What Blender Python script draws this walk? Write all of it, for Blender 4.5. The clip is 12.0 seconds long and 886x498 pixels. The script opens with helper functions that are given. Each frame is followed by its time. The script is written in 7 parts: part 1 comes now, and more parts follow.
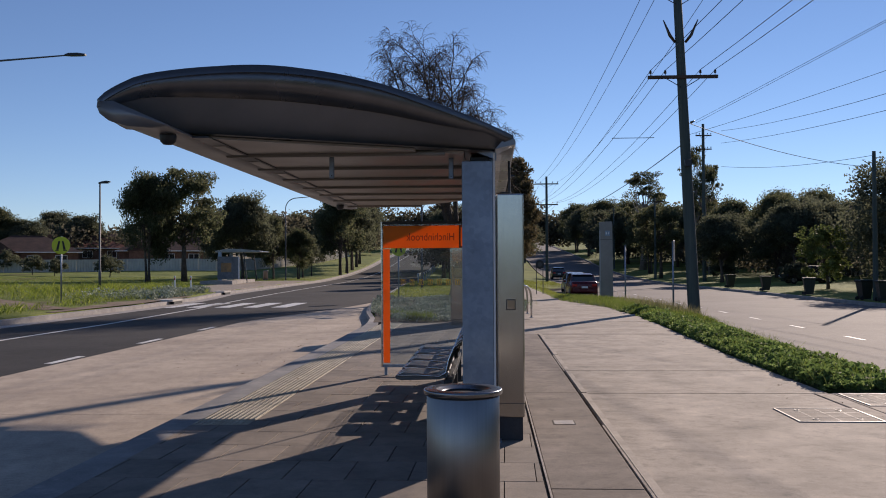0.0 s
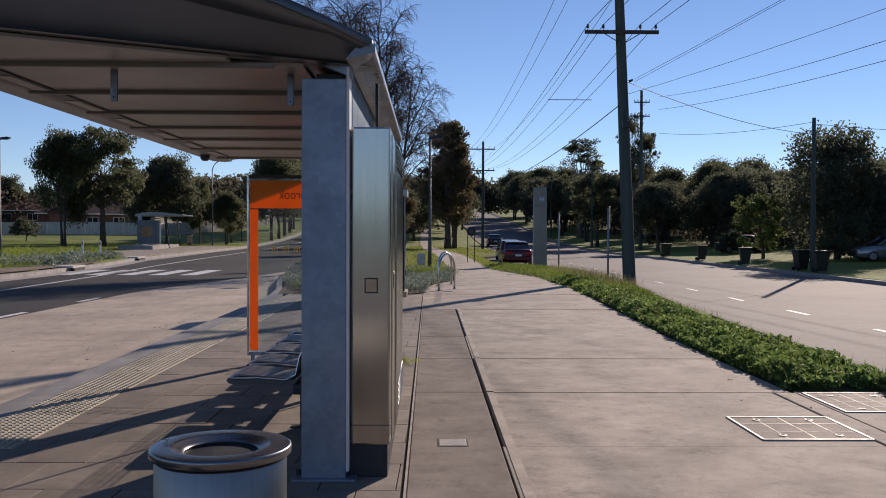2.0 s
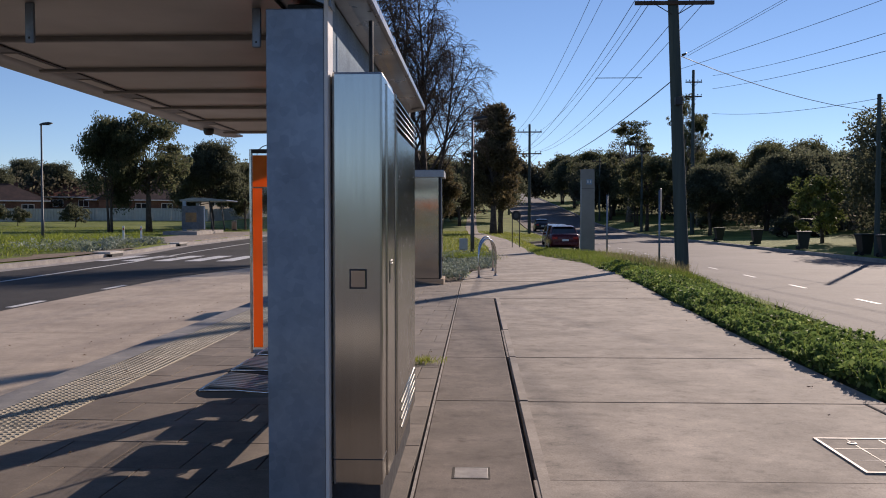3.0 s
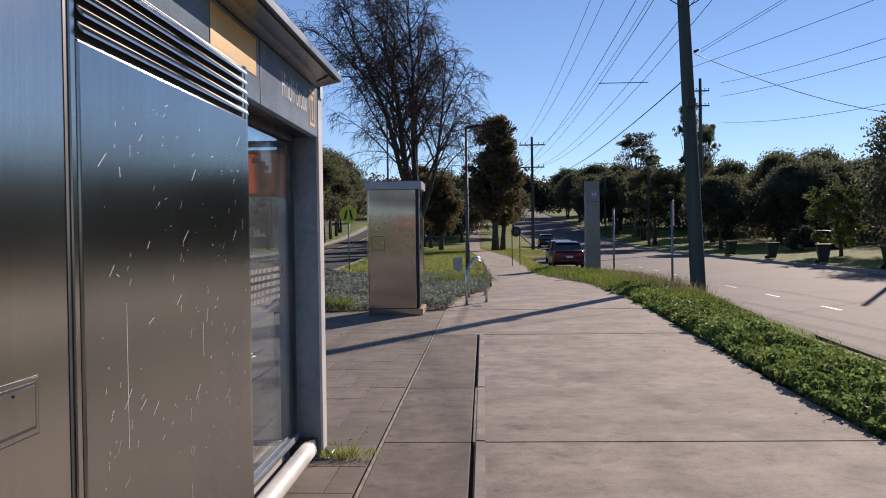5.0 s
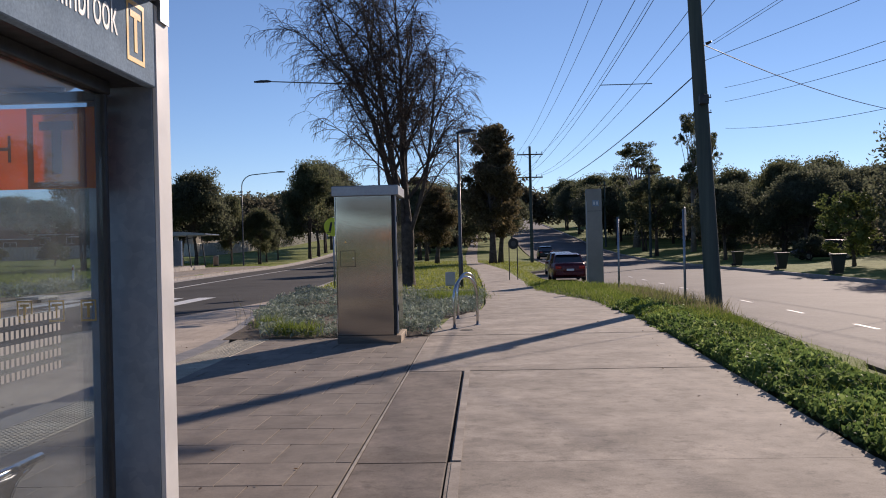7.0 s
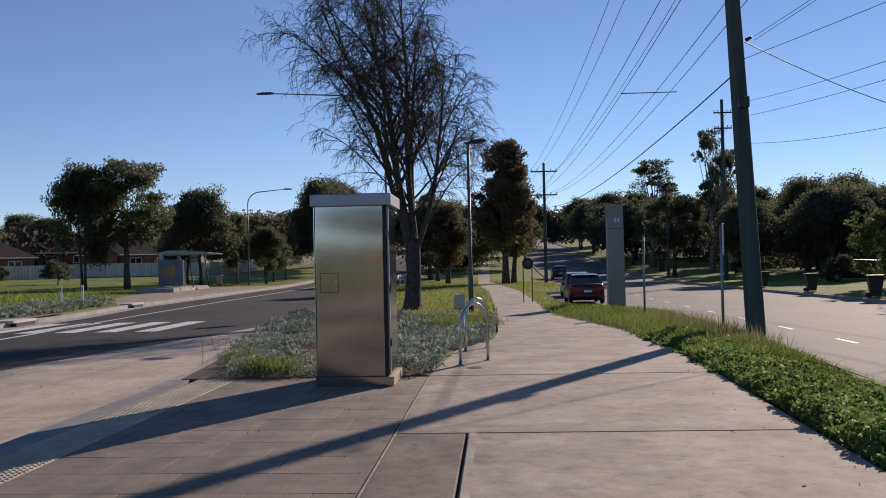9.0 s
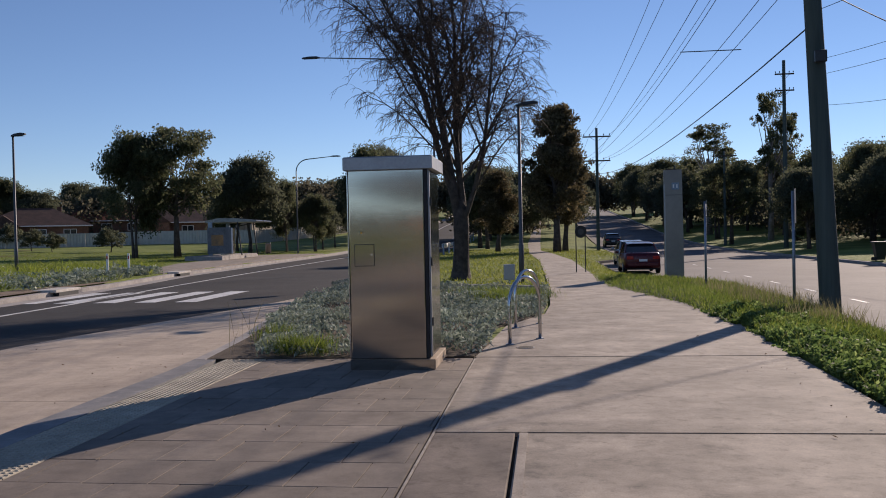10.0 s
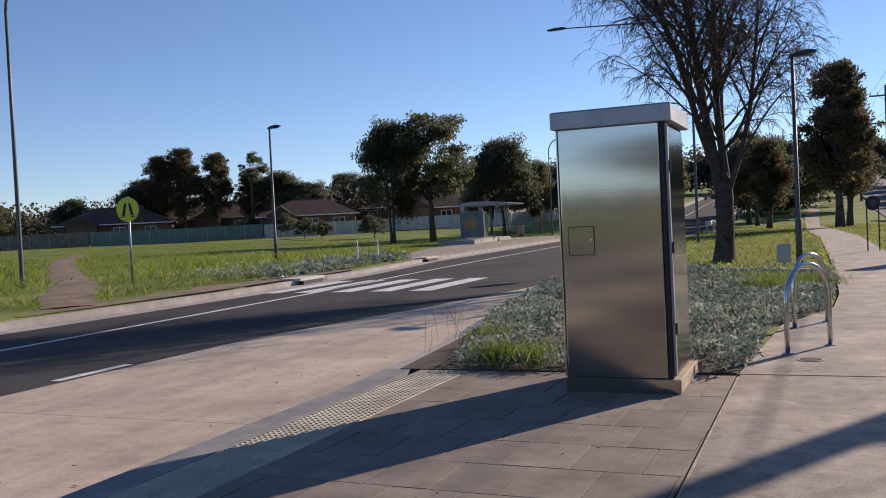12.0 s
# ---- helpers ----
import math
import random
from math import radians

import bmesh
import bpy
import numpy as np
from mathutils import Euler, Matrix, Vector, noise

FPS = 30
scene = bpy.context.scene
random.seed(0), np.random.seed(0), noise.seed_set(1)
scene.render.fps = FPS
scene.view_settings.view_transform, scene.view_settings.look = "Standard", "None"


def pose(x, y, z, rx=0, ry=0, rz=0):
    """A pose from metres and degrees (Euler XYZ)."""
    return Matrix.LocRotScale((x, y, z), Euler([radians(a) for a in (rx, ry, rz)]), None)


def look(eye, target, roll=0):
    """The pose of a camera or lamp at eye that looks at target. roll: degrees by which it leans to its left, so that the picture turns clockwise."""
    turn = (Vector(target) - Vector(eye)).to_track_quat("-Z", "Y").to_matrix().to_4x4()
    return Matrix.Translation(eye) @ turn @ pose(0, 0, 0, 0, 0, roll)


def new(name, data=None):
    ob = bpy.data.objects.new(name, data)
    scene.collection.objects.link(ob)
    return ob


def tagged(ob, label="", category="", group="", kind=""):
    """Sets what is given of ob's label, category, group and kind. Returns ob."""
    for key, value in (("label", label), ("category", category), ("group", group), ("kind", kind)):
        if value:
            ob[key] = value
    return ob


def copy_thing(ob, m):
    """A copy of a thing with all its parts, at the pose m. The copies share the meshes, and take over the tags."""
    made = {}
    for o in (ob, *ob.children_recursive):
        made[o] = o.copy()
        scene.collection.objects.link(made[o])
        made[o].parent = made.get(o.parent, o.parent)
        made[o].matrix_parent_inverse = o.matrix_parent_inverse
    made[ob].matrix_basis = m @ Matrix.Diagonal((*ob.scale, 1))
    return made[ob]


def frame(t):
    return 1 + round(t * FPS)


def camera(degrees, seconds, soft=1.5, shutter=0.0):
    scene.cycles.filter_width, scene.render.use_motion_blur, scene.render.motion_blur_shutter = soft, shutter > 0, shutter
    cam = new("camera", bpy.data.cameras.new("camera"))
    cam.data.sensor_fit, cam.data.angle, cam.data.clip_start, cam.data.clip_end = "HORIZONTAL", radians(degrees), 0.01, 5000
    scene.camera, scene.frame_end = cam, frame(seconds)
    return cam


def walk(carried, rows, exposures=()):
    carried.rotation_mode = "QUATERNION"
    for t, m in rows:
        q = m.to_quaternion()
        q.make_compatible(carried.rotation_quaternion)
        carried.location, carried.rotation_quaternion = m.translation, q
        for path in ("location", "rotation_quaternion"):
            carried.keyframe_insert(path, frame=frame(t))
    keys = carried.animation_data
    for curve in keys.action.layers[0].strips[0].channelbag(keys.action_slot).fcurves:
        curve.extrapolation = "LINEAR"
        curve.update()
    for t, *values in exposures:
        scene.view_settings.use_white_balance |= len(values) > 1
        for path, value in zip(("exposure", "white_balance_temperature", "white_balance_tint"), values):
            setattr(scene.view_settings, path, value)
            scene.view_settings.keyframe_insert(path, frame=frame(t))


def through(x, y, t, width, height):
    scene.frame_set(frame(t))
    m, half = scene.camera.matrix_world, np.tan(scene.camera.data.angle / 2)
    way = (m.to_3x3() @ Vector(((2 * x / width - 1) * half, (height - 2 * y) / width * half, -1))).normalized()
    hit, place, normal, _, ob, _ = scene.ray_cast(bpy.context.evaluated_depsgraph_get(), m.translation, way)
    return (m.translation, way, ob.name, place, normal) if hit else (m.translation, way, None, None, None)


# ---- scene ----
cam = camera(52.2, 12.0, soft=1.0)
PATH = [
    (0, (0.117, 3.448, 1.499), (0.014, 5.445, 1.537), -0.3),
    (0.5, (0.25, 4.049, 1.5), (0.238, 6.049, 1.526), -0.0),
    (1, (0.36, 4.622, 1.523), (0.381, 6.622, 1.508), -0.1),
    (1.5, (0.541, 5.192, 1.517), (0.581, 7.191, 1.502), -0.8),
    (2, (0.646, 5.793, 1.485), (0.676, 7.793, 1.449), 0.2),
    (2.5, (0.773, 6.36, 1.453), (0.76, 8.358, 1.376), -0.4),
    (3, (0.846, 7.079, 1.448), (0.771, 9.076, 1.379), 0.0),
    (5, (1.255, 9.999, 1.492), (1.166, 11.996, 1.459), -0.8),
    (5.5, (1.232, 10.661, 1.518), (1.123, 12.657, 1.454), -0.8),
    (6, (1.312, 11.267, 1.509), (1.206, 13.263, 1.432), -0.9),
    (6.5, (1.323, 11.913, 1.507), (1.214, 13.909, 1.435), 0.6),
    (7, (1.431, 12.493, 1.494), (1.344, 14.491, 1.489), -1.3),
    (9, (1.451, 15.081, 1.523), (1.337, 17.078, 1.561), -1.2),
    (9.5, (1.444, 15.804, 1.527), (1.253, 17.795, 1.562), -1.1),
    (10, (1.416, 16.278, 1.561), (1.19, 18.265, 1.529), -1.2),
    (10.5, (1.424, 16.9, 1.548), (1.208, 18.887, 1.486), -2.7),
    (11, (1.378, 17.538, 1.548), (1.102, 19.517, 1.482), -2.9),
    (11.5, (1.407, 18.126, 1.536), (0.94, 20.07, 1.47), -3.4),
    (12, (1.294, 18.822, 1.542), (0.515, 20.664, 1.488), -2.8),
]
walk(cam, [(t, look(eye, target, roll)) for t, eye, target, roll in PATH], [(0, -0.08, 6500, 20), (3, -0.03, 6500, 20), (6.5, 0.03, 6500, 20), (9.5, -0.07, 6500, 20), (11.2, 0.02, 6500, 20), (12, 0.24, 6500, 20)])

# ---- light ----
SUN_DIR = Vector((0.464, 0.886, 0.0)).normalized()
SUN_EL = radians(23.2)
world = bpy.data.worlds.new("sky")
scene.world = world
world.use_nodes = True
wn = world.node_tree
sky = wn.nodes.new("ShaderNodeTexSky")
sky.sky_type = "NISHITA"
sky.sun_disc = False
sky.sun_elevation = SUN_EL
sky.sun_rotation = math.atan2(SUN_DIR.x, SUN_DIR.y)
sky.air_density, sky.dust_density, sky.ozone_density = 1.0, 0.0, 4.0
sky.altitude = 2000
wn.nodes["Background"].inputs["Strength"].default_value = 0.107
wn.links.new(sky.outputs[0], wn.nodes["Background"].inputs["Color"])
sun_data = bpy.data.lights.new("sun", "SUN")
sun_data.energy, sun_data.angle, sun_data.color = 5.3, radians(0.53), (1.0, 0.87, 0.70)
sun = new("sun", sun_data)
sun.matrix_world = look((0, 0, 60), Vector((0, 0, 60)) - (SUN_DIR * math.cos(SUN_EL) + Vector((0, 0, math.sin(SUN_EL)))))


# ---- material helpers ----
class Mat:
    """A small builder round one Principled node."""

    def __init__(self, name, color=(0.5, 0.5, 0.5), rough=0.6, metal=0.0, spec=0.5):
        self.m = bpy.data.materials.new(name)
        self.m.use_nodes = True
        self.t = self.m.node_tree
        self.b = self.t.nodes["Principled BSDF"]
        self.b.inputs["Base Color"].default_value = (*color[:3], 1)
        self.b.inputs["Roughness"].default_value = rough
        self.b.inputs["Metallic"].default_value = metal
        self.b.inputs["Specular IOR Level"].default_value = spec
        self.co = None

    def node(self, kind, **inputs):
        n = self.t.nodes.new(kind)
        for k, v in inputs.items():
            n.inputs[k.replace("_", " ")].default_value = v
        return n

    def link(self, a, b):
        self.t.links.new(a, b)

    def coords(self, scale=(1, 1, 1), rot=(0, 0, 0), world_space=True):
        c = self.node("ShaderNodeNewGeometry").outputs["Position"] if world_space else self.node("ShaderNodeTexCoord").outputs["Object"]
        mp = self.node("ShaderNodeMapping")
        mp.inputs["Scale"].default_value = scale
        mp.inputs["Rotation"].default_value = rot
        self.link(c, mp.inputs["Vector"])
        return mp.outputs[0]

    def noise(self, scale, detail=4, rough=0.6, stretch=(1, 1, 1), rot=(0, 0, 0), world_space=True):
        n = self.node("ShaderNodeTexNoise", Scale=scale, Detail=detail, Roughness=rough)
        self.link(self.coords(stretch, rot, world_space), n.inputs["Vector"])
        return n.outputs["Fac"]

    def ramp(self, fac, stops):
        r = self.node("ShaderNodeValToRGB")
        e = r.color_ramp.elements
        while len(e) < len(stops):
            e.new(0.5)
        for k, (p, c) in zip(e, stops):
            k.position = p
            k.color = (*c[:3], 1) if not isinstance(c, (int, float)) else (c, c, c, 1)
        self.link(fac, r.inputs[0])
        return r.outputs[0]

    def mix(self, fac, a, b, mode="MIX"):
        n = self.node("ShaderNodeMix")
        n.data_type, n.blend_type = "RGBA", mode
        for k, v in ((0, fac), (6, a), (7, b)):
            sock = n.inputs[k]
            if hasattr(v, "is_linked"):
                self.link(v, sock)
            elif k == 0:
                sock.default_value = v
            else:
                sock.default_value = (*v[:3], 1) if not isinstance(v, (int, float)) else (v, v, v, 1)
        return n.outputs[2]

    def color(self, sock):
        self.link(sock, self.b.inputs["Base Color"])
        return self

    def rough(self, sock):
        self.link(sock, self.b.inputs["Roughness"])
        return self

    def bump(self, fac, strength=0.3, distance=0.01):
        n = self.node("ShaderNodeBump", Strength=strength, Distance=distance)
        self.link(fac, n.inputs["Height"])
        self.link(n.outputs[0], self.b.inputs["Normal"])
        return self

    def island(self):
        return self.node("ShaderNodeNewGeometry").outputs["Random Per Island"]

    def obrandom(self):
        return self.node("ShaderNodeObjectInfo").outputs["Random"]


def mottled(name, dark, light, big=0.7, small=14, rough=0.85, bump=0.25, dist=0.004, spots=None, metal=0.0, vary=False, spec=0.4, worn=0.0):
    """A mineral or painted surface: large blotches, fine grain, optional dark spots."""
    m = Mat(name, light, rough, metal, spec)
    a = m.ramp(m.noise(big, 6, 0.68), [(0.32, dark), (0.66, light)])
    g = m.ramp(m.noise(small * 8, 3, 0.7), [(0.25, 0.66), (0.75, 1.2)])
    k = m.ramp(m.noise(small * 0.28, 5, 0.72), [(0.3, 0.80), (0.7, 1.12)])
    c = m.mix(1.0, m.mix(0.85, a, g, "MULTIPLY"), k, "MULTIPLY")
    if worn:
        w = m.ramp(m.noise(5.0, 10, 0.80), [(0.34, 1 - 0.30 * worn), (0.48, 1.0), (0.56, 1.0), (0.70, 1 + 0.20 * worn)])
        pit = m.ramp(m.noise(70, 2, 0.5), [(0.66, 1.0), (0.74, 1 - 0.35 * worn)])
        st = m.ramp(m.noise(1.7, 7, 0.75, (1.0, 1.1, 1.0)), [(0.55, 1.0), (0.68, 1 - 0.22 * worn)])
        c = m.mix(1.0, m.mix(1.0, m.mix(1.0, c, w, "MULTIPLY"), pit, "MULTIPLY"), st, "MULTIPLY")
    if spots:
        s = m.ramp(m.noise(small * 0.35, 6, 0.7), [(0.55, 0.0), (0.72, 1.0)])
        c = m.mix(s, c, spots)
    if vary:
        v = m.ramp(m.obrandom(), [(0.0, 0.84), (1.0, 1.12)])
        c = m.mix(1.0, c, v, "MULTIPLY")
    m.color(c)
    m.bump(m.noise(small * 6, 4, 0.7), bump, dist)
    return m.m


def leafy(name, a, b, through=0.35, tip=None):
    """Foliage: colour varies leaf by leaf, light shines through."""
    m = Mat(name, a, 0.6, 0, 0.2)
    c = m.ramp(m.island(), [(0.0, a), (0.75, b), (1.0, tip or b)])
    big = m.ramp(m.noise(0.5, 3), [(0.3, 0.75), (0.7, 1.2)])
    c = m.mix(1.0, c, big, "MULTIPLY")
    m.color(c)
    tr = m.node("ShaderNodeBsdfTranslucent")
    m.link(c, tr.inputs["Color"])
    mx = m.node("ShaderNodeMixShader", Fac=through)
    out = m.t.nodes["Material Output"]
    m.link(m.b.outputs[0], mx.inputs[1])
    m.link(tr.outputs[0], mx.inputs[2])
    m.link(mx.outputs[0], out.inputs["Surface"])
    return m.m


def plain(name, c, rough=0.6, metal=0.0, grain=0.12, scale=30, bump=0.05):
    """A finish that is nearly one colour, with a little grain."""
    m = Mat(name, c, rough, metal)
    g = m.ramp(m.noise(scale, 4, 0.65), [(0.3, 1 - grain), (0.7, 1 + grain)])
    m.color(m.mix(1.0, c, g, "MULTIPLY"))
    m.rough(m.ramp(m.noise(scale * 0.3, 4, 0.6), [(0.3, max(rough - 0.1, 0.03)), (0.7, min(rough + 0.1, 1))]))
    if bump:
        m.bump(m.noise(scale * 4, 3), bump, 0.002)
    return m.m


def brushed(name, c, rough, across, smear=0.0):
    """Brushed stainless steel; across: the stretch of the grain; smear: sideways spread of reflections."""
    m = Mat(name, c, rough, 1.0)
    lines = m.noise(60, 3, 0.6, across)
    blot = m.noise(1.3, 4, 0.6)
    m.rough(m.ramp(blot, [(0.3, rough * 0.85), (0.7, rough * 1.2)]))
    m.color(m.mix(1.0, m.ramp(lines, [(0.3, tuple(v * 0.9 for v in c[:3])), (0.7, c)]), m.ramp(blot, [(0.3, 0.9), (0.7, 1.0)]), "MULTIPLY"))
    m.bump(lines, 0.015, 0.002)
    if smear:
        tg = m.node("ShaderNodeTangent")
        tg.direction_type, tg.axis = "RADIAL", "Z"
        m.link(tg.outputs[0], m.b.inputs["Tangent"])
        m.b.inputs["Anisotropic"].default_value = smear
    return m.m


M = {}
M["concrete_path"] = mottled("footpath concrete", (0.20, 0.168, 0.137), (0.44, 0.375, 0.31), 1.1, 11, 0.86, 0.4, 0.003, None, vary=True, worn=1.6)
M["concrete_strip"] = mottled("old dark concrete", (0.145, 0.12, 0.10), (0.265, 0.222, 0.188), 1.3, 14, 0.88, 0.3, 0.003, (0.10, 0.083, 0.07), spec=0.25, worn=1.2)
M["concrete_bay"] = mottled("bus bay concrete", (0.37, 0.30, 0.235), (0.53, 0.44, 0.345), 0.35, 9, 0.88, 0.25, 0.003, worn=0.7)
M["kerb"] = mottled("kerb concrete", (0.27, 0.25, 0.24), (0.42, 0.39, 0.36), 1.2, 12, 0.85, 0.3, 0.003)
M["kerb_blue"] = mottled("worn painted kerb", (0.195, 0.19, 0.19), (0.285, 0.275, 0.265), 1.5, 9, 0.8, 0.2, 0.003, (0.36, 0.33, 0.30))
M["joint"] = plain("dirt in joints", (0.035, 0.028, 0.022), 0.95, 0, 0.3, 40)
M["asphalt"] = mottled("asphalt", (0.040, 0.039, 0.039), (0.070, 0.067, 0.065), 0.25, 30, 0.9, 0.5, 0.006, spec=0.15)
M["asphalt_old"] = mottled("worn pale asphalt", (0.115, 0.102, 0.098), (0.175, 0.157, 0.149), 0.25, 30, 0.84, 0.4, 0.005, spec=0.3, worn=0.6)
M["line"] = mottled("road paint", (0.55, 0.55, 0.53), (0.80, 0.80, 0.78), 2.0, 20, 0.6, 0.2, 0.002, (0.3, 0.3, 0.3))
M["paver"] = mottled("grey paver", (0.172, 0.14, 0.114), (0.262, 0.22, 0.18), 1.8, 12, 0.82, 0.25, 0.002, None, vary=True, worn=0.8)
M["tactile"] = mottled("cream tactile tile", (0.35, 0.31, 0.235), (0.53, 0.475, 0.37), 1.3, 14, 0.8, 0.2, 0.002)
M["soil"] = mottled("soil", (0.06, 0.045, 0.03), (0.15, 0.11, 0.075), 1.0, 8, 0.95, 0.6, 0.02)
M["galv"] = None


def galvanised():
    m = Mat("galvanised steel", (0.25, 0.30, 0.36), 0.5, 0.75)
    v = m.node("ShaderNodeTexVoronoi", Scale=26.0)
    m.link(m.coords(), v.inputs["Vector"])
    fl = m.ramp(v.outputs["Color"], [(0.2, (0.235, 0.28, 0.345)), (0.8, (0.27, 0.32, 0.39))])
    st = m.ramp(m.noise(2.2, 6, 0.7), [(0.35, 0.82), (0.55, 1.0), (0.75, 1.15)])
    m.color(m.mix(1.0, fl, st, "MULTIPLY"))
    m.rough(m.ramp(m.noise(3, 5, 0.6), [(0.3, 0.38), (0.7, 0.6)]))
    return m.m


M["galv"] = galvanised()
M["steel"] = brushed("brushed stainless steel", (0.52, 0.50, 0.46), 0.23, (1, 1, 0.03), 0.8)
M["steel_cabinet"] = brushed("brushed cabinet steel", (0.52, 0.495, 0.45), 0.13, (0.03, 0.03, 1), 0.92)
M["steel_bin"] = brushed("polished bin steel", (0.32, 0.31, 0.30), 0.40, (1, 1, 0.02), 0.7)
M["chrome"] = plain("polished steel tube", (0.62, 0.62, 0.62), 0.16, 1.0, 0.05)
M["alu"] = plain("cap aluminium", (0.34, 0.35, 0.36), 0.45, 0.7, 0.08)
M["plinth"] = plain("dark steel plinth", (0.03, 0.033, 0.04), 0.5, 0.2, 0.2)
M["timber_plinth"] = mottled("pale concrete plinth", (0.36, 0.27, 0.19), (0.52, 0.42, 0.31), 4, 12, 0.85)
M["roof_metal"] = plain("grey roof cladding", (0.17, 0.175, 0.185), 0.33, 0.75, 0.12, 4)
M["soffit"] = plain("soffit panel", (0.31, 0.275, 0.24), 0.42, 0.0, 0.06, 3)
M["roof_dark"] = plain("dark roof rib", (0.055, 0.058, 0.065), 0.5, 0.3, 0.15, 6)
M["fascia_blue"] = mottled("blue-grey sign board", (0.21, 0.29, 0.385), (0.27, 0.36, 0.46), 2.0, 10, 0.85, 0.03, 0.001, spec=0.05)
M["white"] = plain("white lettering", (0.78, 0.78, 0.76), 0.5, 0, 0.03)
M["yellow"] = plain("amber vinyl", (0.75, 0.42, 0.06), 0.5, 0, 0.06)
M["black"] = plain("black rubber", (0.012, 0.012, 0.013), 0.6, 0, 0.2)
M["dark_metal"] = plain("dark painted metal", (0.035, 0.037, 0.04), 0.45, 0.3, 0.2)
M["pipe_white"] = plain("scuffed white pipe", (0.68, 0.66, 0.62), 0.5, 0, 0.1, 8)
M["timber_pole"] = None


def pole_wood():
    m = Mat("green-stained timber pole", (0.06, 0.08, 0.07), 0.85)
    z = m.noise(1.2, 6, 0.65, (6, 6, 0.25))
    c = m.ramp(z, [(0.3, (0.035, 0.055, 0.050)), (0.7, (0.085, 0.105, 0.095))])
    m.color(c)
    m.bump(m.noise(8, 6, 0.7, (8, 8, 0.3)), 0.6, 0.02)
    return m.m


M["timber_pole"] = pole_wood()
M["crossarm"] = mottled("weathered crossarm", (0.055, 0.035, 0.025), (0.11, 0.075, 0.055), 3, 20, 0.85)
M["wire"] = plain("overhead wire", (0.03, 0.03, 0.032), 0.6, 0.2, 0.05, 5, 0)
M["porcelain"] = plain("brown insulator", (0.05, 0.03, 0.02), 0.25, 0, 0.1)
M["bark"] = mottled("grey-brown bark", (0.045, 0.034, 0.027), (0.12, 0.095, 0.078), 4, 12, 0.9, 0.8, 0.02)
M["bark_pale"] = mottled("pale gum bark", (0.16, 0.13, 0.11), (0.34, 0.30, 0.26), 2, 10, 0.85, 0.5, 0.02)
M["twig"] = plain("brown twig", (0.075, 0.045, 0.032), 0.85, 0, 0.2, 3, 0)
M["leaf_gum"] = leafy("gum leaves", (0.070, 0.086, 0.046), (0.135, 0.148, 0.080), 0.68, (0.17, 0.155, 0.085))
M["leaf_dark"] = leafy("dark leaves", (0.075, 0.088, 0.060), (0.135, 0.145, 0.090), 0.68)
M["leaf_brown"] = leafy("olive-brown leaves", (0.075, 0.066, 0.036), (0.15, 0.122, 0.068), 0.5, (0.20, 0.16, 0.09))
M["leaf_light"] = leafy("lime leaves", (0.07, 0.10, 0.03), (0.16, 0.19, 0.06), 0.4)
M["clover"] = leafy("clover leaves", (0.075, 0.13, 0.038), (0.165, 0.245, 0.07), 0.55, (0.34, 0.42, 0.14))
M["grass"] = leafy("grass blades", (0.12, 0.155, 0.025), (0.27, 0.30, 0.05), 0.55, (0.40, 0.39, 0.10))
M["grass_verge"] = leafy("verge grass", (0.09, 0.14, 0.025), (0.19, 0.25, 0.045), 0.5, (0.33, 0.34, 0.10))
M["grass_dry"] = leafy("dry grass", (0.16, 0.15, 0.07), (0.30, 0.27, 0.14), 0.4)
M["silver_leaf"] = leafy("silver-green leaves", (0.15, 0.19, 0.14), (0.31, 0.36, 0.28), 0.3, (0.45, 0.50, 0.42))


def lawn_ground():
    m = Mat("turf", (0.1, 0.14, 0.03), 0.9, 0, 0.2)
    a = m.ramp(m.noise(0.22, 6, 0.65), [(0.3, (0.10, 0.14, 0.03)), (0.5, (0.17, 0.21, 0.045)), (0.7, (0.25, 0.275, 0.07))])
    d = m.ramp(m.noise(0.09, 4, 0.6), [(0.60, 0.0), (0.72, 1.0)])
    c = m.mix(d, a, (0.13, 0.10, 0.06))
    g = m.ramp(m.noise(9, 5, 0.75), [(0.3, 0.6), (0.7, 1.25)])
    m.color(m.mix(1.0, c, g, "MULTIPLY"))
    m.bump(m.noise(6, 5, 0.75), 0.9, 0.08)
    return m.m


M["turf"] = lawn_ground()


def glass(name, tint, rough=0.02):
    m = Mat(name, tint, rough, 0)
    tr = m.node("ShaderNodeBsdfTransparent")
    tr.inputs["Color"].default_value = (*tint[:3], 1)
    gl = m.node("ShaderNodeBsdfGlossy", Roughness=rough)
    fr = m.node("ShaderNodeLayerWeight", Blend=0.5)
    mx = m.node("ShaderNodeMixShader")
    m.link(m.ramp(fr.outputs["Facing"], [(0.0, 0.03), (0.5, 0.05), (0.75, 0.11), (0.9, 0.32), (1.0, 0.85)]), mx.inputs[0])
    m.link(tr.outputs[0], mx.inputs[1])
    m.link(gl.outputs[0], mx.inputs[2])
    df = m.node("ShaderNodeBsdfDiffuse")
    df.inputs["Color"].default_value = (0.55, 0.58, 0.6, 1)
    mx2 = m.node("ShaderNodeMixShader")
    dirt = m.ramp(m.noise(3.0, 6, 0.7), [(0.35, 0.02), (0.75, 0.09)])
    m.link(dirt, mx2.inputs[0])
    m.link(mx.outputs[0], mx2.inputs[1])
    m.link(df.outputs[0], mx2.inputs[2])
    m.link(mx2.outputs[0], m.t.nodes["Material Output"].inputs["Surface"])
    return m.m


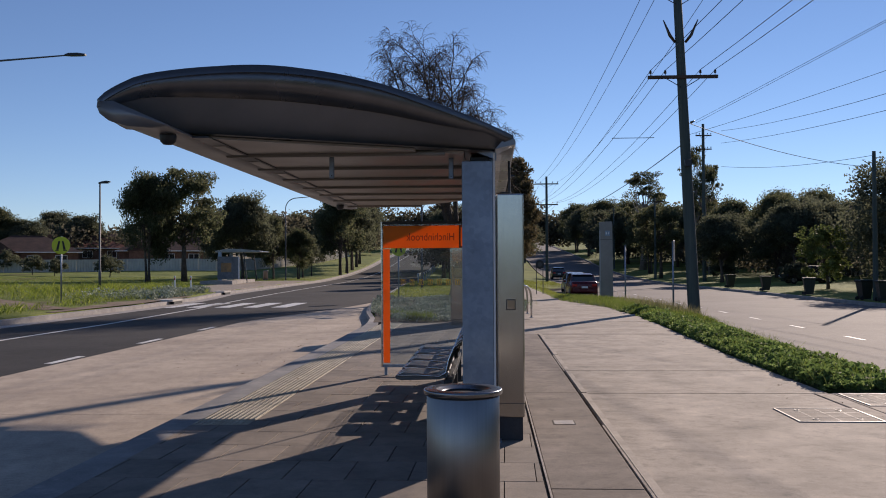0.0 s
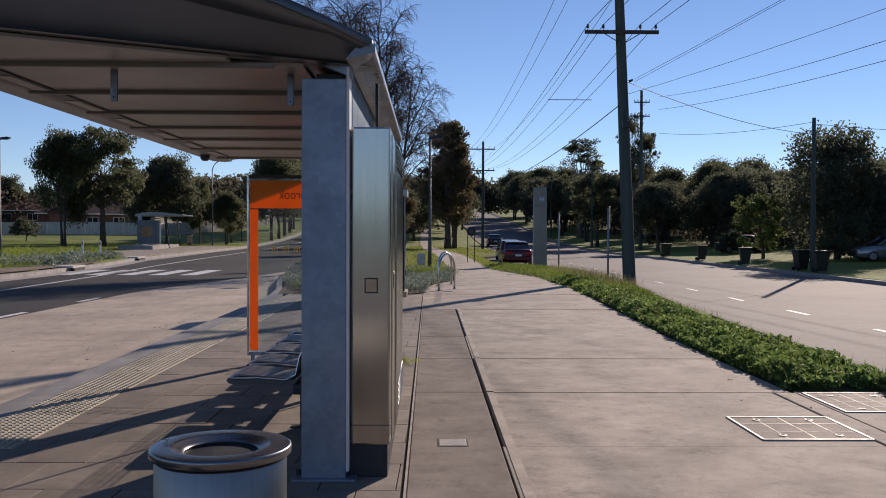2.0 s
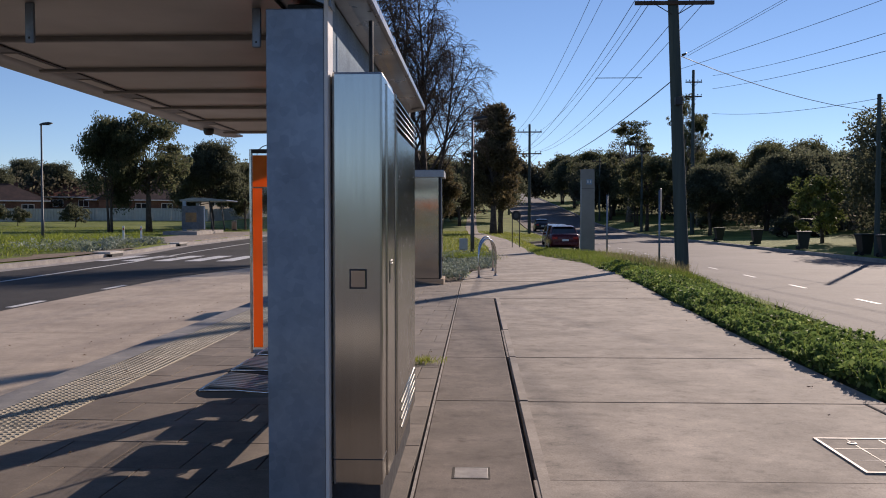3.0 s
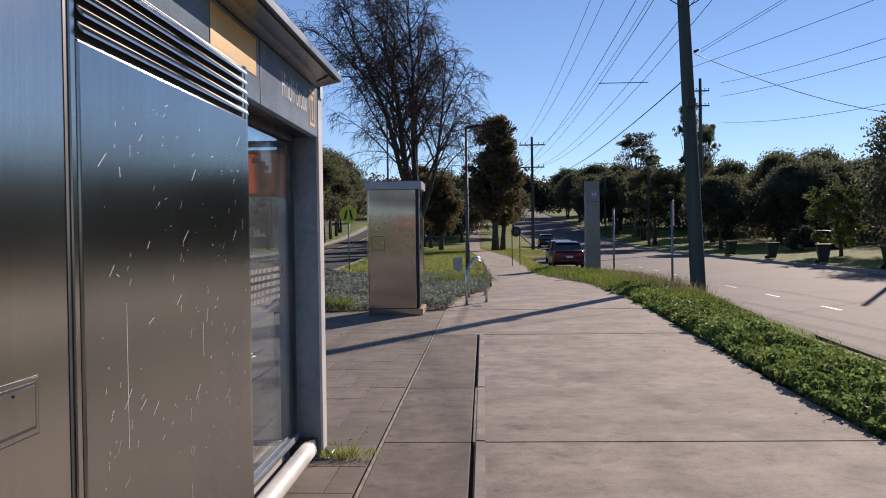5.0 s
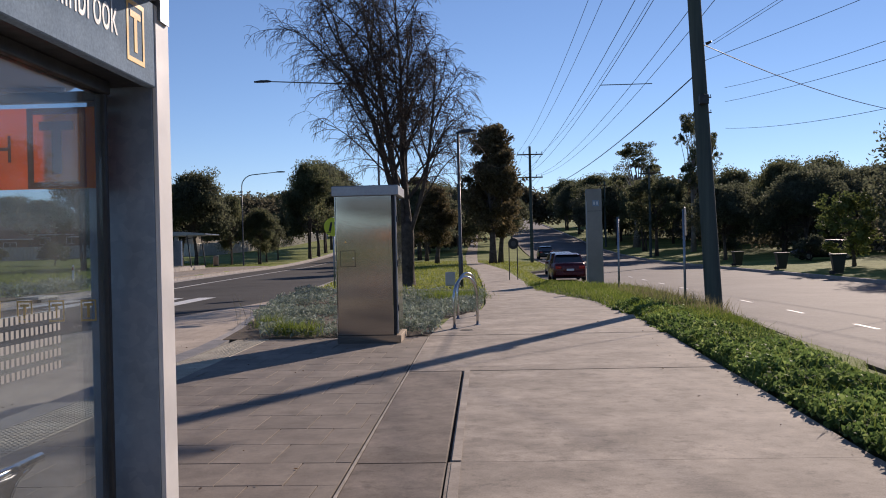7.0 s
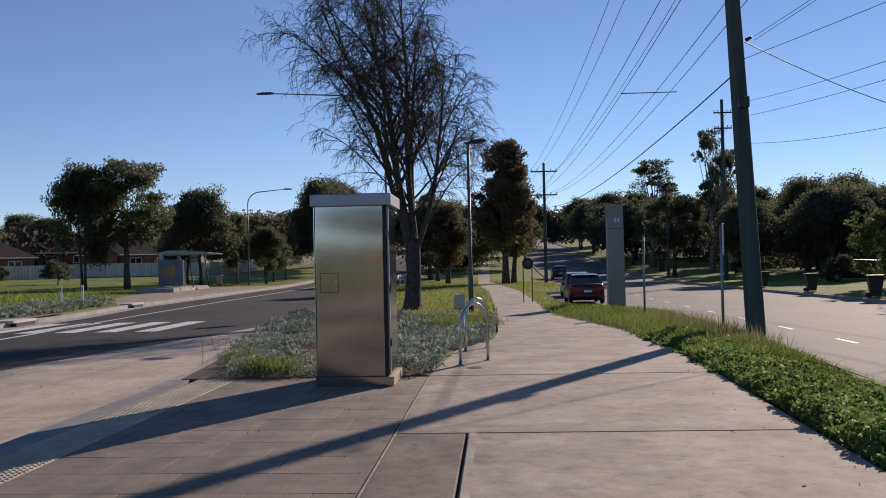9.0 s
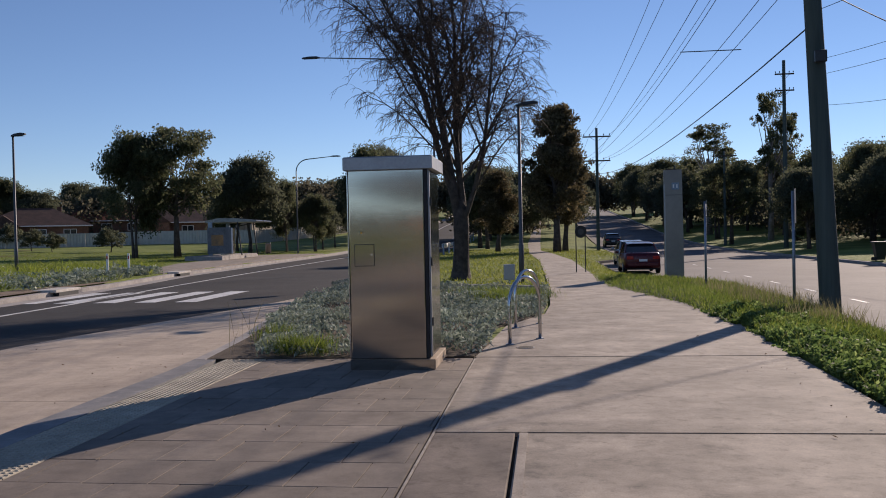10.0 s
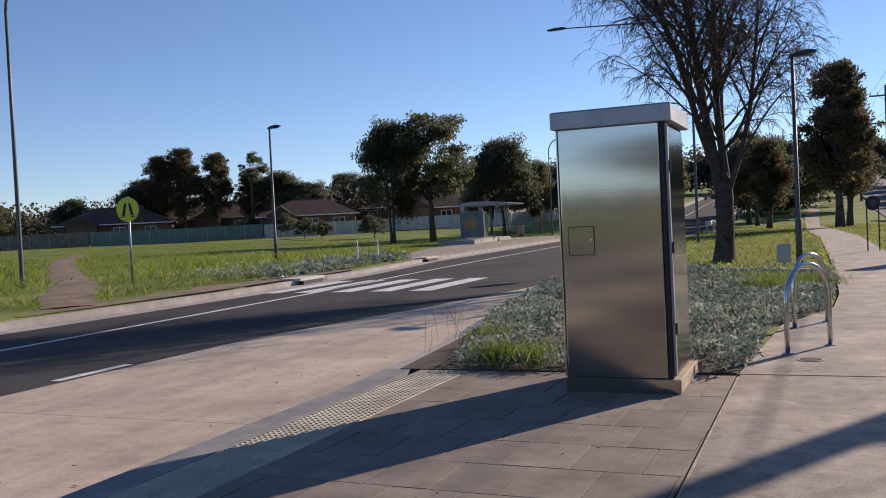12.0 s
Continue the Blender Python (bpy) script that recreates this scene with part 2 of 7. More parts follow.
M["glass"] = glass("dusty shelter glass", (0.86, 0.90, 0.92))
M["car_glass"] = plain("dark car window", (0.02, 0.022, 0.025), 0.06, 0, 0.02, 5, 0)


def vinyl():
    m = Mat("translucent orange vinyl", (0.80, 0.25, 0.015), 0.45)
    tr = m.node("ShaderNodeBsdfTranslucent")
    tr.inputs["Color"].default_value = (0.9, 0.30, 0.02, 1)
    mx = m.node("ShaderNodeMixShader", Fac=0.45)
    m.color(m.mix(m.ramp(m.noise(5, 5), [(0.3, 0.0), (0.8, 0.5)]), (0.82, 0.26, 0.015), (0.68, 0.22, 0.03)))
    m.link(m.b.outputs[0], mx.inputs[1])
    m.link(tr.outputs[0], mx.inputs[2])
    m.link(mx.outputs[0], m.t.nodes["Material Output"].inputs["Surface"])
    return m.m


M["vinyl"] = vinyl()
M["vinyl_dark"] = plain("dark red print", (0.20, 0.045, 0.01), 0.5, 0, 0.08)
M["dot"] = plain("frosted dot print", (0.34, 0.335, 0.32), 0.6, 0, 0.05)
M["sign_yellow"] = plain("fluoro yellow-green sign", (0.55, 0.60, 0.02), 0.4, 0, 0.05)
M["car_red"] = plain("dark red car paint", (0.09, 0.007, 0.013), 0.25, 0.2, 0.05, 3, 0)
M["car_silver"] = plain("silver car paint", (0.30, 0.31, 0.33), 0.25, 0.6, 0.05, 3, 0)
M["car_dark"] = plain("charcoal car paint", (0.02, 0.022, 0.026), 0.25, 0.3, 0.05, 3, 0)
M["lamp_red"] = plain("red tail lamp", (0.45, 0.01, 0.008), 0.2, 0, 0.05, 5, 0)
M["brick"] = mottled("brown brick", (0.11, 0.055, 0.038), (0.20, 0.11, 0.075), 1.5, 12, 0.9)
M["brick_cream"] = mottled("cream render", (0.45, 0.38, 0.30), (0.58, 0.50, 0.41), 1.0, 10, 0.9)
M["tile_brown"] = mottled("brown roof tiles", (0.055, 0.030, 0.022), (0.12, 0.065, 0.048), 0.8, 8, 0.8, 0.6, 0.03)
M["tile_red"] = mottled("red roof tiles", (0.13, 0.045, 0.03), (0.22, 0.08, 0.05), 0.8, 8, 0.8, 0.6, 0.03)
M["fence_green"] = plain("green sheet fence", (0.10, 0.16, 0.14), 0.5, 0.1, 0.15, 1.5)
M["fence_cream"] = plain("cream sheet fence", (0.50, 0.46, 0.39), 0.55, 0.1, 0.12, 1.5)
M["fence_timber"] = mottled("grey paling fence", (0.13, 0.11, 0.09), (0.24, 0.21, 0.18), 2, 8, 0.9)
M["hill"] = leafy("distant trees", (0.078, 0.080, 0.056), (0.14, 0.128, 0.086), 0.65)
M["bin_green"] = plain("dark bin plastic", (0.012, 0.018, 0.014), 0.5, 0, 0.1)


# ---- mesh helpers ----
def obj(name, bm, material, smooth=False):
    me = bpy.data.meshes.new(name)
    bm.normal_update()
    bm.to_mesh(me)
    bm.free()
    if smooth:
        for p in me.polygons:
            p.use_smooth = True
    for mt in (material if isinstance(material, (list, tuple)) else [material]):
        me.materials.append(mt)
    return new(name, me)


def part(name, bm, material, parent, label="", smooth=False):
    ob = obj(name, bm, material, smooth)
    ob.parent = parent
    if label:
        ob["label"] = label
    return ob


def thing(name, label, category, at=(0, 0, 0), rz=0.0, group="", kind=""):
    """An Empty at the base of a thing; its parts are built round the origin."""
    ob = new(name)
    ob.empty_display_size = 0.2
    ob.matrix_world = pose(*at, 0, 0, rz)
    return tagged(ob, label, category, group, kind)


def box(x0, x1, y0, y1, z0, z1, bevel=0.0, bm=None, seg=2):
    out = bm or bmesh.new()
    tmp = bmesh.new()
    bmesh.ops.create_cube(tmp, size=1.0, matrix=Matrix.Translation(((x0 + x1) / 2, (y0 + y1) / 2, (z0 + z1) / 2)) @ Matrix.Diagonal((x1 - x0, y1 - y0, z1 - z0, 1)))
    if bevel:
        bmesh.ops.bevel(tmp, geom=tmp.edges[:], offset=bevel, segments=seg, affect="EDGES", profile=0.6)
    me = bpy.data.meshes.new("tmp")
    tmp.to_mesh(me)
    tmp.free()
    out.from_mesh(me)
    bpy.data.meshes.remove(me)
    return out


def ring_loft(rings, bm=None, cap=True, closed=True):
    """Skin a list of rings of equal length."""
    bm = bm or bmesh.new()
    vs = [[bm.verts.new(p) for p in r] for r in rings]
    n = len(vs[0])
    for a, b in zip(vs, vs[1:]):
        for i in range(n if closed else n - 1):
            j = (i + 1) % n
            bm.faces.new((a[i], a[j], b[j], b[i]))
    if cap and closed:
        bm.faces.new(vs[0][::-1])
        bm.faces.new(vs[-1])
    return bm


def tube(points, radii, sides=8, bm=None, cap=True):
    """A tube along points with a radius at each."""
    pts = [Vector(p) for p in points]
    if isinstance(radii, (int, float)):
        radii = [radii] * len(pts)
    rings = []
    up = Vector((0.13, 0.07, 1)).normalized()
    d0 = (pts[1] - pts[0]).normalized()
    if abs(d0.dot(up)) > 0.95:
        up = Vector((1, 0.1, 0)).normalized()
    for i, p in enumerate(pts):
        d = (pts[min(i + 1, len(pts) - 1)] - pts[max(i - 1, 0)]).normalized()
        a = d.cross(up).normalized()
        b = d.cross(a).normalized()
        up = -b if False else up
        rings.append([p + radii[i] * (a * math.cos(2 * math.pi * k / sides) + b * math.sin(2 * math.pi * k / sides)) for k in range(sides)])
    return ring_loft(rings, bm, cap)


def lathe(profile, sides=32, bm=None, cap=True, at=(0, 0, 0)):
    """Turn (radius, height) pairs round z."""
    rings = [[(at[0] + r * math.cos(2 * math.pi * k / sides), at[1] + r * math.sin(2 * math.pi * k / sides), at[2] + z) for k in range(sides)] for r, z in profile]
    return ring_loft(rings, bm, cap)


def prism(poly, z0, z1, bm=None):
    """An upright prism over a polygon of (x, y); z0 and z1 numbers or functions of (x, y)."""
    f0 = z0 if callable(z0) else (lambda x, y: z0)
    f1 = z1 if callable(z1) else (lambda x, y: z1)
    return ring_loft([[(x, y, f0(x, y)) for x, y in poly], [(x, y, f1(x, y)) for x, y in poly]], bm)


def quads_mesh(name, quads, material, faces=None):
    """One mesh from an array (n, 4, 3) of loose quads."""
    q = np.asarray(quads, dtype=np.float32)
    n = len(q)
    me = bpy.data.meshes.new(name)
    me.vertices.add(n * 4)
    me.vertices.foreach_set("co", q.reshape(-1))
    me.loops.add(n * 4)
    me.loops.foreach_set("vertex_index", np.arange(n * 4, dtype=np.int32))
    me.polygons.add(n)
    me.polygons.foreach_set("loop_start", np.arange(0, n * 4, 4, dtype=np.int32))
    me.update(calc_edges=True)
    me.materials.append(material)
    return me


def rand_dirs(n, rng, up=0.0):
    d = rng.normal(size=(n, 3))
    d[:, 2] += up
    return d / np.linalg.norm(d, axis=1, keepdims=True)


def leaves_at(centres, length, width, rng, up=0.0, lift=0.0, fold=0.0):
    """Pointed leaf quads with random turn round the given places."""
    n = len(centres)
    d = rand_dirs(n, rng, up)
    s = np.cross(d, rand_dirs(n, rng))
    s /= np.linalg.norm(s, axis=1, keepdims=True) + 1e-9
    L = (length * rng.uniform(0.6, 1.3, n))[:, None]
    W = (width * rng.uniform(0.6, 1.3, n))[:, None]
    c = centres
    nn = np.cross(d, s)
    return np.stack([c - d * L * 0.5, c + s * W * 0.5 + nn * W * fold, c + d * L * 0.5, c - s * W * 0.5 + nn * W * fold], axis=1)


def blades_at(base, height, width, rng, lean=0.35):
    """Upright grass blades from their feet."""
    n = len(base)
    a = rng.uniform(0, 2 * math.pi, n)
    s = np.stack([np.cos(a), np.sin(a), np.zeros(n)], axis=1)
    h = height * rng.uniform(0.5, 1.4, n)
    l = rng.normal(size=(n, 3)) * lean
    l[:, 2] = 0
    top = base + np.stack([np.zeros(n), np.zeros(n), h], axis=1) + l * h[:, None]
    mid = base + (top - base) * 0.55 - l * h[:, None] * 0.12
    w = (width * rng.uniform(0.7, 1.3, n))[:, None]
    return np.stack([base - s * w * 0.5, mid - s * w * 0.3, top, mid + s * w * 0.5], axis=1)


# ---- ground, roads and pavements ----
def lerp_table(table, y):
    if y <= table[0][0]:
        return table[0][1]
    for (a, va), (b, vb) in zip(table, table[1:]):
        if y <= b:
            return va + (vb - va) * (y - a) / (b - a)
    return table[-1][1]


def hill(y):
    """The street climbs far ahead."""
    d = min(max(y - 90.0, 0.0), 80.0)
    return 0.0004 * d * d + 0.05 * min(max(y - 170.0, 0.0), 200.0)


def line_x(y):
    """The white line along the busway."""
    return lerp_table([(30, -11.3), (40, -11.8), (50, -12.7), (60, -13.4), (90, -15.0), (115, -15.6), (200, -17.5), (420, -21)], y)


def bay_west(y):
    return lerp_table([(31, -7.45), (39.5, -5.9), (46, -5.26)], y)


def busway_east(y):
    return lerp_table([(22, -3.03), (26.8, -3.1), (29.5, -3.35), (33.4, -4.0), (40, -4.75), (46, -5.1), (57, -5.8), (80, -7.2), (117, -8.5), (200, -10.5), (420, -14)], y)


def busway_west(y):
    return lerp_table([(30, -14.2), (40, -14.1), (49, -14.8), (58, -16.2), (70, -17.0), (85, -17.9), (117, -19), (200, -21), (420, -25)], y)


def street_west(y):
    return lerp_table([(0, 6.7), (20, 6.8), (30, 7.35), (37, 7.8), (48.5, 7.8), (52.5, 4.6), (74, 4.6), (80, 7.3), (400, 7.6)], y)


def clover_east(y):
    return lerp_table([(10, 5.2), (15, 5.45), (24, 6.05), (30, 6.65), (37, 7.4), (47, 7.6)], y)


def street_east(y):
    return lerp_table([(0, 18.2), (400, 18.6)], y)


def path_west(y):
    return lerp_table([(27.7, 0.5), (28.3, 0.70), (29.2, 0.72), (30.0, 0.56), (31.0, 0.62), (32.2, 0.88), (33.2, 1.35), (36.2, 1.5), (44.5, 1.45), (57, 1.25), (67, 1.05), (83, 0.2), (120, -0.6), (200, -0.8)], y)


def path_east(y):
    return lerp_table([(12, 4.05), (18, 4.05), (24, 4.28), (31, 4.58), (36.3, 4.3), (41.9, 3.3), (46, 3.15), (55, 3.0), (67, 2.85), (83, 1.9), (95, 1.0), (120, 0.8), (200, 0.6)], y)


def land(x, y):
    """The height of the open ground."""
    h = hill(y)
    if busway_west(y) - 0.3 < x < busway_east(y) + 0.1 or street_west(y) - 0.1 < x < street_east(y) + 0.1:
        return h - 1.0
    if x <= busway_west(y) - 0.3:
        d = busway_west(y) - x
        return h + min(0.012 * d, 1.0) + 0.05 * math.sin(0.21 * x + 0.13 * y) * min(d / 8, 1)
    if x < path_west(y) and y > 27.6:
        return h - 0.01
    if x <= path_east(y) + 0.02 and y < 27.6:
        return h - 0.9
    if x < path_east(y) + 0.02:
        return h - 0.06
    if x < street_west(y):
        f = (x - path_east(y)) / (street_west(y) - path_east(y))
        return h - 0.01 - 0.33 * f ** 1.4
    return h - 0.33 + min(0.03 * (x - street_east(y)), 0.5)


def spread(lo, hi, step, far, ratio=1.25):
    v, out = hi, []
    a = list(np.arange(lo, hi + 1e-6, step))
    s = step
    while v < far:
        s *= ratio
        v += s
        out.append(v)
    s, v, low = step, lo, []
    while v > -far:
        s *= ratio
        v -= s
        low.append(v)
    return low[::-1] + a + out


def build_ground():
    xs, ys = spread(-40, 30, 0.5, 2500), spread(-20, 120, 1.0, 2500)
    verts = [(x, y, land(x, y)) for y in ys for x in xs]
    n = len(xs)
    faces = [(j * n + i, j * n + i + 1, (j + 1) * n + i + 1, (j + 1) * n + i) for j in range(len(ys) - 1) for i in range(n - 1)]
    me = bpy.data.meshes.new("ground")
    me.from_pydata(verts, [], faces)
    me.materials.append(M["turf"])
    for p in me.polygons:
        p.use_smooth = False
    return tagged(new("ground", me), "rough green turf with bare worn patches", "ground", kind="structure")


build_ground()


def strip(name, y0, y1, west, east, z, depth, material, label, category, step=2.0, crown=0.0, parent=None):
    """A paved band between two edges that follow y."""
    n = max(1, int((y1 - y0) / step))
    rows = [y0 + (y1 - y0) * k / n for k in range(n + 1)]
    fw = west if callable(west) else (lambda y: west)
    fe = east if callable(east) else (lambda y: east)
    rings = [[(fw(y), y, z + hill(y)), (fe(y), y, z + hill(y)), (fe(y), y, z - depth + hill(y)), (fw(y), y, z - depth + hill(y))] for y in rows]
    bm = ring_loft([r[::-1] for r in rings])
    bmesh.ops.recalc_face_normals(bm, faces=bm.faces[:])
    if parent:
        return part(name, bm, material, parent)
    return tagged(obj(name, bm, material), label, category, kind="structure")


strip("road_busway", -90, 420, lambda y: busway_west(y), lambda y: bay_west(y) if y < 45.9 else busway_east(y), -0.18, 0.5, M["asphalt"], "dark smooth asphalt of a two-lane busway", "road")
strip("road_street", -90, 420, street_west, street_east, -0.5, 0.5, M["asphalt_old"], "pale worn asphalt of a wide suburban street", "road", 1.5)

bay = thing("bus_bay", "cream concrete bus bay slabs with sawn joints", "bus bay", kind="structure")
for a in np.arange(-40.4, 44, 6.0):
    b = min(a + 6.0, 45.6)
    strip("slab", a + 0.006, b - 0.006, lambda y: bay_west(y) + 0.004, busway_east, -0.176, 0.3, M["concrete_bay"], "", "", 1.0, parent=bay)
strip("pavement_bed", -60, 45.6, lambda y: bay_west(y) + 0.01, lambda y: busway_east(y) - 0.02, -0.2, 0.3, M["joint"], "dark dirt under the bay slabs", "pavement", 2.0)


def kerb(name, y0, y1, edge, side, top, material, label, width=0.15, drop=0.5, step=1.0):
    strip(name, y0, y1, (lambda y: edge(y)) if side > 0 else (lambda y: edge(y) - width), (lambda y: edge(y) + width) if side > 0 else (lambda y: edge(y)), top, drop, material, label, "kerb", step)


M["kerb_worn"] = mottled("dirty street kerb", (0.10, 0.09, 0.08), (0.19, 0.175, 0.155), 1.2, 12, 0.9, 0.3, 0.003)
kerb("kerb_platform", -40, 27.6, busway_east, 1, 0.0, M["kerb_blue"], "worn grey-blue painted platform kerb", 0.3)
kerb("kerb_bed", 27.62, 90, busway_east, 1, 0.0, M["kerb"], "grey concrete kerb along the planted bed")
kerb("kerb_busway_west", -60, 300, busway_west, -1, -0.03, M["kerb"], "grey concrete kerb beside the grass field", 0.3, step=2.0)
strip("pavement_gutter", -60, 300, lambda y: busway_west(y) + 0.002, lambda y: busway_west(y) + 0.65, -0.174, 0.3, M["kerb"], "pale concrete gutter along the busway", "pavement", 2.0)
kerb("kerb_street_west", -60, 300, street_west, -1, -0.34, M["kerb_worn"], "grey concrete street kerb", step=0.75)
kerb("kerb_street_east", -60, 300, street_east, 1, -0.34, M["kerb"], "pale concrete kerb across the street", 0.25, step=3.0)


def marking(name, poly, z, label):
    bm = prism(poly, lambda x, y: z + hill(y) - 0.01, lambda x, y: z + hill(y) + 0.004)
    bmesh.ops.recalc_face_normals(bm, faces=bm.faces[:])
    return tagged(obj(name, bm, M["line"]), label, "road marking", "road markings", "structure")


for y in np.arange(-2.0, 31, 4.15):
    yy = y + 0.25
    marking("lane_dash", [(-7.72, yy), (-7.58, yy), (-7.58, yy + 1.3), (-7.72, yy + 1.3)], -0.18, "short white dash on dark asphalt")
for y in np.arange(-20, 200, 2.0):
    marking("edge_line", [(line_x(y) - 0.06, y), (line_x(y) + 0.06, y), (line_x(y + 2) + 0.06, y + 2.0), (line_x(y + 2) - 0.06, y + 2.0)], -0.18, "continuous thin white line on dark asphalt")
for k in range(5):
    x = -13.75 + 1.2 * k
    marking("crossing_bar", [(x, 40.6), (x + 0.62, 40.6), (x + 0.56, 45.3), (x - 0.06, 45.3)], -0.18, "broad white pedestrian crossing bar")
for k in range(26):
    y = 14.0 + 4.6 * k
    marking("lane_dash", [(9.9, y), (10.0, y), (10.0, y + 1.3), (9.9, y + 1.3)], -0.5, "short white dash on pale asphalt")

# footpath slabs
M["strip_edge"] = mottled("pale worn edging", (0.22, 0.19, 0.16), (0.50, 0.45, 0.40), 6, 20, 0.85)
footpath = thing("footpath", "warm grey concrete footpath slabs with dark open joints", "footpath", kind="structure")
strip("pavement_base", -40, 27.7, 0.45, lambda y: path_east(y) - 0.05, -0.045, 0.5, M["joint"], "dark soil showing in the footpath joints", "pavement")


def slab(x0, x1, y0, y1, material, gap=0.012, east=None):
    e = east or (lambda y: x1 - gap)
    n = max(1, int((y1 - y0) / 1.5))
    rows = [y0 + gap + (y1 - y0 - 2 * gap) * k / n for k in range(n + 1)]
    bev = 0.008 if gap > 0.005 else 0.003
    rings = []
    for y in rows:
        edge = -bev if y in (rows[0], rows[-1]) else 0.0
        rings.append([(x0 + gap, y, -0.08), (x0 + gap, y, -bev + edge * 0.3), (x0 + gap + bev, y, edge * 0.6), (e(y) - bev, y, edge * 0.6), (e(y), y, -bev), (e(y), y, -0.08)])
    bm = ring_loft(rings)
    bmesh.ops.recalc_face_normals(bm, faces=bm.faces[:])
    return part("slab", bm, material, footpath)


for a, b in ((-14.0, -4.0), (-4.0, 5.1), (5.1, 9.6), (9.6, 14.22), (14.22, 16.47), (16.47, 18.76), (18.76, 23.36)):
    slab(0.505, 1.16, a, b, M["concrete_strip"], 0.012)
for a, b in ((-14.0, -4.0), (-4.0, 5.1), (5.1, 12.05), (12.05, 14.2), (14.2, 16.47), (16.47, 18.76), (18.76, 23.36)):
    east = (lambda y: path_east(y)) if a not in (12.05,) else (lambda y: 3.86)
    slab(1.158, 4.2, a, b, M["concrete_path"], 0.016 if b in (14.2, 23.36) or a in (14.2,) else 0.002, east)
slab(3.88, 4.2, 12.05, 14.2, M["concrete_path"], 0.006, lambda y: 4.08)
slab(0.5, 4.3, 23.38, 27.7, M["concrete_path"], 0.01, path_east)


# smooth trowelled margin along the open joint
M["concrete_edge"] = mottled("trowelled concrete", (0.25, 0.21, 0.173), (0.44, 0.375, 0.31), 1.5, 12, 0.8, 0.15, 0.002, worn=0.7)
for a, b in ((5.1, 14.2), (14.2, 16.47), (16.47, 18.76), (18.76, 23.36)):
    strip("trim_margin", a + 0.03, b - 0.03, 1.186, 1.25, 0.004, 0.02, M["concrete_edge"], "pale trowelled margin of the footpath slab", "edging", 3.0)


def far_slab(y0, y1, material):
    rows = np.linspace(y0 + 0.006, y1 - 0.006, max(2, int((y1 - y0) / 2) + 1))
    rings = [[(path_west(y), y, -0.1 + hill(y)), (path_west(y), y, hill(y)), (path_east(y), y, hill(y)), (path_east(y), y, -0.1 + hill(y))] for y in rows]
    bm = ring_loft(rings)
    bmesh.ops.recalc_face_normals(bm, faces=bm.faces[:])
    return part("slab", bm, material, footpath)


for a, b in ((27.7, 31.5), (31.5, 36.0), (36.0, 41.6), (41.6, 52), (52, 70), (70, 100), (100, 150), (150, 200)):
    far_slab(a, b, M["concrete_path"])

strip("trim_strip_edge", -14, 27.55, 0.502, 0.516, 0.004, 0.05, M["strip_edge"], "pale worn edging along the dark concrete strip", "edging", 3.0)

# platform: bedding, pavers and tactile tiles
platform = thing("platform", "grey rectangular concrete pavers on the bus platform", "paving", kind="structure")
part("bedding", prism([(-2.72, -30), (0.5, -30), (0.5, 27.6), (-2.72, 27.6)], -0.8, -0.012), M["joint"], platform)
part("slab", prism([(-2.74, -30), (0.497, -30), (0.497, 4.99), (-2.74, 4.99)], -0.05, -0.002), M["paver"], platform)


def clip_poly(poly, inside, cut):
    out = []
    for p, q in zip(poly, poly[1:] + poly[:1]):
        if inside(p):
            out.append(p)
        if inside(p) != inside(q):
            out.append(cut(p, q))
    return out


def clip_rect(poly, x0, x1, y0, y1):
    for axis, lim, sgn in ((0, x0, 1), (0, x1, -1), (1, y0, 1), (1, y1, -1)):
        ins = lambda p: (p[axis] - lim) * sgn >= 0
        def cut(p, q):
            t = (lim - p[axis]) / (q[axis] - p[axis])
            return (p[0] + t * (q[0] - p[0]), p[1] + t * (q[1] - p[1]))
        poly = clip_poly(poly, ins, cut)
        if len(poly) < 3:
            return []
    return poly


def build_pavers():
    ca, sa = math.cos(radians(-1)), math.sin(radians(-1))
    rng = random.Random(4)
    for j in range(-2, 40):
        for i in range(-6, 6):
            u0, v0 = i * 0.45 + (0.225 if j % 2 else 0), j * 0.60
            g = 0.0038
            corners = [(u0 + g, v0 + g), (u0 + 0.45 - g, v0 + g), (u0 + 0.45 - g, v0 + 0.60 - g), (u0 + g, v0 + 0.60 - g)]
            poly = [(ca * u - sa * v - 1.0, sa * u + ca * v + 5.0) for u, v in corners]
            low = sa * (u0 + 0.225) + ca * (v0 + 0.30) + 5.0
            poly = clip_rect(poly, -2.18 if low > 11.98 else -2.735, 0.482, 5.0, 27.6)
            if len(poly) < 3:
                continue
            cx, cy = sum(p[0] for p in poly) / len(poly), sum(p[1] for p in poly) / len(poly)
            top = rng.uniform(-0.0015, 0.0015)
            inner = [(cx + (x - cx) * 0.993, cy + (y - cy) * 0.993) for x, y in poly]
            bm = ring_loft([[(x, y, -0.03) for x, y in poly], [(x, y, top - 0.002) for x, y in poly], [(x, y, top) for x, y in inner]])
            bmesh.ops.recalc_face_normals(bm, faces=bm.faces[:])
            part("paver", bm, M["paver"], platform)


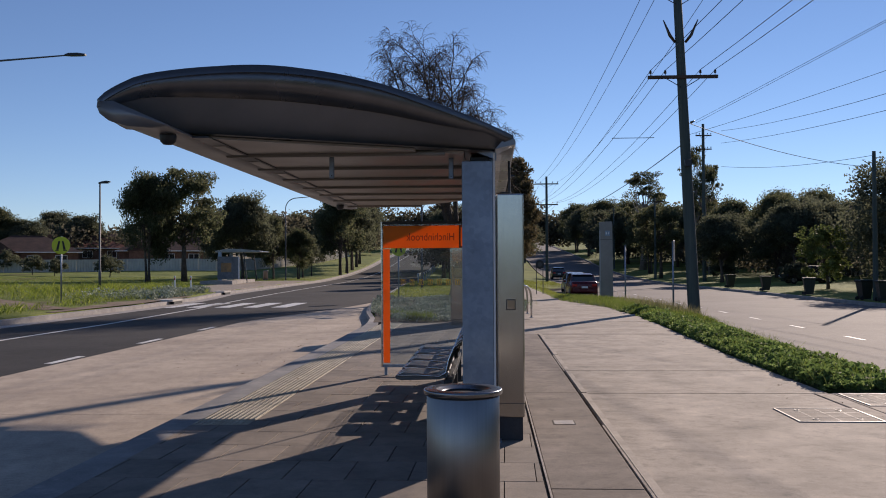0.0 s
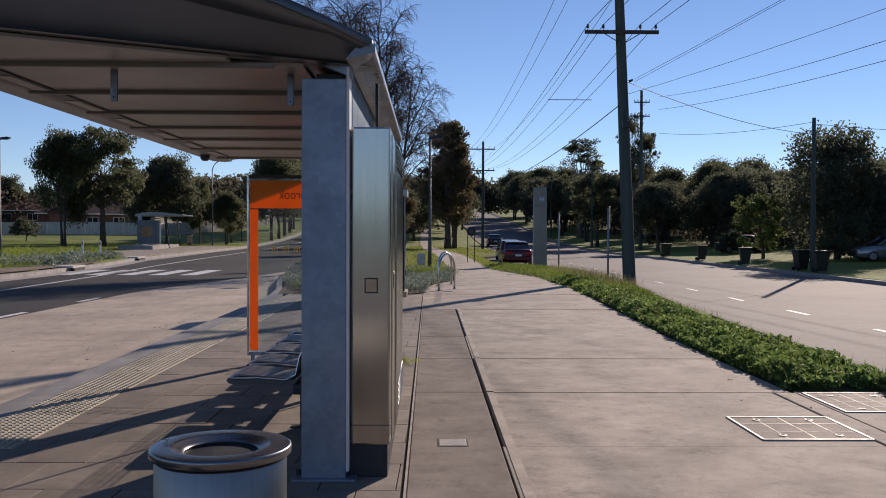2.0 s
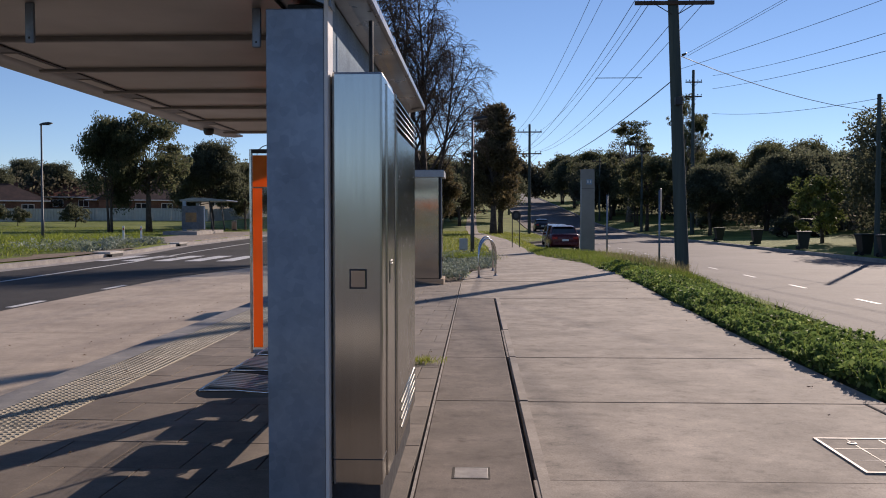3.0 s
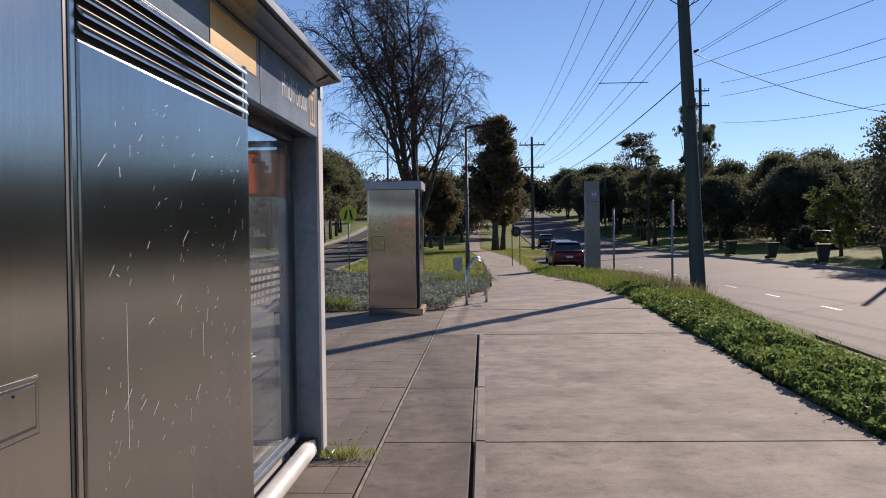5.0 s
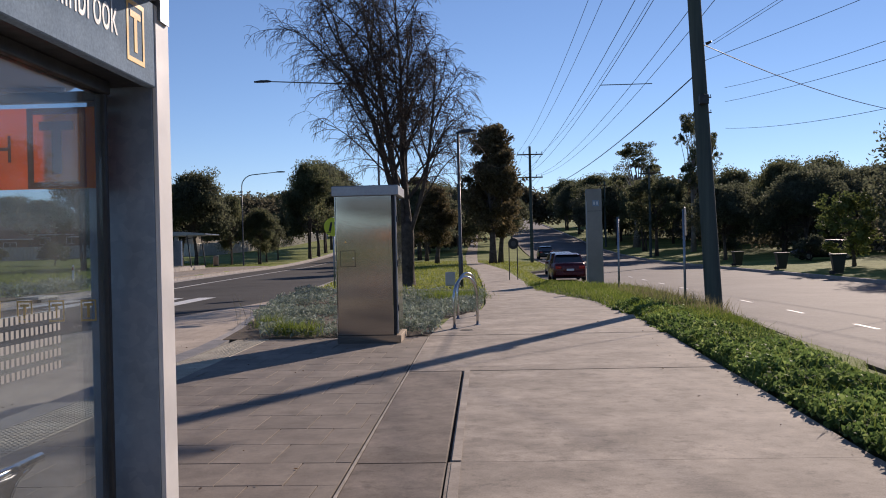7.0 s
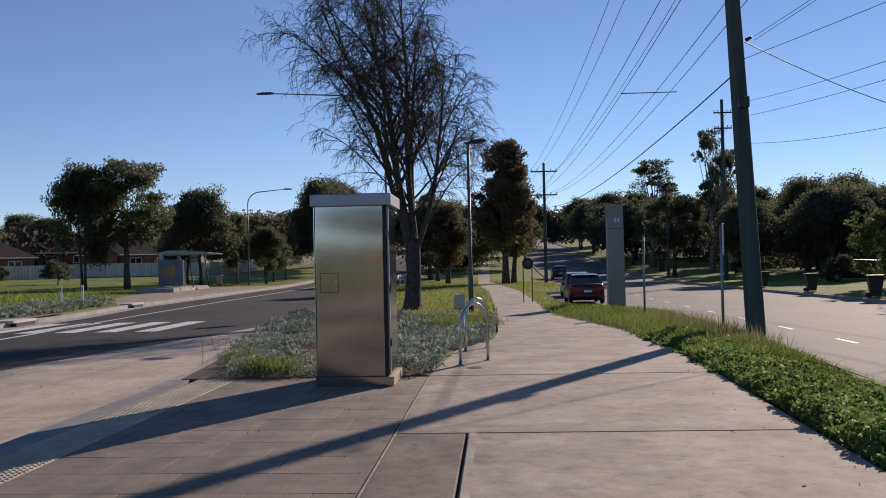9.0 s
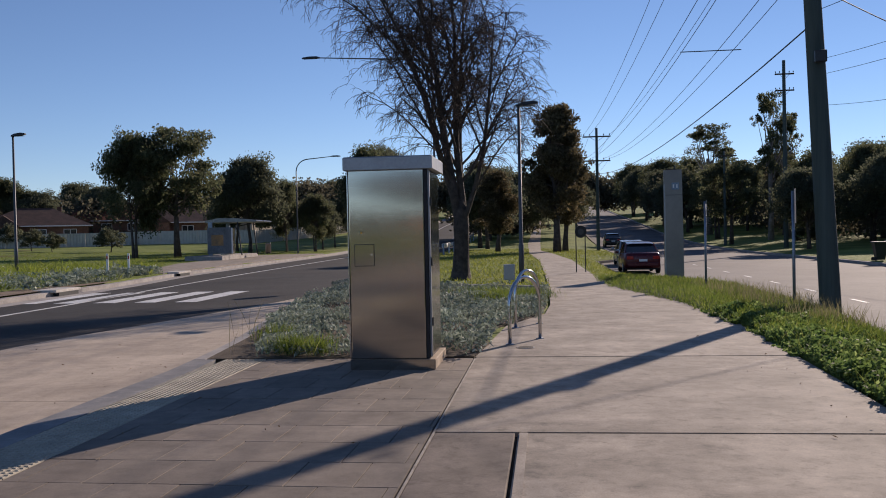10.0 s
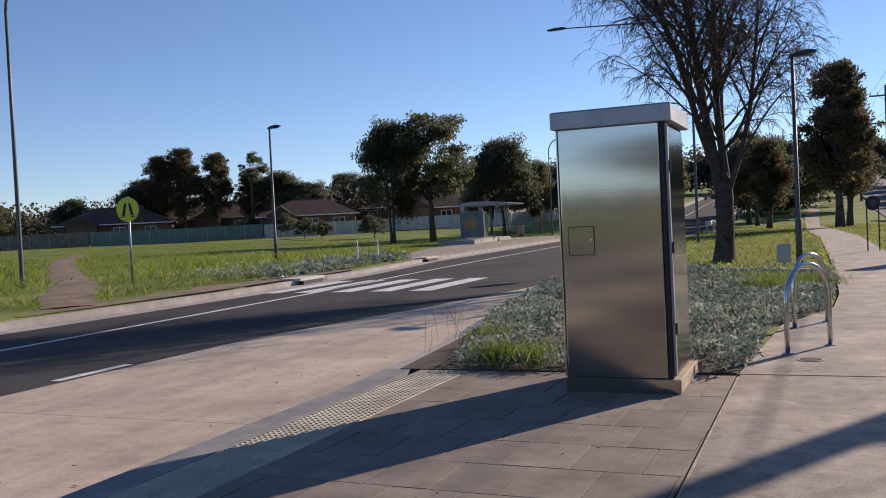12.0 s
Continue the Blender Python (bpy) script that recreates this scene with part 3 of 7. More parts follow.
def build_tactile():
    strip_ob = thing("tactile_strip", "cream tactile paving tiles with raised dots at the platform edge", "tactile paving", kind="structure")
    me = None
    for j in range(52):
        for i in range(2):
            if me is None:
                ob = part("tile", box(0.002, 0.273, 0.002, 0.298, -0.03, 0.001, 0.003, seg=1), M["tactile"], strip_ob)
                me = ob.data
            else:
                ob = new("tile", me)
                ob.parent = strip_ob
            ob.location = (-2.74 + 0.275 * i, 11.98 + 0.3 * j, 0)
    xs, ys = np.meshgrid(-2.74 + 0.0275 + 0.055 * np.arange(10), 12.01 + 0.06 * np.arange(260))
    c = np.stack([xs.ravel(), ys.ravel(), np.full(xs.size, 0.001)], axis=1)
    q = []
    lo = np.array([(-1, -1, 0), (1, -1, 0), (1, 1, 0), (-1, 1, 0)], float) * 0.017
    hi = np.array([(-1, -1, 0), (1, -1, 0), (1, 1, 0), (-1, 1, 0)], float) * 0.011 + (0, 0, 0.006)
    q.append(c[:, None, :] + hi[None])
    for k in range(4):
        l = (k + 1) % 4
        q.append(c[:, None, :] + np.stack([lo[k], lo[l], hi[l], hi[k]])[None])
    ob = new("raised_dots", quads_mesh("raised_dots", np.concatenate(q), M["tactile"]))
    ob.parent = strip_ob
    tagged(ob, kind="stuff")


# access covers in the footpath
def pit_cover(at, w, d, cells, label):
    t = thing("pit_cover", label, "access cover", at, 0, "covers in the footpath")
    part("slab_infill", box(0.02, w - 0.02, 0.02, d - 0.02, -0.04, 0.0015), M["concrete_path"], t)
    fr = bmesh.new()
    for a in ((0, w, 0, 0.022), (0, w, d - 0.022, d), (0, 0.022, 0.022, d - 0.022), (w - 0.022, w, 0.022, d - 0.022)):
        box(*a, -0.04, 0.006, 0.002, fr, 1)
    part("frame", fr, M["worn_steel"], t, "pale worn steel frame")
    nx, ny = cells
    for i in range(1, nx):
        part("bar", box(w * i / nx - 0.003, w * i / nx + 0.003, 0.036, d - 0.036, 0.0, 0.0035), M["worn_dull"], t)
    for j in range(1, ny):
        part("bar", box(0.036, w - 0.036, d * j / ny - 0.003, d * j / ny + 0.003, 0.0, 0.0035), M["worn_dull"], t)
    for a, b in ((0.2, 0.14), (w - 0.2, 0.14), (0.2, d - 0.14), (w - 0.2, d - 0.14)):
        part("lifting_eye", lathe([(0.03, 0.0), (0.03, 0.007), (0.02, 0.008), (0.012, 0.004)], 10, at=(a, b, 0)), M["worn_steel"], t)
    return t


M["worn_dull"] = plain("dull steel edge", (0.30, 0.27, 0.24), 0.6, 0.2, 0.3, 9)
M["worn_steel"] = plain("worn steel edge", (0.33, 0.30, 0.27), 0.55, 0.2, 0.35, 9)
pit_cover((3.05, 12.24, 0.0), 0.82, 0.82, (4, 3), "concrete-filled access cover with bright worn steel grid")
pit_cover((4.12, 13.25, 0.0), 0.8, 0.9, (5, 4), "concrete-filled access cover beside the green verge")
strip("pavement_apron", 12.0, 14.25, lambda y: 4.09, lambda y: 5.0, -0.004, 0.2, M["concrete_path"], "concrete surround of an access cover", "pavement", 1.0)
small = thing("inspection_lid", "small pale metal lid in the dark concrete strip", "access cover", (0.72, 12.06, 0))
part("lid", box(0, 0.19, 0, 0.21, -0.02, 0.004, 0.002, seg=1), M["worn_dull"], small)
part("rim", box(-0.012, 0.202, -0.012, 0.222, -0.02, 0.0025), M["joint"], small)
rl = thing("drain_lid", "round pale drain lid beside the bicycle hoops", "access cover", (1.12, 28.6, 0))
part("lid", lathe([(0.13, 0.0), (0.13, 0.006), (0.11, 0.007)], 24), M["worn_steel"], rl)
part("inner_plate", lathe([(0.105, 0.0), (0.105, 0.009)], 24), M["joint"], rl)


# ---- bus shelter ----
ROOF = [(-2.50, 2.615), (-2.44, 2.685), (-2.24, 2.81), (-1.70, 2.93), (-1.25, 2.955), (-0.76, 2.905), (-0.32, 2.79), (0.05, 2.67), (0.32, 2.565)]


def roof_near(x):
    return 9.42 + (x + 2.4) * 0.56


def roof_far(x):
    return lerp_table([(-2.5, 18.3), (-1.2, 18.3), (-0.4, 17.3), (0.32, 15.95)], x)


def roof_top(x):
    """A smooth curve through the section's points."""
    k = max(i for i in range(len(ROOF) - 1) if ROOF[i][0] <= max(x, ROOF[0][0]))
    p = [ROOF[min(max(i, 0), len(ROOF) - 1)] for i in (k - 1, k, k + 1, k + 2)]
    h = p[2][0] - p[1][0]
    f = (x - p[1][0]) / h
    m1 = (p[2][1] - p[0][1]) / max(p[2][0] - p[0][0], 1e-6) * h
    m2 = (p[3][1] - p[1][1]) / max(p[3][0] - p[1][0], 1e-6) * h
    return (2 * f ** 3 - 3 * f ** 2 + 1) * p[1][1] + (f ** 3 - 2 * f ** 2 + f) * m1 + (3 * f ** 2 - 2 * f ** 3) * p[2][1] + (f ** 3 - f ** 2) * m2


def build_shelter():
    sh = thing("bus_shelter", "galvanised steel bus shelter with a curved wing-shaped grey roof", "bus shelter", (0, 0, 0))
    # roof skin: a wing in section, its ends cut on the skew
    xs = [-2.50, -2.485, -2.46, -2.42, -2.37, -2.30, -2.23] + [-2.16 + 0.08 * k for k in range(31)] + [0.32]
    skin = bmesh.new()
    def sheet(z_of, y0, y1, flip, n=10):
        rows = []
        for x in xs:
            a, b = y0(x), y1(x)
            rows.append([(x, a + (b - a) * k / n, z_of(x)) for k in range(n + 1)])
        ring_loft([r[::-1] for r in rows] if flip else rows, skin, False, False)
    sheet(roof_top, roof_near, roof_far, False)
    sheet(lambda x: roof_top(x) - 0.035, roof_near, roof_far, True)
    part("roof_skin", skin, M["roof_metal"], sh, "grey curved metal roof cladding", True)
    # raised dorsal cap along the front half
    cap_xs = [-2.25 + 0.065 * k for k in range(21)]
    rows = [[(x, roof_near(x) + 0.06, roof_top(x) + 0.002 + 0.03 * math.sin(math.pi * (x + 2.25) / 1.3) ** 0.5 if 0 < (x + 2.25) / 1.3 < 1 else roof_top(x) + 0.002), (x, roof_far(x) - 0.06, roof_top(x) + 0.002 + (0.03 * math.sin(math.pi * (x + 2.25) / 1.3) ** 0.5 if 0 < (x + 2.25) / 1.3 < 1 else 0))] for x in cap_xs]
    part("ridge_cap", ring_loft(rows, None, False, False), M["roof_dark"], sh, "", True)
    # end fascias: deep curved rims
    for name, yf, s in (("end_fascia", roof_near, 1), ("end_fascia", roof_far, -1)):
        rings = []
        for x in xs:
            t = (x + 2.5) / 2.82
            d = 0.05 + 0.15 * math.sin(math.pi * min(t * 1.1, 1)) ** 0.8
            zt = roof_top(x) + 0.012
            y = yf(x)
            rings.append([(x, y - s * 0.015, zt), (x, y + s * 0.05, zt), (x, y + s * (0.05 + d * 0.9), zt - d - 0.02), (x, y + s * d * 0.8, zt - d - 0.03)])
        bm = ring_loft(rings)
        bmesh.ops.recalc_face_normals(bm, faces=bm.faces[:])
        part(name, bm, M["roof_metal"], sh, "dark curved end rim of the roof", True)
    # back gutter edge
    part("eave", ring_loft([[(0.27, y, 2.585), (0.335, y, 2.545), (0.335, y, 2.505), (0.17, y, 2.47)] for y in (roof_near(0.32), roof_far(0.32))]), M["roof_metal"], sh)
    # soffit: transverse panels with ribs, skewed at the ends
    def soft_near(x):
        return roof_near(x) + 0.42
    def soft_far(x):
        return roof_far(x) - 0.35
    edges = [9.9, 11.05, 12.1, 13.15, 14.2, 15.25, 16.3, 17.6]
    for k, (a, b) in enumerate(zip(edges, edges[1:])):
        cols = [-2.1, -1.7, -1.3, -0.9, -0.5, -0.1]
        rows = []
        for x in cols:
            lo, hi = max(a, soft_near(x)), min(b, soft_far(x))
            if hi - lo > 0.05:
                rows.append([(x, lo + 0.006, 2.46), (x, hi - 0.006, 2.46), (x, hi - 0.006, 2.478), (x, lo + 0.006, 2.478)])
        if len(rows) > 1:
            bm = ring_loft(rows)
            bmesh.ops.recalc_face_normals(bm, faces=bm.faces[:])
            part("soffit_panel", bm, M["soffit"], sh, "pale grey soffit panel")
        xr = -0.1
        while xr > -2.0 and not (soft_near(xr) < b < soft_far(xr)):
            xr -= 0.05
        xl = -2.12
        if xr > xl + 0.3:
            part("soffit_rib", box(xl, xr, b - 0.022, b + 0.022, 2.432, 2.466, 0.008, seg=1), M["soffit_rib"], sh)
    inner = [x for x in xs if x >= -2.25]
    part("soffit_back", ring_loft([[(x, soft_near(x) - 0.1, 2.482), (x, soft_far(x) + 0.1, 2.482)] for x in inner], None, False, False), M["roof_metal"], sh)
    # cowls that close the gap between rim and soffit
    for yf, sf, s in ((roof_near, soft_near, 1), (roof_far, soft_far, -1)):
        rows = []
        for x in xs:
            t = (x + 2.5) / 2.82
            d = 0.05 + 0.15 * math.sin(math.pi * min(t * 1.1, 1)) ** 0.8
            z0, y0 = roof_top(x) - d - 0.012, yf(x) + s * d * 0.82
            z1 = 2.474 if x > -2.35 else min(z0, 2.50)
            rows.append([(x, y0 + (sf(x) + s * 0.06 - y0) * f, z0 + (z1 - z0) * (1 - (1 - f) ** 1.6)) for f in (0, 0.25, 0.5, 0.75, 1)])
        part("cowl", ring_loft(rows, None, False, False), M["cowl"], sh, "grey curved roof underside", True)
    # rounded front lip with a slim dark light channel
    lip = []
    for y in (9.37, 9.44, 11.0, 13.0, 15.0, 17.0, 18.25):
        lip.append([(-2.505, y, 2.62), (-2.512, y, 2.585), (-2.49, y, 2.535), (-2.43, y, 2.488), (-2.32, y, 2.455), (-2.16, y, 2.442), (-2.06, y, 2.452), (-2.06, y, 2.47), (-2.4, y, 2.62)])
    bm = ring_loft(lip)
    bmesh.ops.recalc_face_normals(bm, faces=bm.faces[:])
    part("front_lip", bm, M["cowl"], sh, "rounded grey front edge", True)
    part("light_channel", box(-2.055, -1.93, 9.95, 17.5, 2.448, 2.459, 0.003, seg=1), M["roof_dark"], sh, "dark slim light channel")
    for y in np.arange(10.4, 17.0, 1.05):
        part("light_lens", box(-2.04, -1.945, y, y + 0.55, 2.443, 2.4475, 0.001, seg=1), M["soffit"], sh)
    for y in (9.75, 17.15):
        part("end_lamp", lathe([(0.0, 0.0), (0.035, 0.004), (0.055, 0.025), (0.06, 0.06), (0.055, 0.09)], 16, at=(-2.16, y, 2.37)), M["dark_metal"], sh, "small round dark lamp", True)
    for x, y in ((-1.26, 11.3), (-0.22, 11.45)):
        br = part("hanger", box(x - 0.022, x + 0.022, y - 0.012, y + 0.012, 2.27, 2.462, 0.01), M["galv"], sh)
        part("bolt", lathe([(0.014, 0.0), (0.014, 0.01)], 8, at=(x, y, 2.29)), M["dark_metal"], br)
    # posts
    for y, side in ((11.20, 1), (16.0, 1)):
        p = part("post", box(-0.118, 0.148, y, y + 0.14, -0.02, 2.40, 0.006), M["galv"], sh, "broad galvanised steel post")
        part("base_plate", box(-0.17, 0.21, y - 0.05, y + 0.2, 0.0, 0.015, 0.003, seg=1), M["galv"], p)
        for bx in (-0.145, 0.182):
            part("bolt", lathe([(0.016, 0.014), (0.016, 0.04), (0.010, 0.045)], 6, at=(bx, y + 0.075, 0)), M["dark_metal"], p)
        part("edge_trim", box(0.149, 0.167, y - 0.004, y + 0.144, 0.05, 2.47, 0.003, seg=1), M["trim_white"], p, "white painted edge")
    # sloped knee beam on each post
    for y in (11.22, 16.02):
        rings = []
        for x in (0.18, -0.1, -0.5, -1.0, -1.5, -1.9):
            t = (0.18 - x) / 2.08
            zt = roof_top(x) - 0.05
            rings.append([(x, y, zt), (x, y + 0.1, zt), (x, y + 0.1, max(2.40, zt - 0.16 + 0.1 * t)), (x, y, max(2.40, zt - 0.16 + 0.1 * t))])
        bm = ring_loft(rings)
        bmesh.ops.recalc_face_normals(bm, faces=bm.faces[:])
        part("roof_rib", bm, M["galv"], sh)
    # sign board along the back
    part("back_beam", box(-0.05, 0.12, 11.35, 16.0, 2.15, 2.455, 0.005, seg=1), M["dark_metal"], sh)
    board = part("sign_board", box(0.122, 0.162, 11.35, 16.14, 2.145, 2.475, 0.004, seg=1), M["fascia_blue"], sh, "blue-grey name board with white lettering")
    part("board_joint", box(0.163, 0.1645, 14.44, 14.452, 2.15, 2.47), M["dark_metal"], board)
    part("amber_patch", box(0.163, 0.1655, 13.62, 14.36, 2.27, 2.45), M["yellow"], board, "faded amber panel")
    def words(text, size, m, material, parent, name="lettering", depth=0.0005):
        cu = bpy.data.curves.new(name, "FONT")
        cu.body, cu.size, cu.extrude = text, size, depth
        tmp = new(name, cu)
        me = bpy.data.meshes.new_from_object(tmp.evaluated_get(bpy.context.evaluated_depsgraph_get()))
        bpy.data.objects.remove(tmp)
        me.materials.clear()
        me.materials.append(material)
        ob = new(name, me)
        ob.parent = parent
        ob.matrix_basis = m
        return ob
    words("Hinchinbrook", 0.205, pose(0.1636, 14.92, 2.265, 90, 0, 90) @ Matrix.Diagonal((0.62, 1, 1, 1)), M["white"], board, "lettering")
    def badge(m, material, parent, s=1.0):
        bm = bmesh.new()
        for a in ((-0.085, 0.085, 0.10, 0.118), (-0.085, -0.067, -0.11, 0.1), (0.067, 0.085, -0.11, 0.1), (-0.067, 0.067, -0.11, -0.092), (-0.05, 0.05, 0.055, 0.08), (-0.014, 0.014, -0.07, 0.055)):
            box(a[0] * s, a[1] * s, a[2] * s, a[3] * s, 0.0, 0.001, bm=bm)
        ob = part("badge", bm, material, parent, "square outline badge")
        ob.matrix_basis = m
    badge(pose(0.1632, 15.80, 2.31, 90, 0, 90), M["yellow"], board)
    # back glazing
    for a, b in ((13.22, 14.40), (14.44, 15.84)):
        g = part("glass_pane", box(-0.006, 0.006, a, b, 0.2, 2.10), M["glass"], sh, "dusty clear glass pane")
        g.visible_shadow = False
    part("mullion", box(-0.008, 0.014, 14.413, 14.427, 0.05, 2.15, 0.003), M["chrome"], sh, "bright steel mullion")
    part("mullion", box(-0.02, 0.022, 15.842, 15.87, 0.05, 2.15, 0.006), M["dark_metal"], sh)
    part("glass_head", box(-0.03, 0.03, 13.2, 15.88, 2.10, 2.15, 0.006), M["dark_metal"], sh)
    part("glass_sill", box(-0.03, 0.03, 13.2, 15.88, 0.16, 0.2, 0.006), M["galv"], sh)
    nx, nz = 74, 5
    yy, zz = np.meshgrid(13.26 + np.arange(nx) * 0.0302, 1.13 + np.arange(nz) * 0.042)
    c = np.stack([np.full(yy.size, 0.0075), yy.ravel(), zz.ravel()], axis=1)
    sq = np.array([(0, -0.7, -1), (0, 0.7, -1), (0, 0.7, 1), (0, -0.7, 1)], float) * 0.0125
    ob = new("dot_print", quads_mesh("dot_print", c[:, None, :] + sq[None], M["dot"]))
    ob.parent = sh
    tagged(ob, "band of small white squares on the glass", kind="stuff")
    # end glazing with the orange band
    g = part("end_pane", box(-1.36, 0.0, 15.90, 15.912, 0.15, 2.08), M["glass"], sh, "clear end pane with an orange band")
    g.visible_shadow = False
    part("orange_band", box(-1.355, -0.01, 15.893, 15.898, 1.75, 2.06), M["vinyl"], g, "translucent orange vinyl band")
    part("orange_edge", box(-1.355, -1.262, 15.893, 15.898, 0.17, 1.738), M["vinyl"], g)
    words("Hinchinbrook", 0.15, pose(-0.36, 15.8915, 1.855, 90, 0, 180) @ Matrix.Diagonal((0.8, 1, 1, 1)), M["vinyl_dark"], g, "band_lettering", 0.0005)
    badge(pose(-0.19, 15.892, 1.90, 90, 0, 0), M["vinyl_dark"], g, 1.35)
    for k in range(9):
        badge(pose(-1.08 + 0.125 * k, 15.892, 1.28, 90, 0, 0), M["yellow"], g, 0.36)
    part("end_post", box(-1.385, -1.361, 15.88, 15.93, 0.12, 2.12, 0.004, seg=1), M["chrome"], sh)
    part("end_rail", box(-1.385, 0.0, 15.885, 15.925, 0.11, 0.149, 0.004, seg=1), M["galv"], sh)
    part("end_rail", box(-1.385, 0.0, 15.885, 15.925, 2.081, 2.12, 0.004, seg=1), M["dark_metal"], sh)
    for x in (-1.32, -0.3):
        part("foot", box(x - 0.02, x + 0.02, 15.88, 15.93, 0.0, 0.115, 0.004, seg=1), M["galv"], sh)
    # low white pipe rail
    pr = part("pipe_rail", tube([(0.11, 13.24, 0.11), (0.11, 13.6, 0.11), (0.11, 15.5, 0.11), (0.11, 15.74, 0.11)], [0.055, 0.056, 0.056, 0.054], 18), M["pipe_white"], sh, "scuffed white pipe rail near the ground", True)
    part("end_cap", lathe([(0.0, 0.0), (0.04, 0.0), (0.056, 0.02), (0.056, 0.04)], 18), M["pipe_white"], pr).matrix_basis = pose(0.11, 15.78, 0.11, 90, 0, 0)
    part("bracket", box(-0.02, 0.13, 15.77, 15.98, 0.06, 0.15, 0.03), M["dark_metal"], sh)
    part("kick_rail", box(-0.06, -0.03, 13.2, 15.7, 0.06, 0.17, 0.006), M["trim_white"], sh)


M["cowl"] = plain("grey roof underside", (0.21, 0.205, 0.205), 0.42, 0.35, 0.08, 3)
M["seat_steel"] = plain("dull seat steel", (0.20, 0.20, 0.205), 0.42, 0.85, 0.1, 8)
M["seat_under"] = plain("dull seat shell", (0.12, 0.12, 0.125), 0.4, 0.7, 0.1, 8)
M["soffit_rib"] = plain("soffit joint rib", (0.22, 0.20, 0.18), 0.5, 0.1, 0.1, 4)
M["trim_white"] = plain("white painted trim", (0.70, 0.68, 0.66), 0.45, 0, 0.06, 6)
build_shelter()


def build_bench():
    bn = thing("bench", "row of perforated steel seats with curved backrests under the shelter", "bench", (-0.49, 12.34, 0))
    part("beam", box(0.15, 0.23, -0.02, 3.28, 0.31, 0.384, 0.01), M["dark_metal"], bn)
    for y in (0.35, 1.68, 3.0):
        leg = part("leg", box(0.155, 0.225, y - 0.03, y + 0.03, 0.0, 0.312, 0.008), M["dark_metal"], bn)
        part("foot_plate", box(0.09, 0.29, y - 0.05, y + 0.05, 0.0, 0.012, 0.003, seg=1), M["dark_metal"], leg)
    for k in range(5):
        y0 = 0.02 + 0.70 * k
        prof = [(-0.30, 0.43), (-0.25, 0.455), (-0.1, 0.445), (0.08, 0.425), (0.16, 0.44)]
        half = ((0.33, 0.775), (0.25, 0.70), (0.20, 0.58), (0.17, 0.45), (0.1, 0.415), (-0.1, 0.43), (-0.30, 0.425))
        rim = tube([(x, y0 - 0.016, z) for x, z in half] + [(x, y0 + 0.476, z) for x, z in half[::-1]], 0.009, 8)
        seat = part("seat", rim, M["chrome"], bn, "slatted seat in a bent steel tube frame", True)
        sec = ((-0.30, 0.432), (-0.325, 0.424), (-0.333, 0.408), (-0.32, 0.388), (-0.27, 0.376), (0.10, 0.385), (0.18, 0.405), (0.17, 0.42), (0.08, 0.408), (-0.1, 0.428), (-0.25, 0.438))
        shell = ring_loft([[(x, yy, z) for x, z in sec] for yy in (y0 - 0.004, y0 + 0.464)])
        bmesh.ops.recalc_face_normals(shell, faces=shell.faces[:])
        part("pan", shell, M["seat_under"], seat, "dark rounded steel seat shell")
        for j in range(9):
            a = y0 + 0.052 * j
            slat = ring_loft([[(x, a, z), (x, a + 0.034, z), (x, a + 0.034, z - 0.012), (x, a, z - 0.012)] for x, z in prof])
            bmesh.ops.recalc_face_normals(slat, faces=slat.faces[:])
            part("slat", slat, M["seat_steel"], seat)
        prof = [(0.15, 0.45), (0.17, 0.50), (0.188, 0.56), (0.203, 0.60), (0.222, 0.655), (0.252, 0.705), (0.292, 0.75), (0.33, 0.778)]
        rows = []
        for i, (x, z) in enumerate(prof):
            w = 0.235 - 0.05 * abs(i - 3.2) / 4
            rows.append([(x, y0 + 0.23 - w, z), (x + 0.02, y0 + 0.23, z - 0.006), (x, y0 + 0.23 + w, z), (x + 0.014, y0 + 0.23 + w, z - 0.004), (x + 0.034, y0 + 0.23, z - 0.01), (x + 0.014, y0 + 0.23 - w, z - 0.004)])
        back = ring_loft(rows)
        bmesh.ops.recalc_face_normals(back, faces=back.faces[:])
        bk = part("backrest", back, M["seat_steel"], bn, "curved pressed steel backrest", True)
        for j in range(5):
            part("slot", box(0.245 + 0.004 * j, 0.262 + 0.004 * j, y0 + 0.16 + 0.03 * j, y0 + 0.17 + 0.03 * j, 0.57, 0.67), M["black"], bk)
        part("top_rail", tube([(0.335, y0 - 0.02, 0.78), (0.335, y0 + 0.48, 0.78)], 0.018, 8), M["chrome"], bn, "", True)


build_bench()


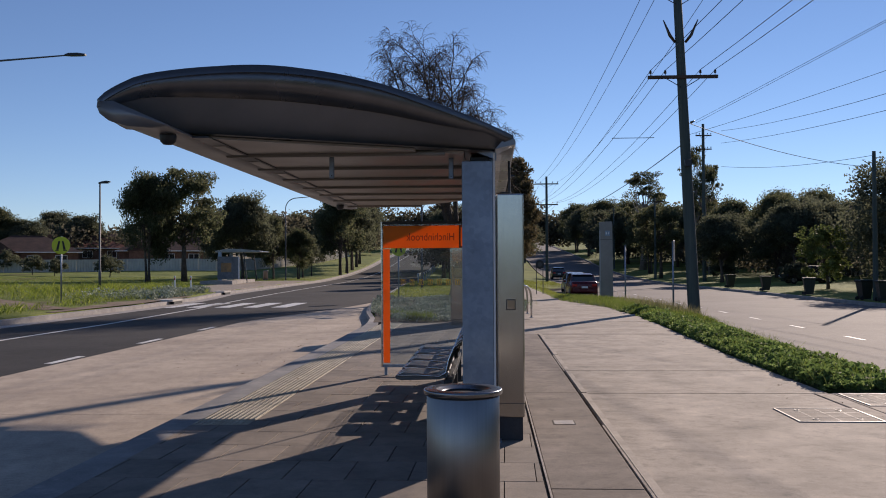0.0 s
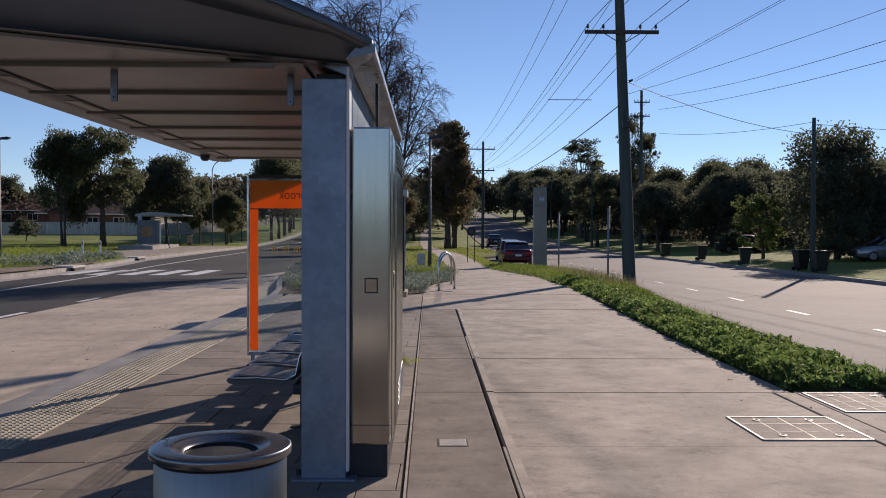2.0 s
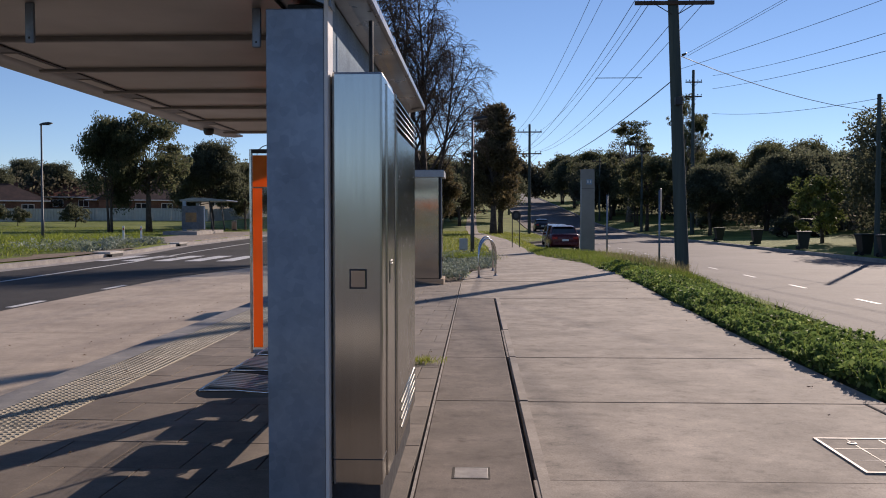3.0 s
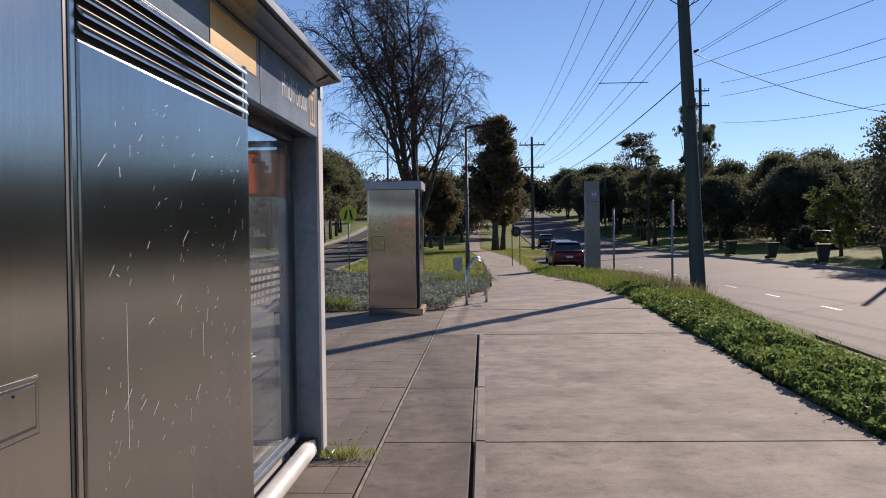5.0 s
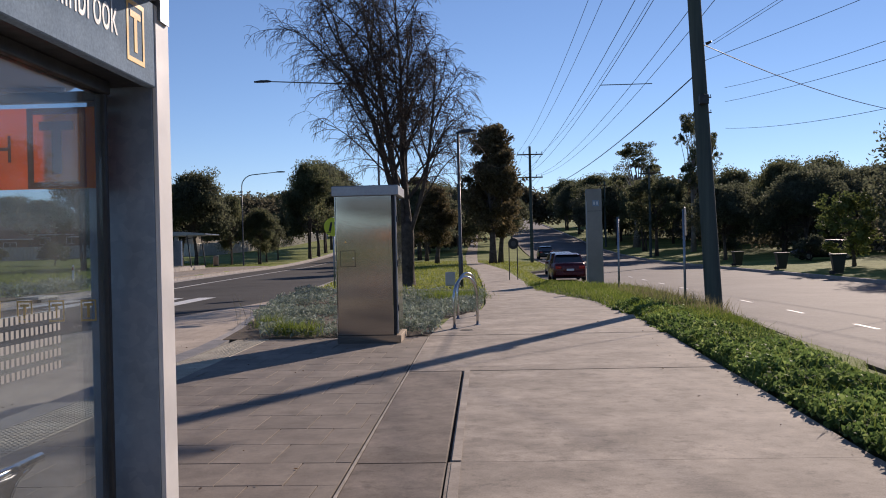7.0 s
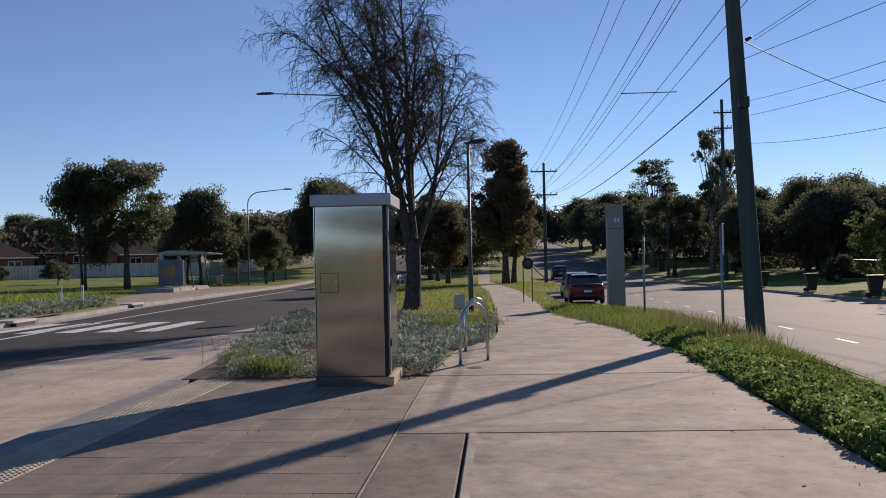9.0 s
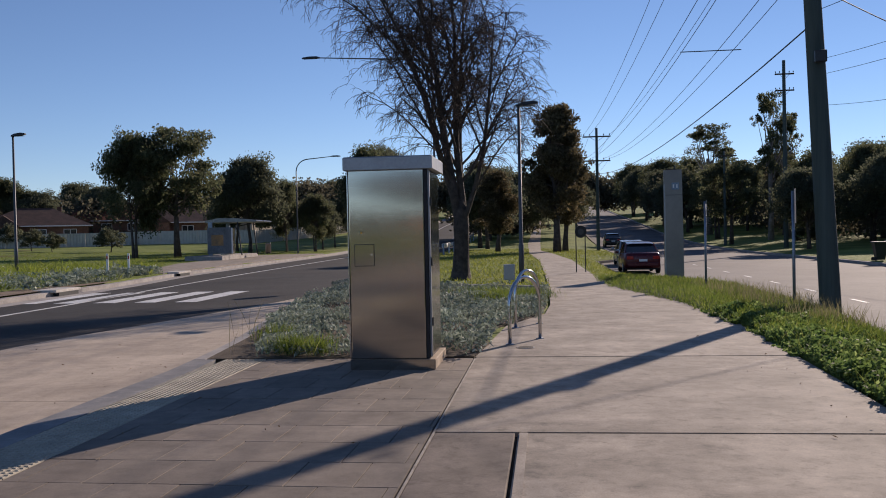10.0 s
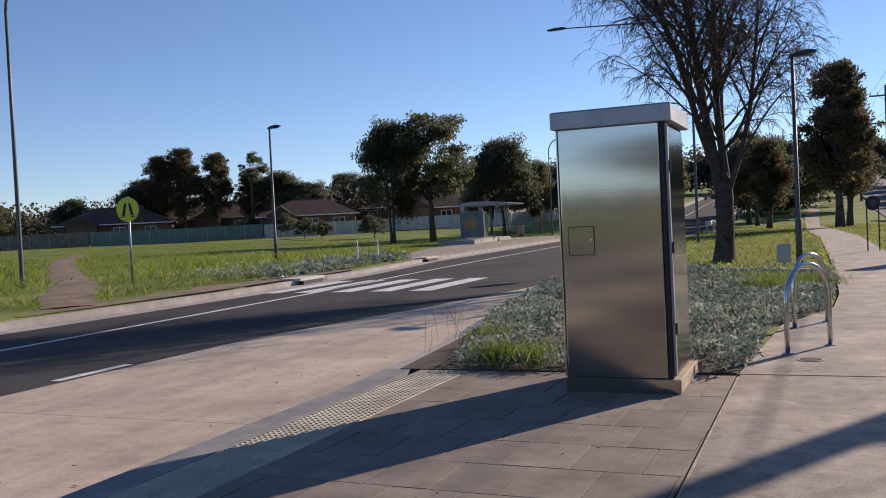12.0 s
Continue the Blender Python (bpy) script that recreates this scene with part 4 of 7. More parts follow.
# ---- stainless ticket cabinet behind the shelter post ----
def build_machine():
    mc = thing("equipment_locker", "scratched stainless steel equipment locker with louvred vents", "locker", (0, 0, 0))
    part("plinth", box(-0.06, 0.395, 11.27, 13.16, 0.0, 0.2, 0.004, seg=1), M["plinth"], mc, "black recessed plinth")
    part("body", box(-0.08, 0.418, 11.41, 13.18, 0.2, 2.09, 0.006), M["steel"], mc)
    front = part("front_panel", box(0.176, 0.41, 11.245, 11.78, 0.2, 2.12, 0.012), M["steel"], mc, "tall brushed steel end panel")
    part("seam", box(0.175, 0.4115, 11.244, 11.781, 0.318, 0.323), M["plinth"], front)
    lk = part("lock_plate", box(0.262, 0.330, 11.238, 11.246, 1.125, 1.205, 0.002, seg=1), M["steel_cabinet"], front)
    part("lock_frame", box(0.256, 0.336, 11.2405, 11.2455, 1.119, 1.211), M["plinth"], lk)
    lk = part("lock_plate", box(0.4165, 0.4225, 11.502, 11.634, 1.147, 1.223, 0.001, seg=1), M["steel"], front, "steel lock plate in a dark rebate")
    part("lock_gap", box(0.4165, 0.4215, 11.497, 11.639, 1.142, 1.229), M["plinth"], lk)
    part("lock_frame", box(0.4165, 0.4207, 11.488, 11.649, 1.132, 1.237, 0.001, seg=1), M["steel"], lk)
    part("lock_edge", box(0.4165, 0.4195, 11.486, 11.652, 1.130, 1.239), M["plinth"], lk)
    part("keyhole", lathe([(0.003, 0.0), (0.003, 0.002)], 8), M["plinth"], lk).matrix_basis = pose(0.4225, 11.557, 1.215, 90, 0, 90)
    part("door_gap", box(0.395, 0.4195, 11.782, 11.80, 0.2, 2.09), M["plinth"], mc)
    door = part("door", box(0.40, 0.4285, 11.83, 13.155, 0.205, 1.905, 0.006), M["steel_door"], mc, "wide scratched steel door")
    part("door_frame", box(0.40, 0.424, 11.80, 11.826, 0.2, 2.095, 0.003, seg=1), M["steel"], mc)
    part("door_frame", box(0.40, 0.424, 13.16, 13.19, 0.2, 2.095, 0.003, seg=1), M["steel"], mc)
    part("vent_recess", box(0.41, 0.4205, 11.83, 13.155, 1.91, 2.085), M["plinth"], mc)
    for k in range(5):
        z = 1.918 + 0.034 * k
        bm = ring_loft([[(0.42, y, z + 0.022), (0.432, y, z + 0.004), (0.438, y, z), (0.438, y, z + 0.006), (0.424, y, z + 0.027)] for y in (11.835, 13.15)])
        bmesh.ops.recalc_face_normals(bm, faces=bm.faces[:])
        part("louvre", bm, M["steel"], mc)
    for k in range(4):
        z = 0.30 + 0.045 * k
        bm = ring_loft([[(0.4285, y, z + 0.022), (0.436, y, z + 0.004), (0.441, y, z), (0.441, y, z + 0.006), (0.4285, y, z + 0.027)] for y in (11.95, 13.05)])
        bmesh.ops.recalc_face_normals(bm, faces=bm.faces[:])
        part("louvre", bm, M["steel"], mc)
    part("top_pipe", tube([(0.30, 11.75, 2.09), (0.30, 11.75, 2.46)], 0.012, 8), M["dark_metal"], mc)
    part("top_box", box(0.22, 0.33, 12.0, 12.18, 2.09, 2.20, 0.01), M["dark_metal"], mc)
    # scratches on the door
    rng = np.random.default_rng(11)
    n = 210
    c = np.stack([np.full(n, 0.4292), rng.uniform(11.9, 13.1, n), rng.uniform(0.5, 1.85, n)], axis=1)
    a = rng.normal(0.9, 0.5, n)
    L = rng.gamma(0.9, 0.006, n) + 0.0012
    L[:3], a[:3] = (0.17, 0.12, 0.05), math.pi / 2
    a[3:40], L[3:40] = rng.normal(0.7, 0.25, 37), rng.uniform(0.008, 0.03, 37)
    d = np.stack([np.zeros(n), np.cos(a), np.sin(a)], axis=1)
    s = np.stack([np.zeros(n), -np.sin(a), np.cos(a)], axis=1)
    w = rng.uniform(0.0004, 0.0011, n)
    q = np.stack([c - d * L[:, None] - s * w[:, None], c + d * L[:, None] - s * w[:, None], c + d * L[:, None] + s * w[:, None], c - d * L[:, None] + s * w[:, None]], axis=1)
    ob = new("scratches", quads_mesh("scratches", q, M["scratch"]))
    ob.parent = door
    tagged(ob, "bright scratches in the steel", kind="stuff")


M["scratch"] = plain("bare scratch", (0.75, 0.75, 0.73), 0.6, 0.0, 0.05)
M["steel_door"] = brushed("smooth door steel", (0.45, 0.44, 0.415), 0.24, (1, 1, 0.04), 0.9)
build_machine()


# ---- litter bin ----
def build_bin():
    b = thing("litter_bin", "round stainless steel litter bin with an open dark top", "litter bin", (-0.045, 8.80, 0))
    part("body", lathe([(0.205, 0.0), (0.215, 0.01), (0.215, 0.735), (0.21, 0.74)], 48), M["steel_bin"], b, "", True)
    part("shadow_gap", lathe([(0.205, 0.735), (0.205, 0.75)], 40), M["plinth"], b)
    part("lid", lathe([(0.20, 0.748), (0.229, 0.749), (0.232, 0.753), (0.232, 0.770), (0.231, 0.775), (0.227, 0.778), (0.222, 0.7785), (0.166, 0.7795), (0.160, 0.779), (0.154, 0.776), (0.132, 0.766), (0.122, 0.763), (0.119, 0.758)], 48, cap=False), M["chrome_lid"], b, "polished rolled rim", True)
    part("liner", lathe([(0.1185, 0.760), (0.118, 0.70), (0.14, 0.5), (0.125, 0.25), (0.0, 0.24)], 32, cap=False), M["black"], b)
    part("lock", lathe([(0.009, 0.0), (0.009, 0.006), (0.005, 0.008)], 10, at=(-0.19, 0.03, 0.782)), M["chrome"], b)


M["chrome_lid"] = plain("lid steel", (0.24, 0.245, 0.26), 0.24, 1.0, 0.06, 8)
build_bin()


# ---- tall stainless cabinet ----
def build_cabinet():
    c = thing("signal_cabinet", "tall brushed stainless steel electrical cabinet with an overhanging cap", "cabinet", (0, 0, 0))
    part("plinth", box(-0.88, 0.125, 26.64, 27.72, 0.0, 0.12, 0.006, seg=1), M["timber_plinth"], c, "pale concrete plinth")
    part("plinth_front", box(-0.875, 0.118, 26.632, 26.639, 0.0, 0.12), M["steel_cabinet"], c)
    part("body", box(-0.885, 0.058, 26.70, 27.68, 0.12, 2.34, 0.004, seg=1), M["plinth"], c)
    door = part("door", box(-0.862, 0.018, 26.655, 26.698, 0.125, 2.325, 0.008), M["steel_cabinet"], c, "full-height brushed steel door")
    part("access_flap", box(-0.80, -0.575, 26.648, 26.654, 1.215, 1.46, 0.002, seg=1), M["steel_cabinet"], door, "small square access flap")
    part("flap_gap", box(-0.806, -0.569, 26.651, 26.6555, 1.209, 1.466), M["plinth"], door)
    part("flap_lock", lathe([(0.012, 0), (0.012, 0.006)], 10), M["chrome"], door).matrix_basis = pose(-0.6, 26.648, 1.345, 90, 0, 0)
    part("logo_dot", lathe([(0.012, 0), (0.012, 0.003)], 10), M["yellow"], door).matrix_basis = pose(-0.72, 26.654, 1.60, 90, 0, 0)
    part("door_edge", box(-0.882, -0.868, 26.648, 26.70, 0.14, 2.32, 0.003, seg=1), M["chrome"], c)
    part("door_edge", box(0.024, 0.052, 26.655, 26.70, 0.14, 2.32, 0.003, seg=1), M["black"], c)
    side = part("side_panel", box(0.059, 0.078, 26.78, 27.62, 0.16, 2.30, 0.006), M["steel_cabinet"], c, "brushed steel side panel")
    part("side_panel", box(-0.90, -0.886, 26.78, 27.62, 0.16, 2.30, 0.006), M["steel_cabinet"], c)
    part("side_trim", box(0.059, 0.084, 26.71, 26.765, 0.14, 2.32, 0.004, seg=1), M["alu"], c)
    for z in (0.5, 1.2, 1.9):
        part("hinge", tube([(0.09, 26.74, z), (0.09, 26.74, z + 0.1)], 0.011, 8), M["dark_metal"], c)
    rings = []
    for z, o in ((2.325, -0.03), (2.332, 0.0), (2.470, 0.0), (2.484, -0.015)):
        rings.append([(-0.92 - o, 26.625 - o, z), (0.132 + o, 26.625 - o, z), (0.132 + o, 27.72 + o, z), (-0.92 - o, 27.72 + o, z)])
    bm = ring_loft(rings)
    bmesh.ops.recalc_face_normals(bm, faces=bm.faces[:])
    part("cap", bm, M["alu"], c, "grey overhanging metal cap")


build_cabinet()


# ---- bicycle hoops ----
def build_hoops():
    h = thing("bicycle_hoop", "polished steel bicycle hoop set in concrete", "bicycle rack", (1.10, 29.30, 0), 58.5, "bicycle hoops")
    w, top = 0.40, 0.93
    pts = [(-w, 0, -0.02), (-w, 0, 0.3), (-w, 0, top - w)]
    pts += [(-w * math.cos(a), 0, top - w + w * math.sin(a)) for a in np.linspace(0.2, math.pi - 0.2, 13)]
    pts += [(w, 0, top - w), (w, 0, 0.3), (w, 0, -0.02)]
    part("tube", tube(pts, 0.027, 14), M["chrome"], h, "", True)
    for x in (-w, w):
        part("flange", lathe([(0.06, 0.0), (0.06, 0.008), (0.035, 0.012)], 16, at=(x, 0, 0)), M["galv"], h)
    copy_thing(h, pose(1.09, 31.53, 0, 0, 0, 61))


build_hoops()


# ---- tall blade sign beside the street ----
def build_blade():
    b = thing("pylon_sign", "tall slim grey metal pylon sign on the verge", "pylon sign", (6.0, 49.6, -0.3), 0) 
    rings = [[(-0.34, -0.12, -0.3), (0.34, -0.12, -0.2), (0.33, 0.12, -0.2), (-0.33, 0.12, -0.2)], [(-0.32, -0.12, 3.85), (0.31, -0.12, 3.85), (0.31, 0.12, 3.85), (-0.32, 0.12, 3.85)], [(-0.315, -0.12, 4.0), (0.30, -0.12, 4.02), (0.30, 0.12, 4.02), (-0.315, 0.12, 4.0)]]
    part("body", ring_loft([r for r in rings]), M["blade"], b)
    part("edge_strip", box(-0.335, -0.29, -0.135, -0.121, 0.0, 3.5), M["alu"], b)
    sg = part("badge_plate", box(-0.06, 0.2, -0.128, -0.121, 3.3, 3.55, 0.004, seg=1), M["fascia_blue"], b, "blue-grey square badge")
    for x in (-0.02, 0.1):
        part("badge_mark", box(x, x + 0.05, -0.132, -0.1285, 3.36, 3.49), M["white"], sg)
    part("seam", box(-0.3, 0.3, -0.1225, -0.1205, 3.1, 3.115), M["dark_metal"], b)


M["blade"] = plain("grey-brown sign metal", (0.22, 0.205, 0.19), 0.4, 0.5, 0.1, 2)
build_blade()


# ---- trees ----
def gum_tree(name, label, height, width, clear, blobs, leaves, leaf, bark, seed, leaf_len=0.34, leaf_wid=0.16, lean=0.0, trunks=1, tall=1.0, lumps=0.34, base_low=0.0):
    """A trunk with forking limbs that carry uneven clumps of leaves."""
    rng = np.random.default_rng(seed)
    t = thing(name, label, "tree")
    wood = bmesh.new()
    ch = height - clear
    centres = []
    for k in range(blobs):
        u = rng.uniform(0, 1) ** 0.8
        a = rng.uniform(0, 2 * math.pi)
        zz = clear + ch * (0.12 + 0.80 * u) - base_low * rng.uniform(0, 1)
        prof = math.sin(math.pi * min(0.15 + 0.8 * u, 1.0)) ** 0.7 if tall < 1.5 else (1.05 - 0.75 * u)
        r = width * 0.5 * prof * rng.uniform(0.35, 0.92)
        centres.append((r * math.cos(a) + lean * zz / height, r * math.sin(a), zz))
    for k in range(trunks):
        ox = (k - (trunks - 1) / 2) * 0.35
        th = clear + ch * 0.45
        tr = 0.022 * height / (trunks ** 0.5)
        bend_x = rng.normal(0, 0.25, 4).cumsum() * 0.5
        pts = [(ox + bend_x[i] * (i > 0) + lean * f + ox * f * 1.6, rng.normal(0, 0.1) * (i > 0), th * f - 0.3 * (i == 0)) for i, f in enumerate((0, 0.25, 0.6, 1.0))]
        tube(pts, [tr * 1.5, tr, tr * 0.8, tr * 0.45], 9, wood)
        top = pts[2]
        for c in centres[k::trunks]:
            s = rng.uniform(0.3, 1.0)
            st = Vector(pts[1]).lerp(Vector(pts[3]), s)
            c = Vector(c)
            mid = st.lerp(c, 0.5) + Vector((rng.normal(0, 0.2), rng.normal(0, 0.2), -0.15 * (c - st).length + rng.normal(0, 0.2)))
            r0 = tr * 0.42 * (1.15 - 0.5 * s)
            tube([st, mid, c], [r0, r0 * 0.6, r0 * 0.2], 5, wood, False)
    part("trunk", wood, bark, t, "", True)
    cs = []
    per = leaves // blobs
    for c in centres:
        # each clump is built of several smaller tufts, denser on top
        rr = width * lumps * 0.5 * rng.uniform(0.7, 1.3)
        m = max(3, int(per / 28))
        off = np.clip(rng.normal(size=(m, 3)), -1.5, 1.5) * (rr * 0.52, rr * 0.52, rr * 0.34)
        for o in off:
            k = max(6, int(per / m))
            g = rng.normal(size=(k, 3))
            g *= (rng.uniform(0, 1, k) ** 0.4 / (np.linalg.norm(g, axis=1) + 1e-9))[:, None]
            cs.append(np.array(c) + o + g * (rr * 0.46, rr * 0.46, rr * 0.34))
    cs = np.concatenate(cs)
    ob = new("crown", quads_mesh("crown", leaves_at(cs, leaf_len, leaf_wid, rng, -0.3, 0, 0.1), leaf))
    ob.parent = t
    return t


def bare_tree(seed=5):
    """A leafless many-stemmed tree with drooping twigs."""
    rng = np.random.default_rng(seed)
    t = thing("bare_tree", "leafless many-stemmed tree with fine drooping twigs on grass", "tree")
    wood, fine = bmesh.new(), bmesh.new()
    foot = [[((r + 0.045 * math.sin(3 * k * math.pi / 8 + z)) * math.cos(k * math.pi / 8) + dx, (r + 0.03 * math.cos(5 * k * math.pi / 8)) * math.sin(k * math.pi / 8), z) for k in range(16)]
            for z, r, dx in ((-0.3, 0.44, 0), (0.05, 0.33, 0), (0.4, 0.265, 0.01), (1.1, 0.235, 0.03), (1.8, 0.24, 0.03), (2.3, 0.20, 0.05), (2.6, 0.08, 0.05))]
    ring_loft(foot, wood)

    def run(p, d, length, r0, r1, n, wander, lift, sides, bm):
        pts, rad, v = [Vector(p)], [r0], Vector(d).normalized()
        for i in range(n):
            f = (i + 1) / n
            v = (v + Vector((rng.normal(0, wander), rng.normal(0, wander), (lift[0] * (1 - f) + lift[1] * f) + rng.normal(0, wander * 0.5)))).normalized()
            pts.append(pts[-1] + v * (length / n))
            rad.append(r0 + (r1 - r0) * f)
        tube(pts, rad, sides, bm, False)
        return pts

    def along(pts, s):
        s *= len(pts) - 1
        i = min(int(s), len(pts) - 2)
        return pts[i].lerp(pts[i + 1], s - i), (pts[i + 1] - pts[i]).normalized()

    def twigs(pts, count, size):
        for k in range(count):
            q, ax = along(pts, 0.15 + 0.85 * (k + rng.uniform(0, 1)) / count)
            side = Vector(rng.normal(size=3)).cross(ax).normalized()
            w = run(q, ax * 0.6 + side * 0.8, size * rng.uniform(0.6, 1.4), 0.009, 0.0045, 4, 0.16, (0.0, -0.42), 3, fine)
            for m in range(2):
                q2, ax2 = along(w, rng.uniform(0.2, 0.8))
                s2 = Vector(rng.normal(size=3)).cross(ax2).normalized()
                run(q2, ax2 * 0.7 + s2 * 0.7, size * rng.uniform(0.3, 0.7), 0.006, 0.004, 3, 0.16, (-0.05, -0.4), 3, fine)

    def limb(p, d, length, r):
        pts = run(p, d, length, r, 0.014, 8, 0.085, (0.10, -0.16), 6, wood)
        n = max(5, int(length * 2.9))
        for k in range(n):
            s = 0.2 + 0.8 * (k + rng.uniform(0, 1)) / n
            q, ax = along(pts, s)
            side = Vector(rng.normal(size=3)).cross(ax).normalized()
            b = run(q, ax * 0.75 + side * 0.62 + Vector((0, 0, 0.05)), length * 0.34 * rng.uniform(0.6, 1.3) * (1.2 - 0.5 * s), max(0.012, r * 0.36 * (1.1 - 0.7 * s)), 0.006, 6, 0.13, (0.02, -0.30), 4, fine)
            twigs(b, 8, 0.55)

    # stems: foot, way, length, foot radius
    stems = (((0.0, 0.0, 1.9), (-0.13, 0.02, 1.0), 9.6, 0.155), ((0.10, 0.06, 1.6), (0.04, 0.05, 1.0), 9.2, 0.13), ((-0.06, -0.06, 2.2), (-0.26, -0.06, 1.0), 8.6, 0.095), ((0.14, -0.05, 1.9), (0.34, -0.10, 1.0), 6.4, 0.085), ((0.02, 0.12, 2.0), (0.0, 0.25, 1.0), 8.6, 0.09))
    for p, d, length, r in stems:
        pts = run(p, d, length, r, 0.022, 10, 0.045, (0.03, 0.03), 8, wood)
        m = int(length * 1.75)
        a0 = rng.uniform(0, 6)
        for k in range(m):
            s = 0.14 + 0.84 * (k + rng.uniform(0, 1)) / m
            q, ax = along(pts, s)
            a = a0 + k * 2.4 + rng.uniform(-0.4, 0.4)
            tilt = rng.uniform(0.42, 0.85)
            west = 1.0 + 0.30 * (-math.cos(a)) * (1 if s > 0.2 else 0.4)
            limb(q, Vector((math.sin(tilt) * math.cos(a), math.sin(tilt) * math.sin(a), math.cos(tilt))), (5.0 - 2.9 * s) * rng.uniform(0.75, 1.15) * west, max(0.02, r * 0.46 * (1.15 - 0.75 * s)))
        twigs(pts[6:], 12, 0.6)
    part("trunk", wood, M["bark_tree"], t, "furrowed grey-brown bark", True)
    part("twig_mass", fine, M["twig"], t, "fine brown drooping twigs")
    t.matrix_world = pose(-1.5, 47.0, 0.0) @ Matrix.Diagonal((1.07, 1.07, 1.04, 1))
    return t


M["bark_tree"] = mottled("furrowed bark", (0.035, 0.027, 0.023), (0.115, 0.093, 0.08), 5, 16, 0.85, 0.9, 0.03)

bare_tree()

GUM_A = gum_tree("gum_tree", "tall gum tree with a dense dark rounded crown", 9.6, 7.5, 1.8, 40, 30000, M["leaf_gum"], M["bark"], 21, 0.25, 0.15, trunks=2, lumps=0.36)
GUM_B = gum_tree("gum_tree", "open gum tree with a dark forked trunk and airy crown", 10.0, 7.6, 3.0, 30, 19000, M["leaf_gum"], M["bark"], 33, 0.25, 0.14, lumps=0.27)
GUM_C = gum_tree("gum_tree", "broad dark gum tree with a heavy crown", 9.0, 8.6, 1.8, 42, 30000, M["leaf_dark"], M["bark"], 47, 0.26, 0.16, lumps=0.36)
GUM_D = gum_tree("gum_tree", "upright olive-brown gum tree with drooping foliage", 10.8, 3.9, 1.2, 46, 26000, M["leaf_brown"], M["bark"], 58, 0.27, 0.12, tall=1.2, lumps=0.42)
GUM_E = gum_tree("gum_tree", "thin tall gum tree with a sparse crown", 12.0, 6.0, 5.0, 22, 6500, M["leaf_gum"], M["bark_pale"], 69, 0.25, 0.12, lumps=0.26)
BUSH_A = gum_tree("shrub", "dense dark domed evergreen shrub", 7.0, 7.5, 0.3, 44, 26000, M["leaf_dark"], M["bark"], 71, 0.23, 0.13, lumps=0.40)
BUSH_B = gum_tree("shrub", "light lime-green leafy shrub", 4.6, 4.2, 0.5, 20, 5500, M["leaf_light"], M["bark"], 83, 0.24, 0.12, lumps=0.34)
BUSH_C = gum_tree("shrub", "low dark green garden shrub", 3.2, 4.2, 0.1, 18, 3500, M["leaf_dark"], M["bark"], 95, 0.26, 0.15, lumps=0.4)


def plant(src, x, y, scale=1.0, rz=0.0, sx=1.0, label="", group="trees"):
    ob = copy_thing(src, pose(x, y, land(x, y) - 0.05, 0, 0, rz) @ Matrix.Diagonal((scale * sx, scale * sx, scale, 1)))
    ob["group"] = group
    if label:
        ob["label"] = label
    return ob


